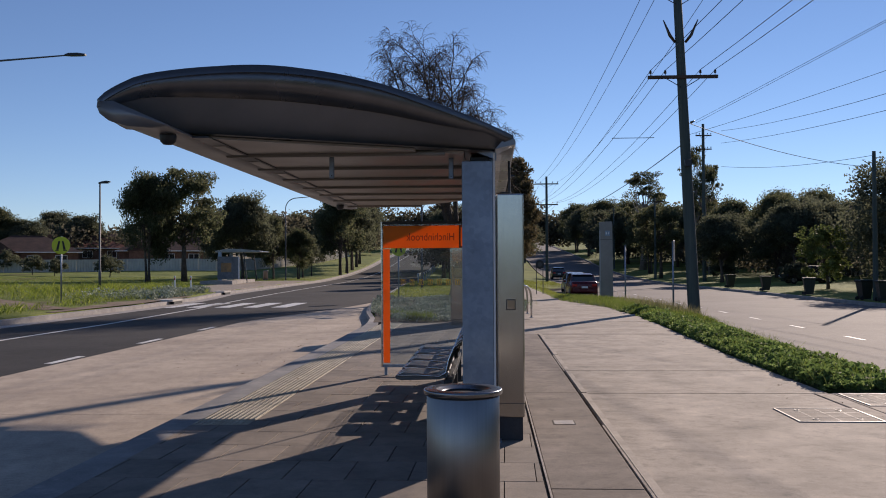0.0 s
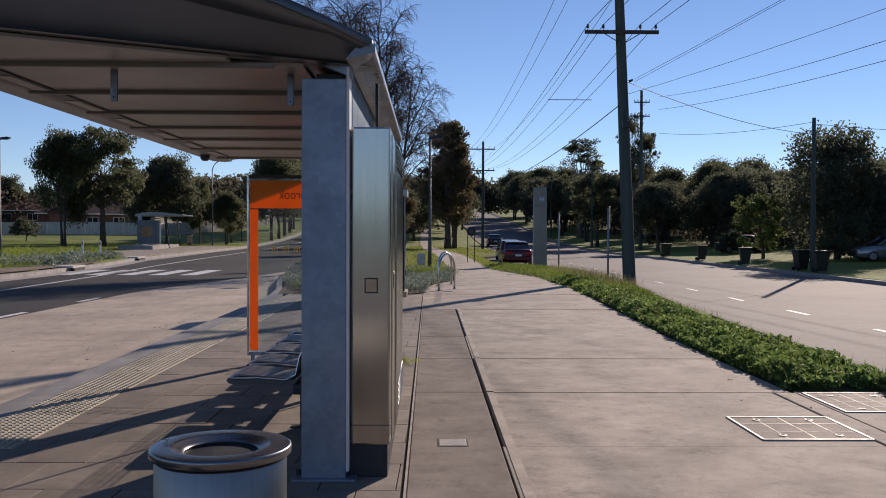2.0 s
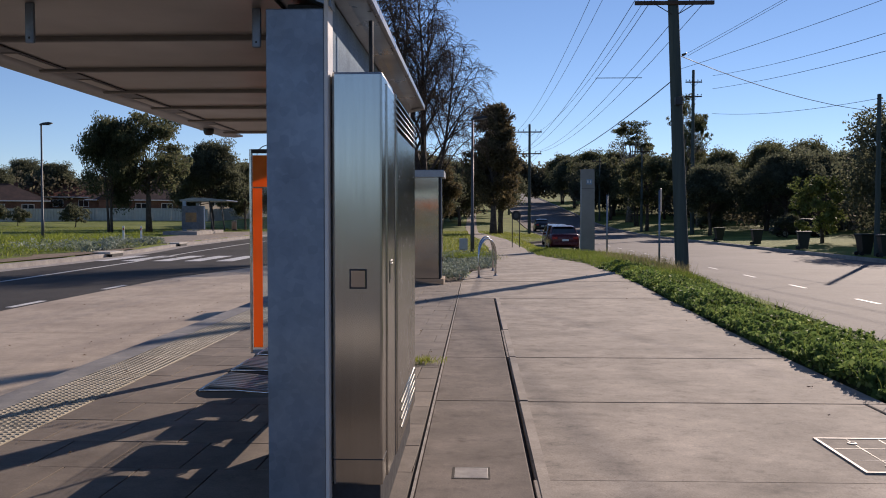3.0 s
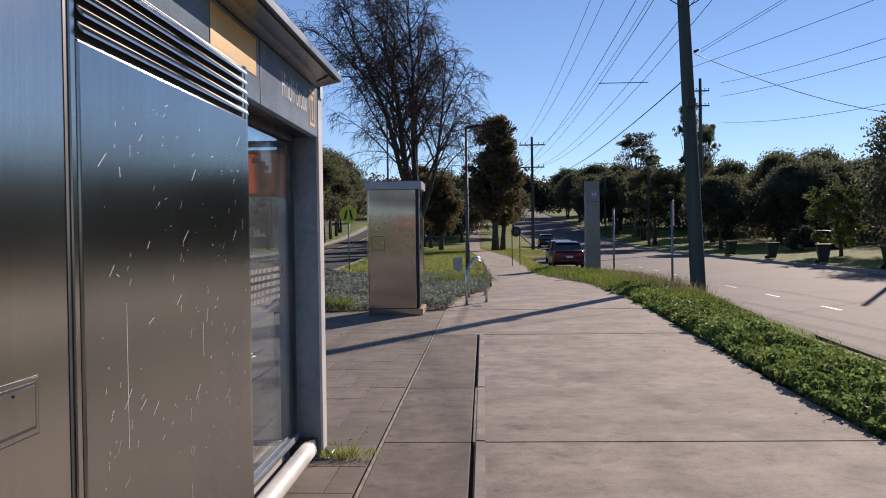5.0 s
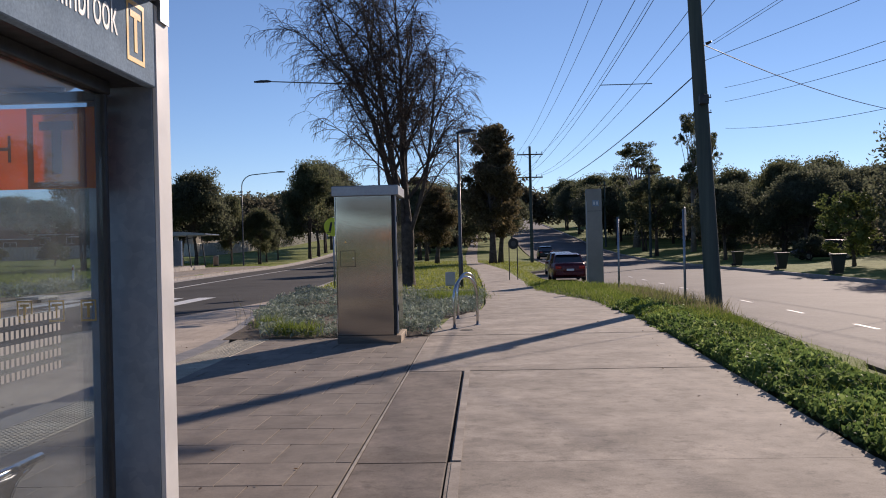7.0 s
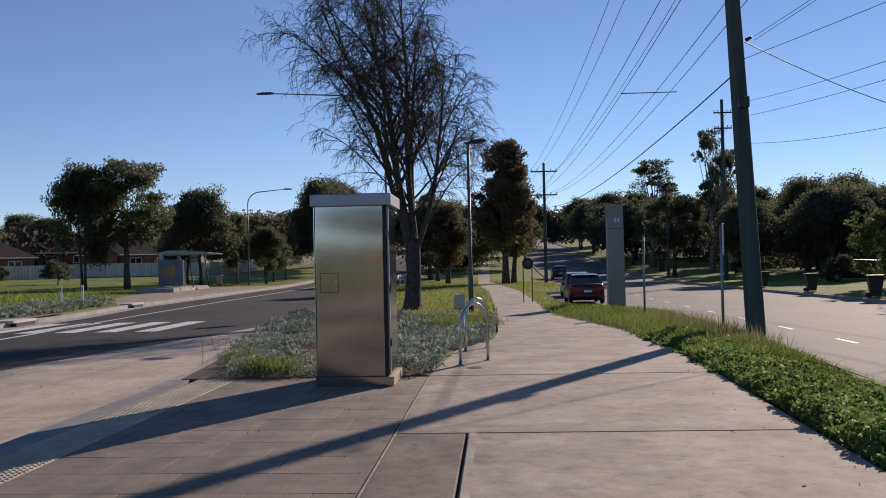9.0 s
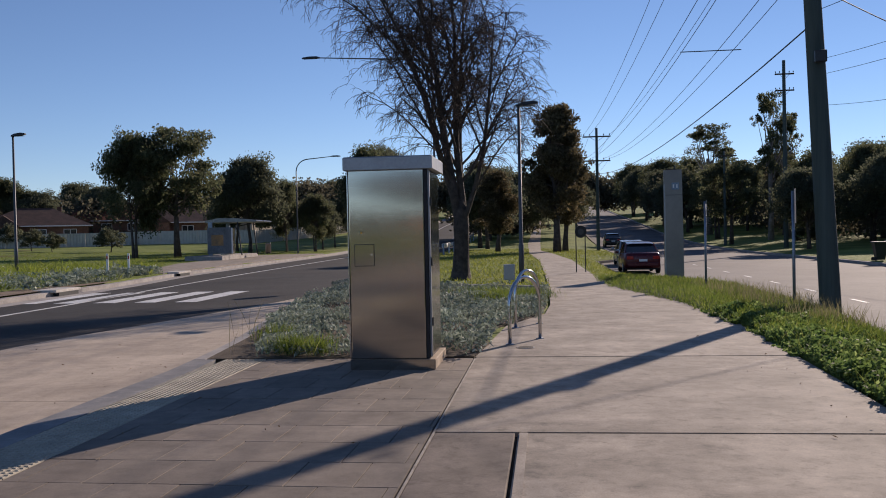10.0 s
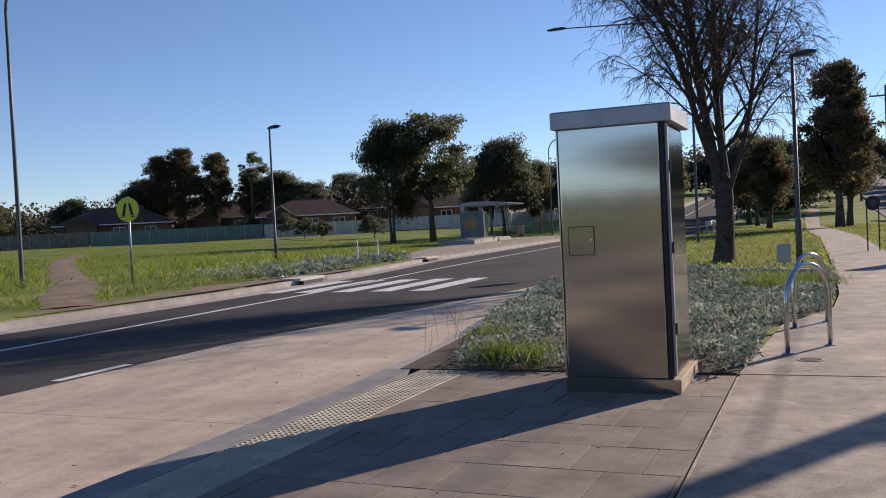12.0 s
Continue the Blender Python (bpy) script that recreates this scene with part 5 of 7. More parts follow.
def woods():
    # west side, beyond the busway
    plant(GUM_A, -32.0, 87.0, 1.05, 0, 0.68)
    plant(GUM_B, -29.2, 89.0, 1.14, 40, 0.95)
    plant(GUM_C, -26.3, 99.0, 1.0, 10, 0.78)
    plant(GUM_A, -23.9, 103.0, 0.72, 80, 0.62)
    plant(GUM_C, -30.0, 106.0, 0.84, 200, 0.8)
    for x, y, s, g, r, w in ((-21.3, 104, 0.58, GUM_A, 10, 0.8), (-22.3, 111, 0.56, GUM_C, 60, 0.8), (-22.6, 118, 0.56, GUM_A, 100, 0.8), (-19.6, 122, 1.2, GUM_A, 120, 0.72), (-20.0, 130, 1.25, GUM_C, 30, 0.72), (-20.6, 139, 1.3, GUM_A, 75, 0.72), (-21.4, 149, 1.3, GUM_C, 140, 0.75), (-22.6, 160, 1.3, GUM_A, 10, 0.8)):
        plant(g, x, y, s, r, w)
    # between busway and street, ahead
    plant(GUM_D, 2.3, 88.0, 1.12, 15)
    plant(GUM_D, 3.0, 92.0, 0.95, 130, 0.9)
    plant(GUM_D, -2.6, 92.0, 0.66, 105, 1.2)
    plant(GUM_C, -4.2, 104.0, 0.85, 60)
    plant(GUM_D, -5.2, 108.0, 0.85, 200)
    plant(GUM_C, 4.1, 138.0, 0.9, 44)
    plant(GUM_A, 3.4, 158.0, 1.0, 95)
    plant(GUM_C, 4.4, 182.0, 1.1, 12)
    plant(GUM_C, -1.4, 122.0, 0.9, 20)
    plant(GUM_D, -5.6, 130.0, 0.9, 80)
    plant(GUM_A, -5.0, 150.0, 1.0, 170)
    # east side of the street
    plant(BUSH_A, 26.6, 63.0, 1.12, 0, 0.95)
    plant(BUSH_A, 31.5, 66.0, 0.9, 120)
    plant(BUSH_B, 23.2, 66.5, 1.0, 30)
    plant(GUM_E, 26.0, 119.0, 1.38, 30, 0.7)
    plant(GUM_E, 28.4, 121.0, 1.2, 210, 0.7)
    plant(GUM_B, 16.2 + 4.2, 112.0, 0.92, 30, 0.9)
    for x, y, s, g, r in ((19.8, 64, 0.70, GUM_C, 10), (22.6, 67, 0.72, GUM_C, 70), (20.8, 71, 0.78, GUM_A, 110), (25.4, 70, 0.75, GUM_C, 160), (28.5, 66, 0.72, GUM_A, 20), (31, 62, 0.70, GUM_C, 80), (23.5, 77, 0.86, GUM_C, 15), (19.8, 79, 0.8, GUM_A, 45), (27.5, 82, 0.9, GUM_A, 95), (33, 72, 0.82, GUM_C, 120),
                          (20.5, 90, 0.85, GUM_D, 60), (22.5, 101, 0.85, GUM_C, 20), (19.8, 108, 0.8, GUM_A, 70), (24, 116, 0.95, GUM_C, 130), (20, 122, 0.85, GUM_D, 10), (21, 135, 0.95, GUM_C, 40), (35, 58, 0.75, GUM_C, 55), (38, 66, 0.9, GUM_A, 25), (32, 49, 0.6, BUSH_A, 90), (36, 90, 0.95, GUM_C, 33), (30, 100, 1.0, GUM_A, 64)):
        plant(g, 1.0 + 1.5 * (x - 1.0), 10.0 + 1.5 * (y - 10.0) * (0.92 if y > 100 else 1.0), s * 1.16, r)
    plant(GUM_E, 23.0, 140.0, 1.25, 80, 1.2)
    plant(GUM_C, 22.5, 92.0, 0.72, 40)
    plant(GUM_A, 22.0, 128.0, 0.9, 10)
    for x, y, s, g, r in ((21.5, 148, 1.0, GUM_C, 10), (23.5, 158, 1.1, GUM_A, 50), (20.8, 168, 1.0, GUM_C, 90), (22.5, 180, 1.15, GUM_A, 140), (20.6, 192, 1.1, GUM_C, 30), (24, 205, 1.2, GUM_C, 70), (20.5, 216, 1.15, GUM_A, 20)):
        plant(g, x, y, s, r)
    for x, y, s in ((24.5, 58.5, 0.5), (27.8, 56.2, 0.5), (24.8, 78, 0.6), (24.6, 100, 0.7), (30, 54, 0.6)):
        plant(BUSH_C, x, y, s, x * 31, group="shrubs")
    # far west, behind the fences
    for x, y, s, g, r in ((-90.1, 126.9, 1.20, GUM_D, 12), (-86.6, 128.3, 1.30, GUM_D, 92), (-93.6, 128.3, 1.01, GUM_C, 31), (-81.7, 129.7, 1.20, GUM_D, 50), (-77.5, 132.5, 0.96, GUM_D, 75), (-73.3, 133.9, 0.94, GUM_A, 15), (-69.1, 135.3, 0.81, GUM_C, 44), (-101.3, 121.3, 0.72, GUM_C, 10), (-112.5, 115.7, 0.78, GUM_A, 140), (-70.5, 157.7, 0.91, GUM_C, 32), (-123.7, 110.1, 0.78, GUM_C, 62), (-134.9, 104.5, 0.72, GUM_A, 12), (-66.3, 174.5, 0.78, GUM_A, 95), (-59.3, 188.5, 0.94, GUM_E, 10), (-50.9, 196.9, 0.91, GUM_C, 62), (-95.7, 160.5, 1.17, GUM_E, 33), (-80.3, 167.5, 0.98, GUM_C, 99), (-147.5, 90.5, 0.78, GUM_C, 44), (-165.7, 76.5, 0.81, GUM_A, 20), (-42.5, 202.5, 0.91, GUM_A, 11)):
        plant(g, x, y, s, r)
    for x, y, s in ((-64.2, 121.3, 0.94), (-56.5, 112.9, 0.77), (-51.6, 108.7, 0.68), (-45.0, 108.7, 0.83), (-73.3, 125.5, 0.88)):
        plant(BUSH_C, x, y, s, x * 17, group="shrubs")
    # behind the camera, seen in polished steel
    for x, y, s, g, r in ((28, -30, 0.95, GUM_C, 10), (30, -12, 0.9, GUM_A, 50), (29, 4, 0.9, GUM_C, 90), (32, 18, 0.95, GUM_C, 140), (30, 30, 0.85, GUM_A, 20), (36, 8, 1.0, GUM_C, 60), (30, 43, 0.75, GUM_C, 88), (35, 26, 0.95, GUM_A, 33), (33, -20, 1.0, GUM_C, 12)):
        plant(g, x, y, s, r)
    for src in (GUM_A, GUM_B, GUM_C, GUM_D, GUM_E, BUSH_A, BUSH_B, BUSH_C):
        for o in list(src.children_recursive) + [src]:
            bpy.data.objects.remove(o)


woods()


# far belts of trees, too many to count
def belt(name, label, along, top, seed, n=16000, leaf=1.3):
    rng = np.random.default_rng(seed)
    (x0, y0), (x1, y1) = along
    m = 90
    s = np.linspace(0, 1, m) + rng.normal(0, 0.006, m)
    h = top * (0.5 + 0.5 * rng.uniform(0, 1, m) ** 0.7)
    w = rng.uniform(3.0, 6.5, m)
    idx = rng.integers(0, m, n)
    cx, cy = x0 + (x1 - x0) * s[idx], y0 + (y1 - y0) * s[idx]
    g = rng.normal(size=(n, 3))
    g /= np.linalg.norm(g, axis=1, keepdims=True) + 1e-9
    g *= rng.uniform(0.1, 1.0, n)[:, None] ** 0.6
    zc = h[idx] * 0.55
    c = np.stack([cx + g[:, 0] * w[idx], cy + g[:, 1] * w[idx], np.maximum(zc + g[:, 2] * h[idx] * 0.48, 0.2)], axis=1)
    c[:, 2] += np.array([hill(v) for v in c[:, 1]])
    ob = new(name, quads_mesh(name, leaves_at(c, leaf, leaf * 0.7, rng), M["hill"]))
    return tagged(ob, label, "woods", kind="stuff")


belt("far_woods", "dark distant belt of trees on the rise ahead", ((-60, 235), (75, 235)), 12.0, 1, 50000, 0.95)
belt("far_woods", "distant belt of trees east of the street", ((42, 200), (75, 60)), 10.0, 2, 26000, 0.7)
belt("far_woods", "distant belt of trees beyond the western houses", ((-175, 110), (-60, 195)), 8.0, 3, 14000)
belt("far_woods", "distant belt of trees beyond the western houses", ((-70, 190), (-40, 240)), 9.0, 4, 7000)
belt("far_woods", "dark trees where the busway climbs", ((-55, 190), (-26, 200)), 10.0, 9, 24000, 0.7)
belt("far_woods", "dark trees beside the climbing street", ((20.5, 165), (60, 160)), 10.0, 10, 22000, 0.6)
belt("hedge_row", "dense dark undergrowth beyond the street", ((36.0, 50), (30.0, 200)), 5.0, 6, 24000, 0.4)
belt("hedge_row", "dark undergrowth between the far houses", ((46, 40), (44, 150)), 7.5, 7, 9000, 0.8)
belt("hedge_row", "dark scrub between busway and street far ahead", ((-7.4, 134), (-1, 140)), 6.0, 8, 4000, 0.6)
belt("far_woods", "distant belt of trees behind the walk", ((-160, -190), (160, -190)), 10.0, 5, 16000, 1.5)
belt("far_woods", "brown and olive garden trees behind the fences", ((-168, 93), (-68, 155)), 8.2, 11, 24000, 0.6)
belt("far_woods", "brown and olive garden trees behind the fences", ((-68, 158), (-37, 188)), 7.5, 12, 10000, 0.55)


# ---- planting ----
def inside_mask(pts, test):
    return pts[np.array([test(x, y) for x, y in pts])]


def lump(x, y, s=1.0, seed=0.0):
    return noise.noise(Vector((x * s, y * s, seed)))


def build_verge():
    """Low dense clover along the footpath's street side."""
    rng = np.random.default_rng(8)
    # soft mound under the leaves
    rows = []
    ys = np.arange(6.0, 47.5, 0.25)
    for y in ys:
        xa = path_east(y) + 0.02 + 0.10 * lump(0, y, 1.3, 3)
        if 12.0 < y < 14.3:
            xa = max(xa, 4.98)
        xb = clover_east(y)
        r = []
        for k in range(13):
            f = k / 12
            x = xa + (xb - xa) * f
            e = min(1, f * 7) * min(1, (1 - f) * 5)
            z = land(x, y) + hill(y) * 0 + e * (0.07 + 0.06 * lump(x, y, 1.1)) - 0.02
            r.append((x, y, z))
        rows.append(r)
    bm = ring_loft(rows, None, False, False)
    bmesh.ops.recalc_face_normals(bm, faces=bm.faces[:])
    verge = thing("verge", "dense low green clover growing over the verge", "ground cover", kind="stuff")
    mound = part("verge_soil", bm, M["verge_soil"], verge, "green-brown soil under the leaves", True)
    def mound_z(x, y):
        xa, xb = path_east(y), clover_east(y)
        f = (x - xa) / (xb - xa)
        e = np.clip(f * 7, 0, 1) * np.clip((1 - f) * 5, 0, 1)
        return land(x, y) + e * (0.07 + 0.06 * lump(x, y, 1.1)) - 0.02
    def scatter(n, y0, y1, test=None):
        y = rng.uniform(y0, y1, n)
        f = rng.uniform(0, 1, n) ** 1.15
        out = []
        for yy, ff in zip(y, f):
            xa = path_east(yy) - 0.08 + 0.20 * lump(0, yy, 1.3, 3) + 0.12 * lump(5, yy, 4.5, 3)
            if 11.8 < yy < 14.4:
                xa = max(xa, 4.95)
            x = xa + (clover_east(yy) + 0.08 * lump(3, yy, 2.0, 4) - xa) * ff
            out.append((x, yy, mound_z(x, yy)))
        return np.array(out)
    near = scatter(92000, 6.3, 34.0)
    h = np.array([(0.07 + 0.15 * max(0, lump(p[0], p[1], 1.7, 7) + 0.25) + 0.12 * max(0, lump(p[0], p[1], 4.5, 2))) * (1.0 if p[0] < 5.6 else 0.6) for p in near])
    near[:, 2] += rng.uniform(0.0, 1.0, len(near)) ** 0.6 * h
    q = leaves_at(near, 0.062, 0.052, rng, 0.0, 0, 0.15)
    ob = new("clover", quads_mesh("clover", q, M["clover"]))
    ob.parent = verge
    tagged(ob, kind="stuff")
    far = scatter(16000, 29.0, 47.0)
    far[:, 2] += 0.02
    ob = new("grass", quads_mesh("grass", blades_at(far, 0.14, 0.02, rng, 0.5), M["grass_verge"]))
    ob.parent = verge
    tagged(ob, "yellow-green grass", kind="stuff")
    tufts = scatter(2200, 31.0, 42.0)
    tufts = tufts[tufts[:, 0] > 5.3]
    ob = new("seed_grass", quads_mesh("seed_grass", blades_at(tufts, 0.36, 0.012, rng, 0.3), M["grass_dry"]))
    ob.parent = verge
    tagged(ob, "tall pale seeding grass", kind="stuff")
    some = scatter(2400, 9.0, 30.0)
    some[:, 2] += 0.05
    ob = new("grass", quads_mesh("grass", blades_at(some, 0.17, 0.008, rng, 0.5), M["grass_verge"]))
    ob.parent = verge
    tagged(ob, "stray grass blades", kind="stuff")


M["verge_soil"] = mottled("mossy soil", (0.035, 0.055, 0.014), (0.075, 0.10, 0.03), 2.5, 12, 0.95, 0.8, 0.02)
build_verge()


def bed_west(y):
    return busway_east(y) + 0.16 + max(0.0, 0.66 * (1 - (y - 27.6) / 4.5))


def bed_north(x):
    """The skew edging between bed and lawn."""
    return 41.2 + (1.5 - x) * 0.57


def build_bed():
    """Silver-green ground cover round the cabinet."""
    rng = np.random.default_rng(12)
    bed = thing("planted_bed", "silver-green ground cover plants in a bare soil bed", "planted bed", kind="stuff")
    soil = prism([(-3.0, 27.62), (0.48, 27.72), (0.6, 29.0), (0.5, 30.0), (0.6, 31.4), (1.3, 33.4), (1.4, 36.2), (1.42, 41.1), (-4.82, 44.8), (-4.28, 37.5), (-3.32, 30.5)], -0.3, 0.006)
    part("soil", soil, M["soil"], bed, "brown soil")
    n = 82000
    pts = np.stack([rng.uniform(-6.0, 1.6, n), rng.uniform(27.65, 44.6, n)], axis=1)
    def keep(x, y):
        if not (bed_west(y) < x < path_west(y) - 0.02 + 0.12 * lump(x, y, 2.2, 9)):
            return False
        if -0.95 < x < 0.14 and y < 27.85:
            return False
        if y > bed_north(x) - 0.1:
            return False
        return lump(x, y, 0.9, 2) + 0.5 * lump(x, y, 2.7, 4) > -0.16 + (0.2 if y > 37.5 else 0.0)
    pts = inside_mask(pts, keep)
    h = np.array([0.10 + 0.20 * max(0, lump(x, y, 0.8, 2) + 0.35) for x, y in pts])
    c = np.stack([pts[:, 0], pts[:, 1], 0.02 + h * rng.uniform(0, 1, len(pts)) ** 0.7], axis=1)
    ob = new("leaves", quads_mesh("leaves", leaves_at(c, 0.085, 0.034, rng, 0.7, 0, 0.1), M["silver_leaf"]))
    ob.parent = bed
    tagged(ob, kind="stuff")
    g = []
    for cx, cy, r, k in ((-1.95, 27.95, 0.26, 420), (-1.55, 27.85, 0.2, 150), (0.35, 36.6, 0.8, 1400), (0.9, 37.6, 0.6, 900), (-0.1, 38.3, 0.8, 800), (-2.6, 29.4, 0.3, 200)):
        g.append(np.stack([rng.normal(cx, r * 0.5, k), rng.normal(cy, r * 0.5, k), np.full(k, 0.01)], axis=1))
    g = np.concatenate(g)
    ob = new("grass", quads_mesh("grass", blades_at(g, 0.24, 0.013, rng, 0.4), M["grass_verge"]))
    ob.parent = bed
    tagged(ob, "bright green grass tufts", kind="stuff")
    s = np.stack([rng.normal(-2.75, 0.25, 26), rng.normal(29.0, 0.5, 26), np.full(26, 0.0)], axis=1)
    ob = new("seed_stalks", quads_mesh("seed_stalks", blades_at(s, 0.6, 0.008, rng, 0.2), M["grass_dry"]))
    ob.parent = bed
    tagged(ob, "thin pale seed stalks", kind="stuff")
    # low edging between bed and lawn
    e = thing("edging", "low grey concrete garden edging", "edging", kind="structure")
    part("edging_block", prism([(-4.8, bed_north(-4.8)), (1.44, bed_north(1.44)), (1.44, bed_north(1.44) + 0.22), (-4.8, bed_north(-4.8) + 0.22)], -0.2, 0.09), M["kerb"], e)


build_bed()


TRACK = ((-15.0, 35.0), (-17.2, 36.8), (-20.5, 40.5), (-27, 46.5), (-36, 55), (-47, 66), (-58, 79))


def off_track(x, y):
    """How far a place lies from the worn track, in metres."""
    best = 1e9
    for (ax, ay), (bx, by) in zip(TRACK, TRACK[1:]):
        ux, uy = bx - ax, by - ay
        k = min(1, max(0, ((x - ax) * ux + (y - ay) * uy) / (ux * ux + uy * uy)))
        best = min(best, math.hypot(x - ax - k * ux, y - ay - k * uy))
    return best


def build_tracks():
    rows = []
    for (ax, ay), (bx, by) in zip(TRACK, TRACK[1:]):
        for k in range(8):
            x, y = ax + (bx - ax) * k / 8, ay + (by - ay) * k / 8
            n = Vector((by - ay, ax - bx)).normalized()
            w = 0.75 + 0.3 * lump(x, y, 0.6, 3)
            rows.append([(x + n.x * w * f, y + n.y * w * f, land(x + n.x * w * f, y + n.y * w * f) + 0.03 * (1 - f * f) - 0.004 + 0.012) for f in (-1, -0.5, 0, 0.5, 1)])
    tagged(obj("dirt_track", ring_loft(rows, None, False, False), M["bare_soil"], True), "worn bare dirt track through the weedy grass", "track", kind="structure")
    rows = []
    for y in np.arange(33.0, 50.0, 0.5):
        a = busway_west(y) - 0.31
        w = 0.25 + 1.25 * math.sin(math.pi * (y - 33.0) / 17.0) * (0.8 + 0.4 * lump(0, y, 0.5, 3))
        rows.append([(a - w * f, y, land(a - w * f, y) + 0.012 + 0.02 * f * (1 - f)) for f in (0, 0.35, 0.7, 1)])
    tagged(obj("dirt_verge", ring_loft(rows, None, False, False), M["bare_soil"], True), "sandy bare soil strip behind the busway kerb", "ground", kind="structure")


M["bare_soil"] = mottled("dry sandy soil", (0.14, 0.10, 0.065), (0.27, 0.205, 0.14), 1.2, 9, 0.95, 0.5, 0.02)
build_tracks()


def apron_west(y):
    """The back edge of the paved apron round the far shelter."""
    return busway_west(y) - 0.4 - lerp_table([(56, 0.2), (61, 2.2), (72, 4.6), (92, 5.2), (98, 0.6)], y)


def build_apron():
    rows = [57 + 0.8 * k for k in range(51)]
    rings = []
    for y in rows:
        a, b = apron_west(y), busway_west(y) - 0.42
        za, zb = land(a, y) + 0.022, land(b, y) + 0.022
        rings.append([(a, y, za), (b, y, zb), (b, y, zb - 0.12), (a, y, za - 0.12)])
    tagged(obj("pavement_shelter", ring_loft(rings), M["concrete_path"]), "grey-brown worn paving round the far shelter", "pavement", kind="structure")


build_apron()


def build_lawns():
    rng = np.random.default_rng(15)
    n = 42000
    y = 40.3 + 60 * rng.uniform(0, 1, n) ** 1.5
    x = rng.uniform(-12, 6.9, n)
    pts = np.stack([x, y], axis=1)
    pts = inside_mask(pts, lambda a, b: (busway_east(b) + 0.25 < a < path_west(b) + 0.03 and b > bed_north(a) + 0.25) or (path_east(b) - 0.03 < a < street_west(b) - 0.25 and b > 46))
    c = np.array([(a, b, land(a, b)) for a, b in pts])
    ob = tagged(new("lawn_grass", quads_mesh("lawn_grass", blades_at(c, 0.11, 0.035, rng, 0.6), M["grass"])), "sunlit yellow-green mown grass", "grass", kind="stuff")
    n = 84000
    y = 14 + 92 * rng.uniform(0, 1, n) ** 0.9
    x = busway_west(40) - 0.5 - 66 * rng.uniform(0, 1, n) ** 1.6
    keep = [(a, b) for a, b in zip(x, y) if a < busway_west(b) - 0.6 - 0.5 * lump(a, b, 0.7, 1) and not (b > 56 and a > apron_west(b) + 0.3 * lump(a, b, 1.2, 3)) and lump(a, b, 0.25, 5) > -0.32 and off_track(a, b) > 0.7 + 0.3 * lump(a, b, 1.5, 2) and not (34 < b < 49 and a > busway_west(b) - 0.5 - 1.1 * math.sin(math.pi * (b - 33.0) / 17.0))]
    c = np.array([(a, b, land(a, b)) for a, b in keep])
    hgt = np.array([(0.22 + 0.28 * max(0, lump(a, b, 0.16, 6) + 0.2)) * (0.35 if b > 66 else 1.0) for a, b in keep])
    q = blades_at(c, 1.0, 0.05, rng, 0.35)
    base = c[:, None, :]
    q = base + (q - base) * np.stack([np.full(len(c), 0.8), np.full(len(c), 0.8), hgt], axis=1)[:, None, :]
    ob = tagged(new("field_grass", quads_mesh("field_grass", q, M["field"])), "tall bright green weedy grass across the busway", "grass", kind="stuff")
    n = 12500
    y = rng.uniform(44, 58, n)
    x = np.array([busway_west(v) for v in y]) - 0.7 - rng.gamma(1.4, 0.9, n)
    c = np.array([(a, b, land(a, b) + (0.12 + 0.5 * max(0, lump(a, b, 0.9, 8) + 0.2)) * rng.uniform(0, 1)) for a, b in zip(x, y) if lump(a, b, 0.6, 8) > -0.25])
    tagged(new("silver_shrubs", quads_mesh("silver_shrubs", leaves_at(c, 0.16, 0.07, rng, 0.5), M["silver_leaf"])), "low silver-green ground cover beside the busway", "ground cover", kind="stuff")
    w = np.stack([rng.normal(0.30, 0.10, 260), rng.normal(16.0, 0.06, 260), np.full(260, 0.0)], axis=1)
    tagged(new("weed_tuft", quads_mesh("weed_tuft", blades_at(w, 0.07, 0.008, rng, 0.7), M["grass"])), "small green weeds at the foot of the post", "weeds", kind="stuff")


M["field"] = leafy("field grass", (0.13, 0.185, 0.026), (0.23, 0.285, 0.045), 0.55, (0.36, 0.38, 0.08))
build_lawns()


# ---- palm and litter ----
def palm_tree(x, y, h):
    rng = np.random.default_rng(61)
    t = thing("palm_tree", "slender palm with a tuft of arching dark fronds", "tree", (x, y, land(x, y)))
    part("trunk", tube([(0, 0, -0.2), (0.05, 0, h * 0.5), (0.0, 0.05, h)], [0.22, 0.15, 0.13], 10), M["bark"], t, "", True)
    quads = []
    for k in range(26):
        a, up = 2.4 * k, rng.uniform(-0.1, 1.1)
        p, v = Vector((0, 0, h)), Vector((math.cos(a), math.sin(a), up)).normalized()
        side = Vector((-math.sin(a), math.cos(a), 0))
        for i in range(8):
            q = p + v * 0.24
            w = 0.34 * math.sin(math.pi * (i + 0.8) / 9)
            for s in (-1, 1):
                tip = side * (s * w) + Vector((0, 0, -0.35 * w))
                quads.append([p, q, q + tip + v * 0.1, p + tip * 0.9 + v * 0.16])
            p = q
            v = (v + Vector((0, 0, -0.17))).normalized()
    ob = new("crown", quads_mesh("crown", np.array([[tuple(c) for c in q] for q in quads]), M["leaf_dark"]))
    ob.parent = t


palm_tree(-75.4, 129.7, 8.6)


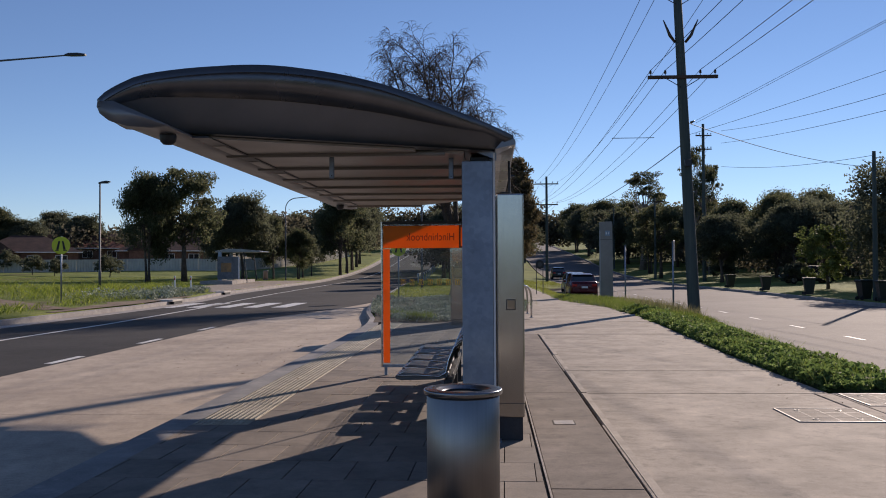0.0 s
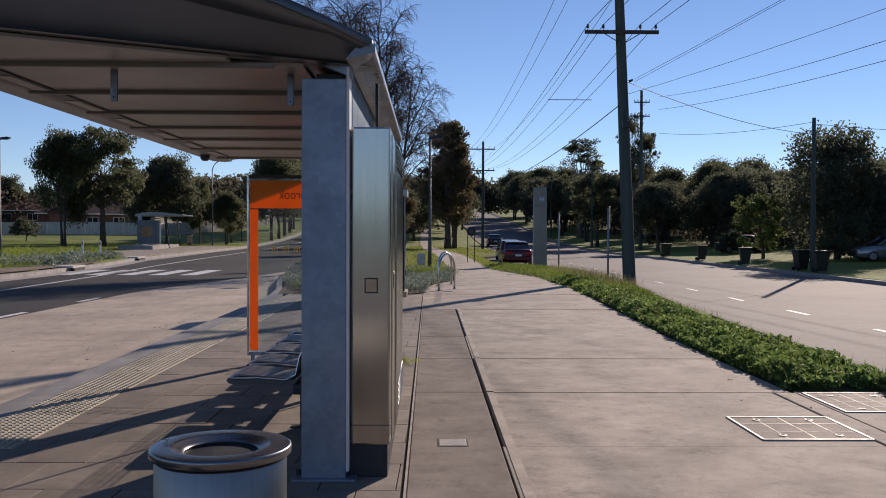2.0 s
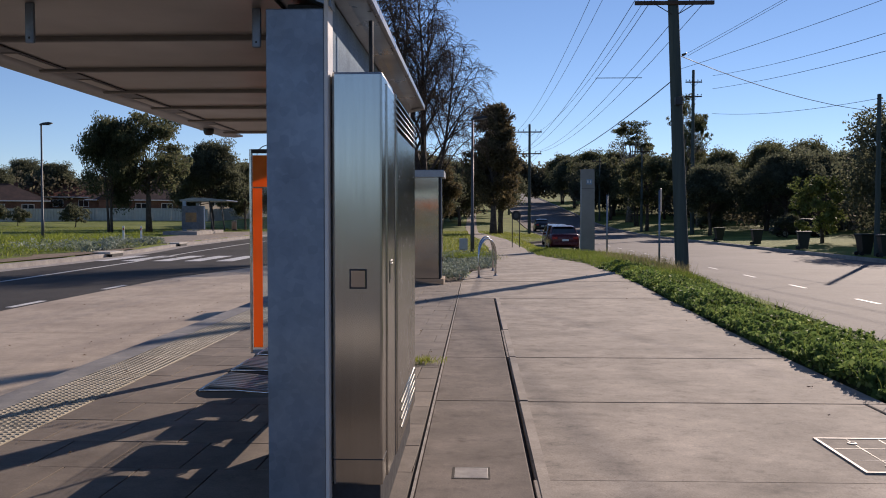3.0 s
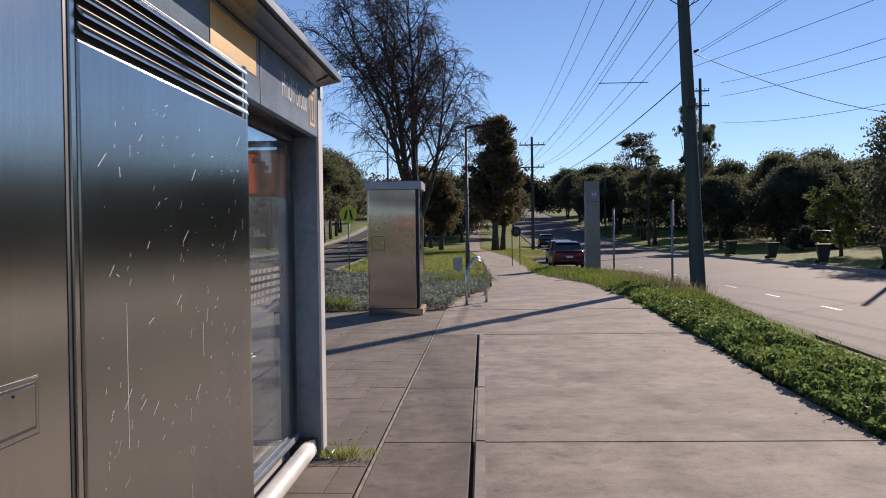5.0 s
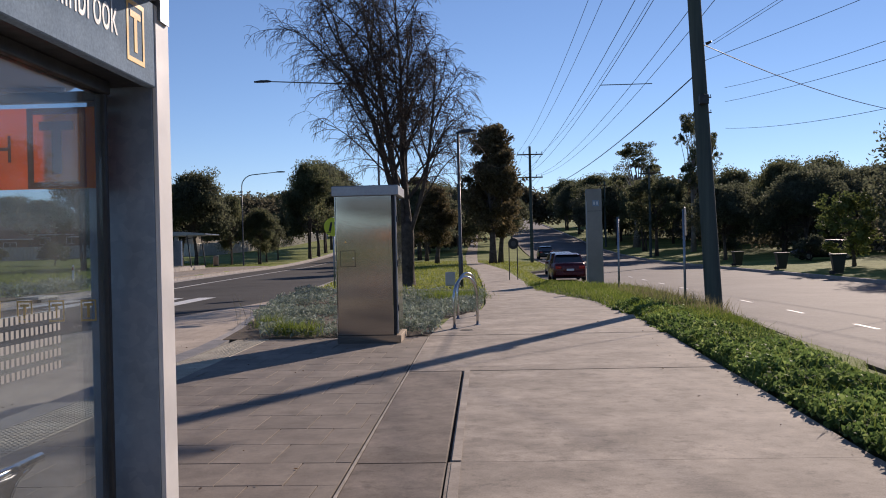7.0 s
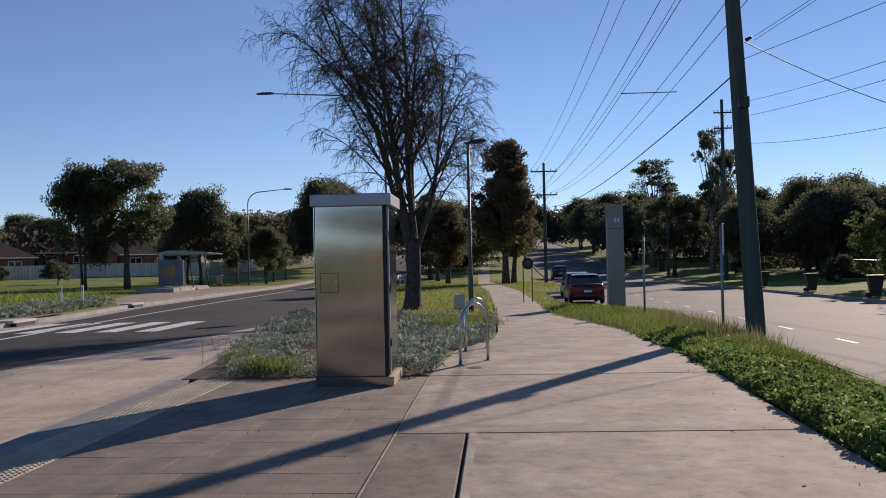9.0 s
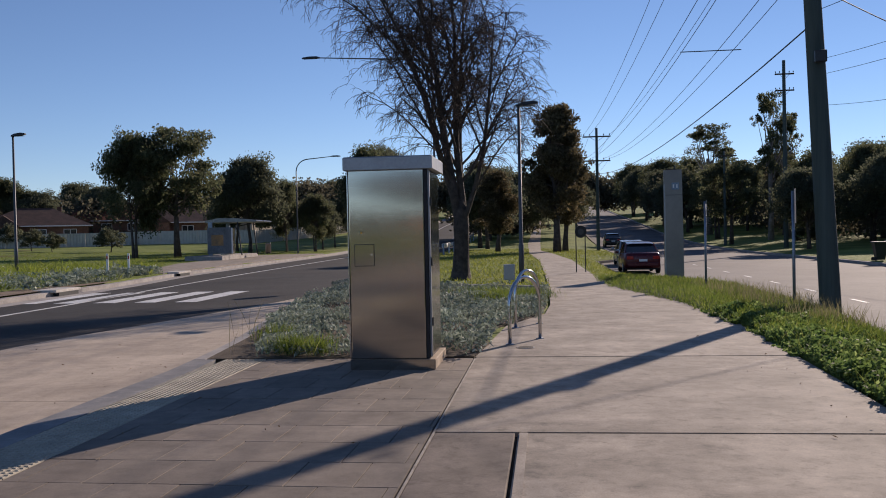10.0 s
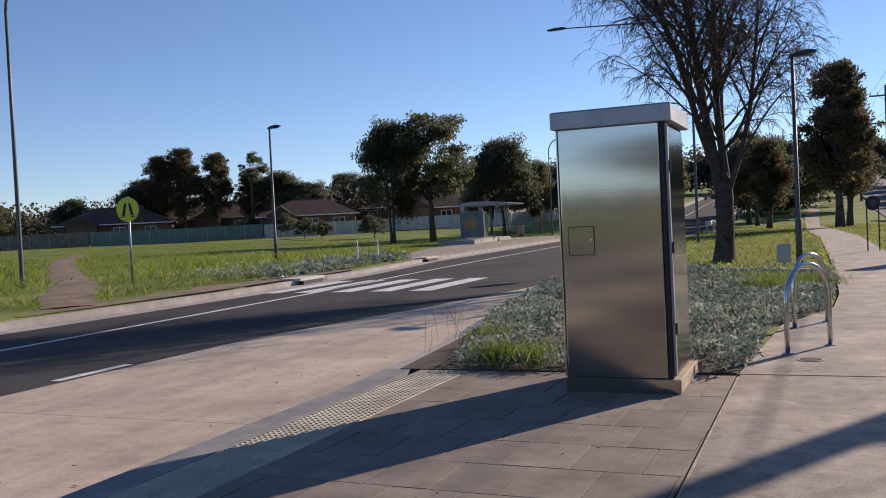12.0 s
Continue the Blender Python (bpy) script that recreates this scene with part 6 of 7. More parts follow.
def leaf_litter():
    rng = np.random.default_rng(77)
    y = np.concatenate([rng.uniform(17, 31, 90), rng.uniform(12, 30, 70), rng.uniform(12, 27, 60)])
    x = np.concatenate([-3.1 - rng.gamma(1.2, 0.9, 90), rng.normal(4.0, 0.25, 70), rng.uniform(-2.6, 0.4, 60)])
    z = np.where(x < -3.1, -0.168, 0.008)
    keep = (x > -7.2) & (x < 4.15)
    c = np.stack([x, y, z], axis=1)[keep]
    q = leaves_at(c, 0.05, 0.018, rng, 0.0)
    q[:, :, 2] = c[:, None, 2] + np.clip(q[:, :, 2] - c[:, None, 2], -0.003, 0.008)
    tagged(new("leaf_litter", quads_mesh("leaf_litter", q, M["dry_leaf"])), "few small dry brown leaves on the paving", "leaves", kind="stuff")


M["dry_leaf"] = leafy("dry fallen leaves", (0.10, 0.06, 0.035), (0.24, 0.16, 0.09), 0.2)
leaf_litter()


# ---- poles, wires, lamps and signs ----
def power_pole(x, y, h, r, arms, lean=(0, 0), label="", z=None):
    t = thing("power_pole", label or "tall timber power pole with crossarms", "power pole", (x, y, land(x, y) if z is None else z), 0, "power poles")
    pts = [(lean[0] * f * h, lean[1] * f * h, f * h - 0.4 * (f == 0)) for f in (0, 0.02, 0.25, 0.5, 0.75, 1.0)]
    part("pole", tube(pts, [r * 1.06, r * 1.02, r * 0.95, r * 0.85, r * 0.76, r * 0.68], 16), M["timber_pole"], t, "", True)
    for z2, half in arms:
        f = z2 / h
        a = box(-half, half, -0.05, 0.05, -0.06, 0.06, 0.008, seg=1)
        arm = part("crossarm", a, M["crossarm"], t, "dark timber crossarm")
        arm.location = (lean[0] * z2, lean[1] * z2 - r * 0.9, z2)
        for p in (-0.92, -0.5, 0.5, 0.92):
            part("insulator", lathe([(0.012, 0.05), (0.012, 0.12), (0.045, 0.13), (0.05, 0.17), (0.03, 0.19), (0.045, 0.2), (0.04, 0.24), (0.015, 0.26)], 9, at=(p * half, 0, 0)), M["porcelain"], arm)
        for s in (-1, 1):
            part("brace", tube([(s * half * 0.5, -0.06, -0.05), (s * 0.08, -0.06, -0.38)], 0.016, 5), M["dark_metal"], arm)
    return t


PX, PY, PZ = 7.45, 36.4, -0.33
LEAN = (-0.040, 0.012)
main_pole = power_pole(PX, PY, 12.3, 0.215, ((8.6, 1.25), (11.6, 1.28)), LEAN, "tall green-stained timber power pole with two crossarms", PZ)
for s in (-1, 1):
    g = part("strain_insulator", tube([(s * 0.18, 0, 9.9), (s * 0.38, -0.05, 10.15), (s * 0.62, -0.1, 10.7)], [0.05, 0.06, 0.02], 8), M["porcelain"], main_pole, "", True)
    g.location = (LEAN[0] * 9.5, LEAN[1] * 9.5, 0)
part("bracket_box", box(-0.12, 0.12, -0.34, -0.2, 5.35, 5.6, 0.02), M["dark_metal"], main_pole).location = (LEAN[0] * 5.5, 0, 0)
power_pole(6.2, 100.0, 11.2, 0.17, ((8.2, 1.2), (10.4, 1.25)), (0, 0), "timber power pole with two crossarms in grass")
power_pole(6.4, 165.0, 11.0, 0.17, ((8.4, 1.2), (10.3, 1.2)), (0, 0))
power_pole(7.0, 230.0, 11.0, 0.17, ((8.4, 1.2), (10.3, 1.2)), (0, 0))
power_pole(7.0, -30.0, 11.4, 0.19, ((8.2, 1.2), (10.8, 1.2)), (0, 0))
power_pole(19.2, 49.3, 7.4, 0.13, (), (0, 0), "slim timber pole across the street")
power_pole(22.0, 97.0, 16.1, 0.2, ((13.5, 0.8), (14.9, 0.8)), (0, 0), "tall timber pole with short arms across the street")
power_pole(19.4, 110.0, 9.5, 0.15, ((9.0, 1.2),), (0, 0))
power_pole(19.4, 145.0, 9.5, 0.15, ((9.0, 1.2),), (0, 0))
power_pole(19.2, 16.0, 9.0, 0.15, (), (0, 0), "timber pole across the street")


def wire(points, sag, r=0.011, n=14):
    """Slack overhead wire through two or more points."""
    pts = []
    for a, b in zip(points, points[1:]):
        a, b = Vector(a), Vector(b)
        for k in range(n + (b is Vector(points[-1]))):
            f = k / n
            p = a.lerp(b, f)
            p.z -= sag * 4 * f * (1 - f)
            pts.append(p)
    pts.append(Vector(points[-1]))
    ob = obj("overhead_wire", tube(pts, r, 5), M["wire"])
    return tagged(ob, "thin dark slack overhead power wire", "wire", "overhead wires")


def span(z1, offs, r=0.011):
    for o in offs:
        a = (7.0 + o, -30.2, z1 + 0.2)
        b = (PX + LEAN[0] * z1 + o, PY - 0.15, PZ + z1 + 0.25)
        c = (6.2 + o, 99.9, hill(100) - 0.3 + min(z1, 10.4 if z1 > 9 else 8.2) + 0.25)
        d = (6.4 + o, 164.9, hill(165) - 0.3 + (10.3 if z1 > 9 else 8.4) + 0.25)
        wire([a, b], 0.9, r)
        wire([b, c], 1.0, r)
        wire([c, d], 0.9, r)


span(8.6, (-1.15, -0.62, 0.62, 1.15))
span(11.6, (-1.18, -0.64, 1.18))
wire([(PX - 0.17, PY, 6.0), (6.2, 100, hill(100) + 6.8)], 0.9, 0.018)
wire([(PX - 0.1, PY, 6.2), (19.2, 16.0, 9.4)], 0.35, 0.007)
wire([(19.0, 78.0, 12.4), (19.2, 16.0, 8.6)], 0.9, 0.014)
wire([(19.0, 78.0, 11.4), (19.2, 16.0, 7.6)], 0.7, 0.014)
wire([(PX - 0.1, PY, 6.6), (19.2, 49.3, 6.3)], 0.3, 0.013)
for o in (0.0, 0.22):
    wire([(PX + 0.1, PY - 0.1, 6.6 + 0.4 * o), (20.2 + o, -13.6, 12.2)], 0.25, 0.006)
power_pole(20.3, -13.8, 12.7, 0.18, ((12.1, 0.9),), (0, 0), "timber power pole across the street behind the walk")
part("strain_insulator", tube([(0.2, -0.05, 6.95), (0.32, -0.12, 7.0)], [0.05, 0.03], 8), M["porcelain"], main_pole, "", True).location = (LEAN[0] * 6.9, 0, 0)
wire([(19.0, 78.0, 9.5), (19.2, 49.3, 6.9)], 0.3, 0.013)
wire([(19.2, 49.3, 6.8), (30, 40, 5.5)], 0.3, 0.012)
spreader = tagged(obj("wire_spreader", tube([(6.4, 50.0, 8.0), (8.55, 50.0, 8.0)], 0.018, 6), M["wire"]), "thin rod that keeps the wires apart", "wire spreader")


def arm_lamp(x, y, h, reach, head, label, rz=0.0, r=0.075, curve=1.2):
    t = thing("street_lamp", label, "street lamp", (x, y, land(x, y)), rz, "street lamps")
    part("post", tube([(0, 0, -0.2), (0, 0, 0.3), (0, 0, h * 0.5), (0, 0, h - curve)], [r * 1.1, r, r * 0.8, r * 0.62], 12), M["lamp_post"], t, "", True)
    arc = [(curve * (1 - math.cos(a)), 0, h - curve + curve * 0.92 * math.sin(a)) for a in np.linspace(0, math.pi / 2, 8)]
    arc.append((reach, 0, h + 0.10 * (reach - curve) * 0.4))
    part("arm", tube(arc, [r * 0.62] * 8 + [r * 0.4], 10), M["lamp_post"], t, "", True)
    zz = h + 0.04 * (reach - curve)
    hd = part("lamp_head", ring_loft([[(reach + a, -w, zz - 0.03), (reach + a, w, zz - 0.03), (reach + a, w * 0.8, zz + u), (reach + a, -w * 0.8, zz + u)] for a, w, u in ((-0.1, 0.05, 0.04), (0.1, 0.12, 0.08), (0.5, 0.13, 0.08), (head, 0.09, 0.04))]), M["dark_metal"], t, "flat grey lamp head")
    part("lens", box(reach + 0.12, reach + head - 0.1, -0.08, 0.08, zz - 0.045, zz - 0.031), M["lamp_post"], hd)
    part("flange", lathe([(0.16, 0.0), (0.16, 0.02), (0.09, 0.03)], 14), M["galv"], t)


def post_lamp(x, y, h, label, rz=0.0, box_at=None):
    t = thing("path_lamp", label, "street lamp", (x, y, land(x, y)), rz, "street lamps")
    part("post", tube([(0, 0, -0.2), (0, 0, 1.2), (0, 0, 1.25), (0, 0, h)], [0.085, 0.08, 0.06, 0.045], 12), M["lamp_post"], t, "", True)
    hd = part("lamp_head", ring_loft([[(a, -w, h - 0.04 + a * 0.12), (a, w, h - 0.04 + a * 0.12), (a, w * 0.8, h + u + a * 0.12), (a, -w * 0.8, h + u + a * 0.12)] for a, w, u in ((-0.08, 0.05, 0.03), (0.12, 0.13, 0.07), (0.42, 0.14, 0.07), (0.6, 0.08, 0.02))]), M["dark_metal"], t, "flat dark lamp head")
    part("lens", box(0.14, 0.5, -0.09, 0.09, h - 0.035, h - 0.02), M["lamp_post"], hd)
    part("flange", lathe([(0.15, 0.0), (0.15, 0.02), (0.1, 0.03)], 14), M["galv"], t)


M["lamp_post"] = plain("grey lamp post steel", (0.085, 0.09, 0.10), 0.5, 0.4, 0.1, 3)
arm_lamp(-22.85, 40.6, 10.2, 5.2, 0.8, "tall grey street lamp with a long curved arm in grass")
arm_lamp(-4.5, 65.0, 11.2, 6.3, 0.9, "tall grey street lamp with a long arm over the busway", 180)
arm_lamp(-21.4, 98.0, 8.8, 3.4, 0.8, "grey curved-arm street lamp beside the busway")
post_lamp(0.66, 44.3, 5.5, "slim grey path lamp with a flat head in grass")
post_lamp(-22.55, 55.0, 6.35, "slim grey path lamp beside the busway")
meter = thing("meter_box", "small grey metal box on a short post in grass", "utility box", (0.3, 43.8, land(0.3, 43.8)))
part("post", box(-0.03, 0.03, -0.03, 0.03, -0.1, 0.16), M["galv"], meter)
part("case", box(-0.17, 0.17, -0.09, 0.09, 0.15, 0.62, 0.015), M["alu"], meter)
part("door", box(-0.15, 0.15, -0.1, -0.091, 0.18, 0.59, 0.004, seg=1), M["alu"], meter)


def walk_sign(x, y, h, rz, label):
    t = thing("pedestrian_sign", label, "traffic sign", (x, y, land(x, y)), rz, "pedestrian signs")
    part("post", tube([(0, 0.03, -0.2), (0, 0.03, h)], 0.032, 10), M["galv"], t, "", True)
    disc = bmesh.new()
    lathe([(0.0, -0.006), (0.355, -0.006), (0.36, 0.0), (0.355, 0.006), (0.0, 0.006)], 36, disc, False)
    d = part("sign_disc", disc, M["sign_yellow"], t, "round yellow-green sign with two black legs")
    d.matrix_basis = pose(0, -0.02, h - 0.38, 90, 0, 0)
    for s in (-1, 1):
        poly = [(s * 0.03, 0.18), (s * 0.10, 0.18), (s * 0.19, -0.18), (s * 0.09, -0.18)]
        leg = bmesh.new()
        ring_loft([[(a, b, 0.007) for a, b in poly], [(a, b, 0.010) for a, b in poly]], leg)
        bmesh.ops.recalc_face_normals(leg, faces=leg.faces[:])
        part("leg_mark", leg, M["black"], d)
        shoe = bmesh.new()
        box(s * 0.14 - 0.075 + s * 0.02, s * 0.14 + 0.075 + s * 0.02, -0.225, -0.195, 0.007, 0.010, bm=shoe)
        part("foot_mark", shoe, M["black"], d)


walk_sign(-17.4, 39.6, 2.75, 12, "round yellow pedestrian crossing sign on a thin post")
walk_sign(-4.3, 47.2, 2.75, 6, "round yellow pedestrian crossing sign beside the crossing")


def edge_sign(x, y, h, z, plate, label, rz=82):
    t = thing("street_sign", label, "street sign", (x, y, z), rz, "street signs")
    part("post", tube([(0, 0, -0.2), (0, 0, h)], 0.033, 8), M["galv"], t, "", True)
    part("plate", box(-0.16, 0.16, -0.045, -0.036, h - plate, h + 0.04, 0.003, seg=1), M["alu"], t, "grey sign plate seen nearly edge on")


edge_sign(5.95, 42.8, 2.45, -0.1, 0.42, "parking sign on a thin steel post in the verge")
edge_sign(6.75, 36.6, 2.55, -0.2, 0.7, "sign plate on a thin steel post in tall grass", 70)
edge_sign(-33.0, 44.0, 3.2, land(-33, 44), 0.5, "sign on a post in the grass field", 60)


def twin_sign(x, y, rz):
    t = thing("path_sign", "small round-topped sign on two thin posts", "path sign", (x, y, land(x, y)), rz)
    for s in (-0.19, 0.19):
        part("post", tube([(s, 0, -0.1), (s, 0, 1.7)], 0.022, 8), M["dark_metal"], t)
    d = bmesh.new()
    lathe([(0.0, -0.008), (0.24, -0.008), (0.24, 0.008), (0.0, 0.008)], 24, d, False)
    p = part("panel", d, M["dark_metal"], t, "round dark panel")
    p.matrix_basis = pose(0, -0.03, 1.62, 90, 0, 0)
    q = bmesh.new()
    lathe([(0.0, 0.009), (0.12, 0.009), (0.12, 0.012), (0.0, 0.012)], 20, q, False)
    part("panel_mark", q, M["lamp_post"], p)


twin_sign(2.75, 51.5, 20)


def bollard(x, y, h=1.0):
    t = thing("marker_post", "short white roadside marker post", "marker post", (x, y, land(x, y)), 0, "marker posts")
    part("post", box(-0.05, 0.05, -0.02, 0.02, -0.1, h, 0.01), M["white"], t)
    part("reflector", box(-0.03, 0.03, -0.026, -0.021, h - 0.25, h - 0.1), M["lamp_red"], t)


for x, y in ((-17.9, 54.4), (-17.1, 54.8)):
    bollard(x, y)


def gully(x, y):
    t = thing("kerb_inlet", "concrete stormwater inlet lintel in the kerb", "stormwater inlet", (x, y, -0.18), 4, "stormwater inlets")
    part("lintel", box(-0.55, 0.25, -0.9, 0.9, 0.13, 0.22, 0.015), M["kerb_pale"], t)
    part("opening", box(0.1, 0.256, -0.7, 0.7, 0.005, 0.129), M["black"], t)


M["kerb_pale"] = mottled("pale concrete", (0.45, 0.42, 0.38), (0.6, 0.57, 0.52), 1.2, 12, 0.85)
gully(busway_west(44.5) - 0.05, 44.5)
gully(busway_west(58.5) - 0.05, 58.5)

# white guard rail far ahead, beside the busway
rail = thing("guard_rail", "pale steel guard rail on short posts", "guard rail", kind="structure")
pts = [(busway_east(y) + 1.0, y, hill(y) + 0.72) for y in np.arange(84, 168, 6.0)]
for a, b in zip(pts, pts[1:]):
    bm = ring_loft([[(p[0], p[1], p[2] - 0.15), (p[0] - 0.05, p[1], p[2] - 0.07), (p[0], p[1], p[2]), (p[0] - 0.05, p[1], p[2] + 0.07), (p[0], p[1], p[2] + 0.15), (p[0] + 0.03, p[1], p[2])] for p in (a, b)])
    bmesh.ops.recalc_face_normals(bm, faces=bm.faces[:])
    part("beam", bm, M["alu_pale"] if "alu_pale" in M else M["trim_white"], rail)
    part("post", box(a[0] + 0.03, a[0] + 0.15, a[1] - 0.05, a[1] + 0.05, a[2] - 0.9, a[2] + 0.12), M["galv"], rail)


# ---- cars ----
def car(x, y, z, rz, paint, label, wagon=False):
    c = thing("car", label, "car", (x, y, z), rz, "parked cars")
    L, W = 4.5, 0.88
    # lower body: sections along the length, y from tail (0) to nose
    secs = [(-2.25, 0.70, 0.42, 0.86), (-2.18, 0.80, 0.30, 0.98), (-1.7, 0.86, 0.24, 1.02), (-0.8, W, 0.22, 0.98), (0.4, W, 0.22, 0.96), (1.2, W, 0.23, 0.93), (1.8, 0.85, 0.24, 0.84), (2.15, 0.74, 0.3, 0.70), (2.25, 0.62, 0.40, 0.60)]
    rings = [[(-w, yy, z0 + 0.1), (-w * 0.93, yy, z0), (w * 0.93, yy, z0), (w, yy, z0 + 0.1), (w, yy, (z0 + z1) * 0.55), (w * 0.95, yy, z1 - 0.06), (w * 0.85, yy, z1), (-w * 0.85, yy, z1), (-w * 0.95, yy, z1 - 0.06), (-w, yy, (z0 + z1) * 0.55)] for yy, w, z0, z1 in secs]
    bm = ring_loft(rings)
    bmesh.ops.recalc_face_normals(bm, faces=bm.faces[:])
    part("body", bm, paint, c, "", True)
    tail = -2.0 if wagon else -1.55
    g = [(tail, 0.72, 0.97, 0.99), (tail + (0.35 if wagon else 0.75), 0.64, 0.97, 1.40), (-0.1, 0.66, 0.96, 1.46), (0.45, 0.64, 0.95, 1.40), (1.2, 0.74, 0.92, 0.95)]
    rings = [[(-w - 0.08, yy, z0), (w + 0.08, yy, z0), (w, yy, z1), (-w, yy, z1)] for yy, w, z0, z1 in g]
    bm = ring_loft(rings)
    bmesh.ops.recalc_face_normals(bm, faces=bm.faces[:])
    part("glasshouse", bm, M["car_glass"], c, "dark tinted windows")
    r = [(tail + 0.62, 0.60, 1.405), (-0.1, 0.64, 1.475), (0.42, 0.62, 1.415)]
    if wagon:
        r[0] = (tail + 0.3, 0.62, 1.405)
    part("roof", ring_loft([[(-w, yy, z1), (-w * 0.8, yy, z1 + 0.025), (w * 0.8, yy, z1 + 0.025), (w, yy, z1)] for yy, w, z1 in r], None, False, False), paint, c, "", True)
    for s in (-1, 1):
        part("pillar", tube([(s * 0.76, tail + 0.05, 0.98), (s * 0.655, tail + 0.72, 1.40)], 0.045, 6), paint, c)
        part("pillar", tube([(s * 0.78, 1.15, 0.94), (s * 0.66, 0.45, 1.40)], 0.04, 6), paint, c)
        m = part("mirror", box(s * 0.98 - 0.09, s * 0.98 + 0.09, 0.72, 0.82, 0.93, 1.06, 0.03), paint, c)
        lt = part("tail_lamp", box(s * 0.60 - 0.15, s * 0.60 + 0.15, -2.275, -2.15, 0.70, 0.86, 0.02), M["lamp_red"], c, "red tail lamp")
        part("head_lamp", box(s * 0.58 - 0.14, s * 0.58 + 0.14, 2.1, 2.2, 0.55, 0.68, 0.02), M["white"], c)
    part("bumper", box(-0.72, 0.72, -2.31, -2.15, 0.36, 0.56, 0.04), paint, c)
    part("number_plate", box(-0.19, 0.19, -2.325, -2.31, 0.60, 0.71, 0.004, seg=1), M["white"], c, "pale number plate")
    part("under_shadow", box(-0.7, 0.7, -2.0, 2.0, 0.2, 0.3), M["black"], c)
    for sx in (-0.78, 0.78):
        for sy in (-1.35, 1.38):
            wl = part("wheel", lathe([(0.0, -0.1), (0.27, -0.1), (0.31, -0.07), (0.315, 0.0), (0.31, 0.07), (0.27, 0.1), (0.0, 0.1)], 24, None, False), M["black"], c, "", True)
            wl.matrix_basis = pose(sx, sy, 0.315, 0, 90, 0)
            part("rim", lathe([(0.0, -0.108), (0.17, -0.108), (0.2, -0.1), (0.2, 0.1), (0.17, 0.108), (0.0, 0.108)], 18, None, False), M["alu"], wl)


car(5.95, 61.8, -0.5 + hill(60), 0, M["car_red"], "dark red sedan parked beside the street")
car(6.45, 71.5, -0.5 + hill(69), 0, M["car_silver"], "silver hatchback parked beside the street", True)
car(8.7, 118.0, -0.5 + hill(118), 0, M["car_dark"], "charcoal sedan parked far up the street")
car(27.6, 58.0, -0.1, 84, M["car_silver"], "silver sedan parked in a driveway")
car(26.5, 80.0, -0.1, 88, M["car_dark"], "dark wagon parked in a driveway under trees", True)


def wheelie_bin(x, y, rz, label):
    t = thing("wheelie_bin", label, "wheelie bin", (x, y, land(x, y)), rz, "wheelie bins")
    bm = ring_loft([[(-a, -b, z), (a, -b, z), (a, b, z), (-a, b, z)] for z, a, b in ((0.05, 0.2, 0.2), (0.9, 0.28, 0.33), (0.94, 0.30, 0.36))])
    part("body", bm, M["bin_green"], t)
    part("lid", box(-0.31, 0.31, -0.38, 0.38, 0.94, 1.02, 0.03), M["bin_green"], t)
    for s in (-0.22, 0.22):
        wl = part("wheel", lathe([(0.0, -0.03), (0.1, -0.03), (0.1, 0.03), (0.0, 0.03)], 16, None, False), M["black"], t)
        wl.matrix_basis = pose(s, 0.28, 0.1, 0, 90, 0)


for x, y, r in ((18.9, 57.8, 80), (18.9, 49.9, 100), (19.0, 47.9, 85), (19.1, 76.0, 95), (19.0, 66.5, 88)):
    wheelie_bin(x, y, r, "dark green wheelie bin standing on the far kerb")


# ---- houses and fences ----
def house(x, y, rz, w, d, wall, roof, label, eave=2.5, ridge=4.8):
    z = land(x, y)
    h = thing("house", label, "house", (x, y, z), rz, "suburban houses")
    part("wall", box(-w / 2, w / 2, -d / 2, d / 2, -0.3, eave), wall, h)
    o = 0.55
    a, b = w / 2 + o, d / 2 + o
    r = max(w / 2 - d / 2, 0.4)
    rings = [[(-a, -b, eave - 0.05), (a, -b, eave - 0.05), (a, b, eave - 0.05), (-a, b, eave - 0.05)], [(-a, -b, eave + 0.10), (a, -b, eave + 0.10), (a, b, eave + 0.10), (-a, b, eave + 0.10)], [(-r, -0.06, ridge), (r, -0.06, ridge), (r, 0.06, ridge), (-r, 0.06, ridge)]]
    rf = part("roof", ring_loft(rings), roof, h)
    part("ridge_tiles", tube([(-r, 0, ridge), (r, 0, ridge)], 0.12, 6), roof, rf)
    part("gutter", box(-a - 0.06, a + 0.06, -b - 0.12, -b - 0.005, eave - 0.06, eave + 0.08, 0.02), M["trim_white"], rf)
    for k in (-0.3, 0.05, 0.33):
        wd = part("window", box(k * w - 0.8, k * w + 0.8, -d / 2 - 0.04, -d / 2 - 0.005, 0.95, 2.1), M["trim_white"], h)
        for s in (-0.38, 0.38):
            part("pane", box(k * w + s - 0.34, k * w + s + 0.34, -d / 2 - 0.055, -d / 2 - 0.041, 1.02, 2.03), M["car_glass"], wd)
    part("chimney", box(w * 0.2, w * 0.2 + 0.6, 0.8, 1.5, eave + 0.8, ridge + 0.3), wall, h)
    # front gable
    gb = ring_loft([[(-w * 0.42, -d / 2 - 1.6, eave), (-w * 0.12, -d / 2 - 1.6, eave), (-w * 0.27, -d / 2 - 1.6, eave + 1.4)], [(-w * 0.42, 0, eave), (-w * 0.12, 0, eave), (-w * 0.27, 0, eave + 1.4)]])
    bmesh.ops.recalc_face_normals(gb, faces=gb.faces[:])
    part("gable", gb, roof, h)
    part("porch", box(-w * 0.40, -w * 0.14, -d / 2 - 1.5, -d / 2 - 0.06, -0.2, eave), wall, h)


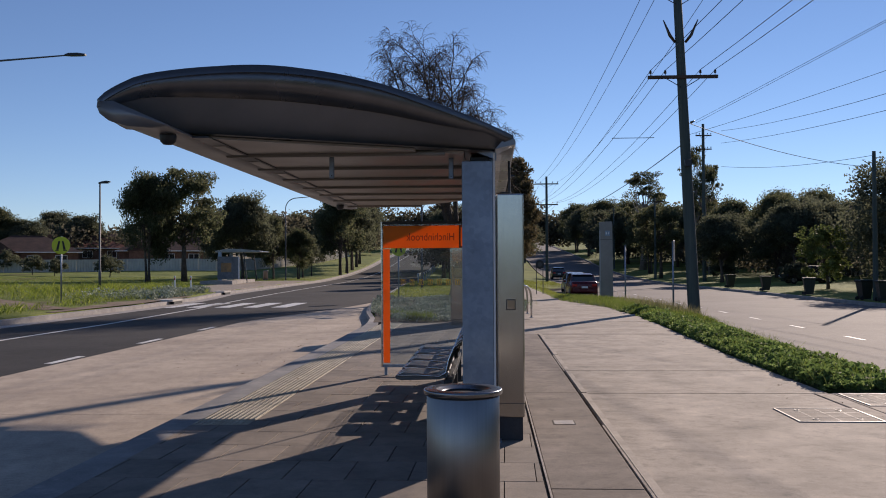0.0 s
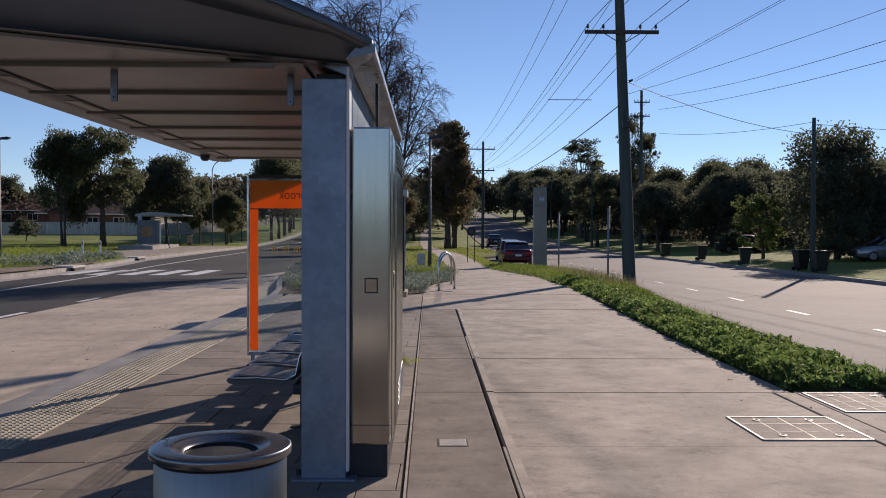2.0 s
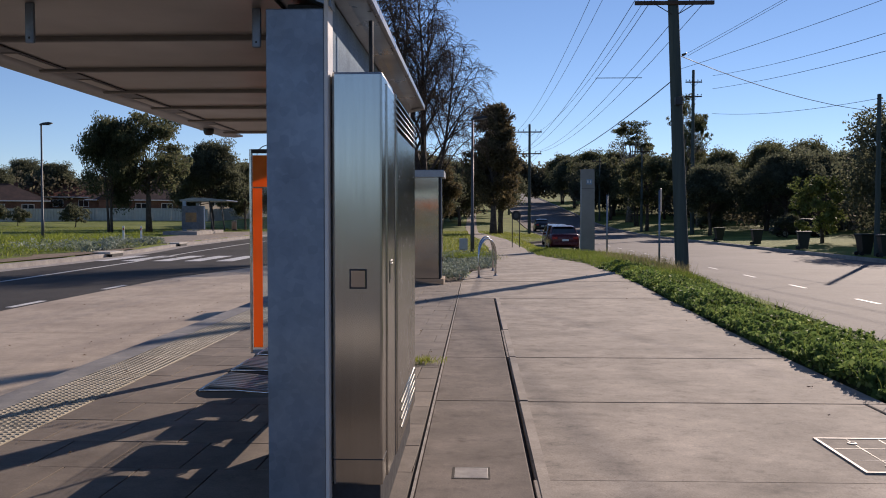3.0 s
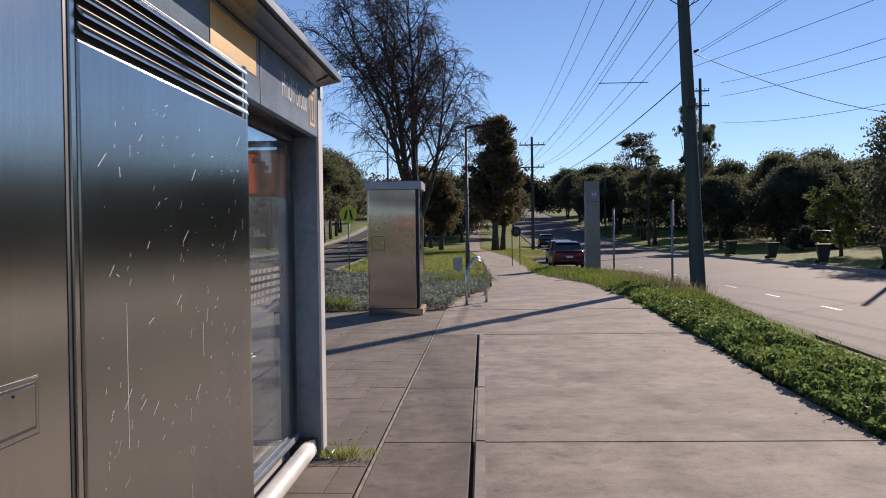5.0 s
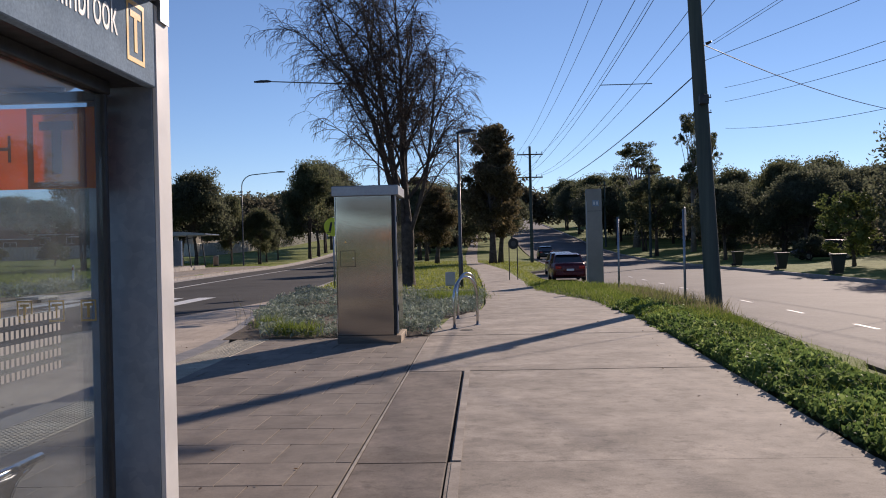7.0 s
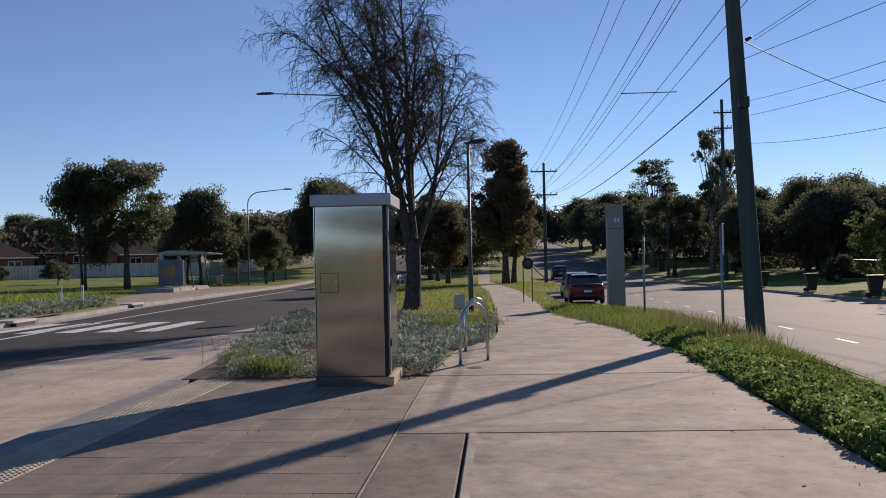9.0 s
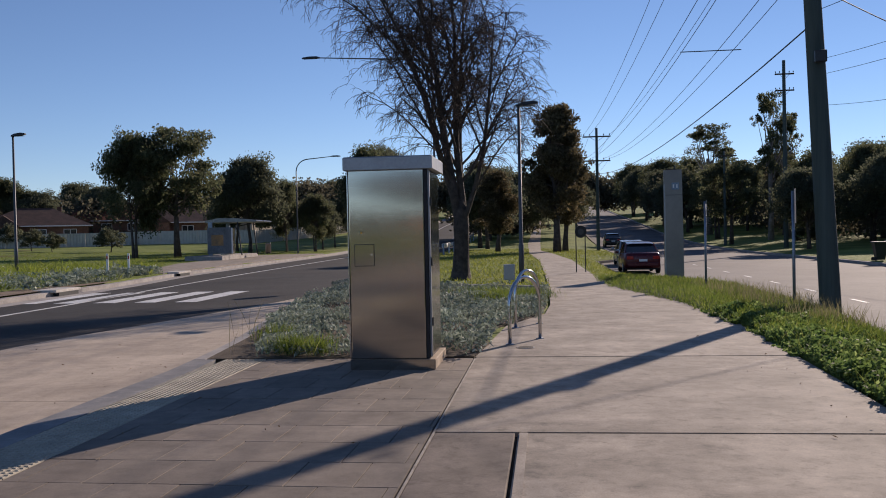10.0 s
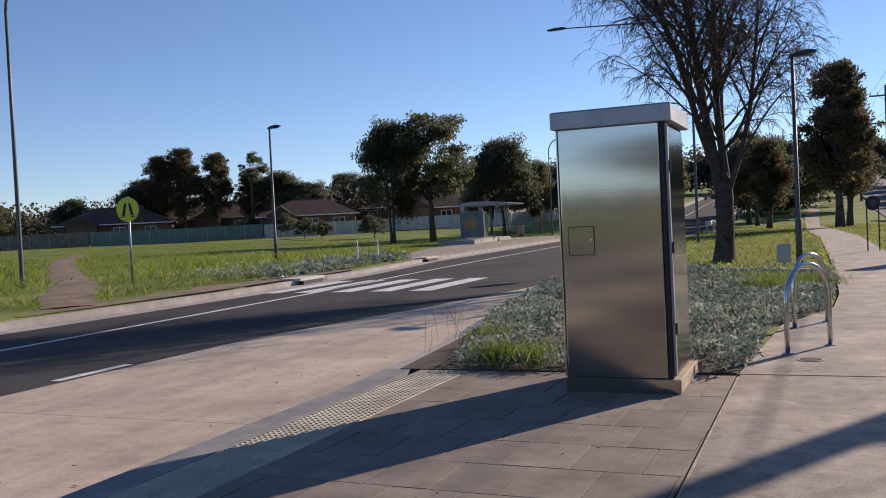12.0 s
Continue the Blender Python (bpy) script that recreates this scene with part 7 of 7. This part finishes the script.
RB, RR = "brown brick house with a brown tiled hip roof", "brick house with a red tiled hip roof"
for x, y, r, w, m, t2, lab in ((-92.9, 121.3, 35, 15, "brick", "tile_brown", RB), (-84.5, 138.1, 33, 14, "brick", "tile_brown", RB), (-116.7, 107.3, 36, 14, "brick", "tile_red", RR), (-70.5, 156.3, 30, 14, "brick", "tile_red", RR), (-66.3, 130.4, 28, 13, "brick", "tile_brown", RB), (-50.9, 142.3, 24, 13, "brick", "tile_brown", RB), (-49.5, 163.3, 75, 13, "brick_cream", "tile_red", "cream house with a red tiled hip roof"), (-48.1, 188.5, 80, 13, "brick", "tile_red", RR), (-137.7, 90.5, 40, 14, "brick", "tile_brown", RB), (-70.5, 177.3, 25, 13, "brick_cream", "tile_brown", "cream house with a brown tiled hip roof"), (-157.3, 65.3, 50, 14, "brick", "tile_brown", RB), (-97.1, 156.3, 32, 14, "brick_cream", "tile_red", "cream house with a red tiled hip roof")):
    house(x, y, r, w, 8.5, M[m], M[t2], lab, 2.5, 4.9)
for x, y, r, w, m, t2, lab in ((41, 58, -82, 14, "brick_cream", "tile_brown", "cream house behind dark garden trees"), (42, 82, -86, 14, "brick", "tile_red", RR), (43, 108, -88, 14, "brick_cream", "tile_brown", "cream house behind dark garden trees"), (41, 36, -84, 14, "brick", "tile_brown", RB), (42, 14, -90, 14, "brick", "tile_red", RR), (43, 135, -90, 14, "brick_cream", "tile_red", "cream house with a red tiled hip roof")):
    house(x, y, r, w, 8.5, M[m], M[t2], lab, 2.5, 4.7)


def fence(name, a, b, h, material, label, pitch=2.4):
    a, b = Vector((*a, 0)), Vector((*b, 0))
    n = max(1, round((b - a).length / pitch))
    f = tagged(new(name), label, "fence", "fences", "structure")
    d = (b - a).normalized()
    s = Vector((-d.y, d.x, 0))
    for k in range(n):
        p, q = a.lerp(b, k / n), a.lerp(b, (k + 1) / n)
        zp, zq = land(p.x, p.y), land(q.x, q.y)
        m = 24
        top, bot = [], []
        for i in range(m + 1):
            c = p.lerp(q, 0.02 + 0.96 * i / m) + s * (0.02 if (i // 2) % 2 else -0.02)
            z = zp + (zq - zp) * i / m
            bot.append((c.x, c.y, z - 0.1))
            top.append((c.x, c.y, z + h))
        back = [(x - s.x * 0.012, y - s.y * 0.012, z) for x, y, z in bot], [(x - s.x * 0.012, y - s.y * 0.012, z) for x, y, z in top]
        bm = ring_loft([bot, top], None, False, False)
        ring_loft([back[0][::-1], back[1][::-1]], bm, False, False)
        part("panel", bm, material, f)
        part("post", tube([(p.x, p.y, zp - 0.1), (p.x, p.y, zp + h + 0.04)], 0.05, 6), material, f)
        part("rail", tube([(p.x, p.y, zp + h), (q.x, q.y, zq + h)], 0.035, 5), material, f)


fence("green_fence", (-84.6, 107.3), (-66.4, 118.8), 1.8, M["fence_green"], "green corrugated sheet fence behind the grass field")
fence("cream_fence", (-66.2, 118.9), (-52.0, 131.0), 1.7, M["fence_cream"], "cream corrugated sheet fence behind trees")
fence("cream_fence", (-52.0, 131.0), (-37.0, 133.0), 1.7, M["fence_cream"], "cream corrugated sheet fence behind trees")
fence("cream_fence", (-37.0, 133.0), (-30.0, 162.0), 1.7, M["fence_cream"], "cream corrugated sheet fence behind trees")
fence("cream_fence", (-30.0, 162.0), (-29.0, 190.0), 1.7, M["fence_cream"], "cream corrugated sheet fence behind trees")
fence("paling_fence", (-147.5, 67.5), (-84.8, 107.2), 1.8, M["fence_timber"], "grey weathered paling fence behind the grass field")
fence("paling_fence", (29.5, 46.5), (29.7, 55.0), 1.6, M["fence_timber"], "dark paling fence across the street")


# ---- shelter on the opposite platform ----
M["pale_panel"] = mottled("scuffed pale panel", (0.08, 0.09, 0.10), (0.17, 0.185, 0.20), 2.5, 8, 0.5)
M["faded_orange"] = mottled("faded orange paint", (0.20, 0.14, 0.08), (0.42, 0.22, 0.08), 3, 8, 0.6)


def far_shelter(x, y, rz):
    z = 0.33
    s = thing("bus_shelter", "distant bus shelter with a flat wing roof and glazed end", "bus shelter", (x, y, z), rz)
    part("platform_slab", box(-2.2, 0.5, -5.5, 5.5, -0.6, 0.02), M["kerb"], s)
    rings = [[(xx, yy, zz) for xx, zz in ((-1.6, 2.62), (-0.6, 2.80), (0.6, 2.78), (2.2, 2.62), (2.3, 2.55), (2.2, 2.50), (-1.6, 2.48))] for yy in (-2.3, 2.9)]
    bm = ring_loft(rings)
    bmesh.ops.recalc_face_normals(bm, faces=bm.faces[:])
    part("roof", bm, M["roof_metal"], s)
    for yy in (-2.6, 2.4):
        part("post", box(-1.3, -1.0, yy, yy + 0.14, 0, 2.5), M["galv"], s)
        part("front_post", tube([(1.2, yy, 0.0), (0.9, yy, 2.5)], 0.05, 8), M["dark_metal"], s)
    part("locker", box(-1.0, -0.4, -0.4, 1.7, 0.0, 2.1, 0.02), M["steel"], s)
    g = part("end_panel", box(-1.3, 0.6, -2.85, -2.83, 0.15, 2.1), M["pale_panel"], s, "scuffed pale blue-grey panel")
    part("graffiti_patch", box(-1.0, -0.1, -2.86, -2.851, 0.75, 1.55), M["faded_orange"], g, "faded orange painted patch")
    part("white_edge", box(0.5, 0.6, -2.86, -2.851, 0.17, 2.05), M["trim_white"], g)
    part("bench", box(-0.6, 0.0, -2.0, -0.6, 0.4, 0.47, 0.02), M["chrome"], s)
    b = thing("litter_bin", "round steel litter bin beside the distant shelter", "litter bin", (x + 1.6, y + 3.4, z))
    part("body", lathe([(0.22, 0.0), (0.23, 0.8), (0.24, 0.84), (0.18, 0.86)], 20), M["steel_bin"], b, "", True)
    part("base_ring", lathe([(0.24, 0.0), (0.24, 0.05)], 20), M["dark_metal"], b)


far_shelter(-22.5, 84.0, 5)

build_pavers()
build_tactile()
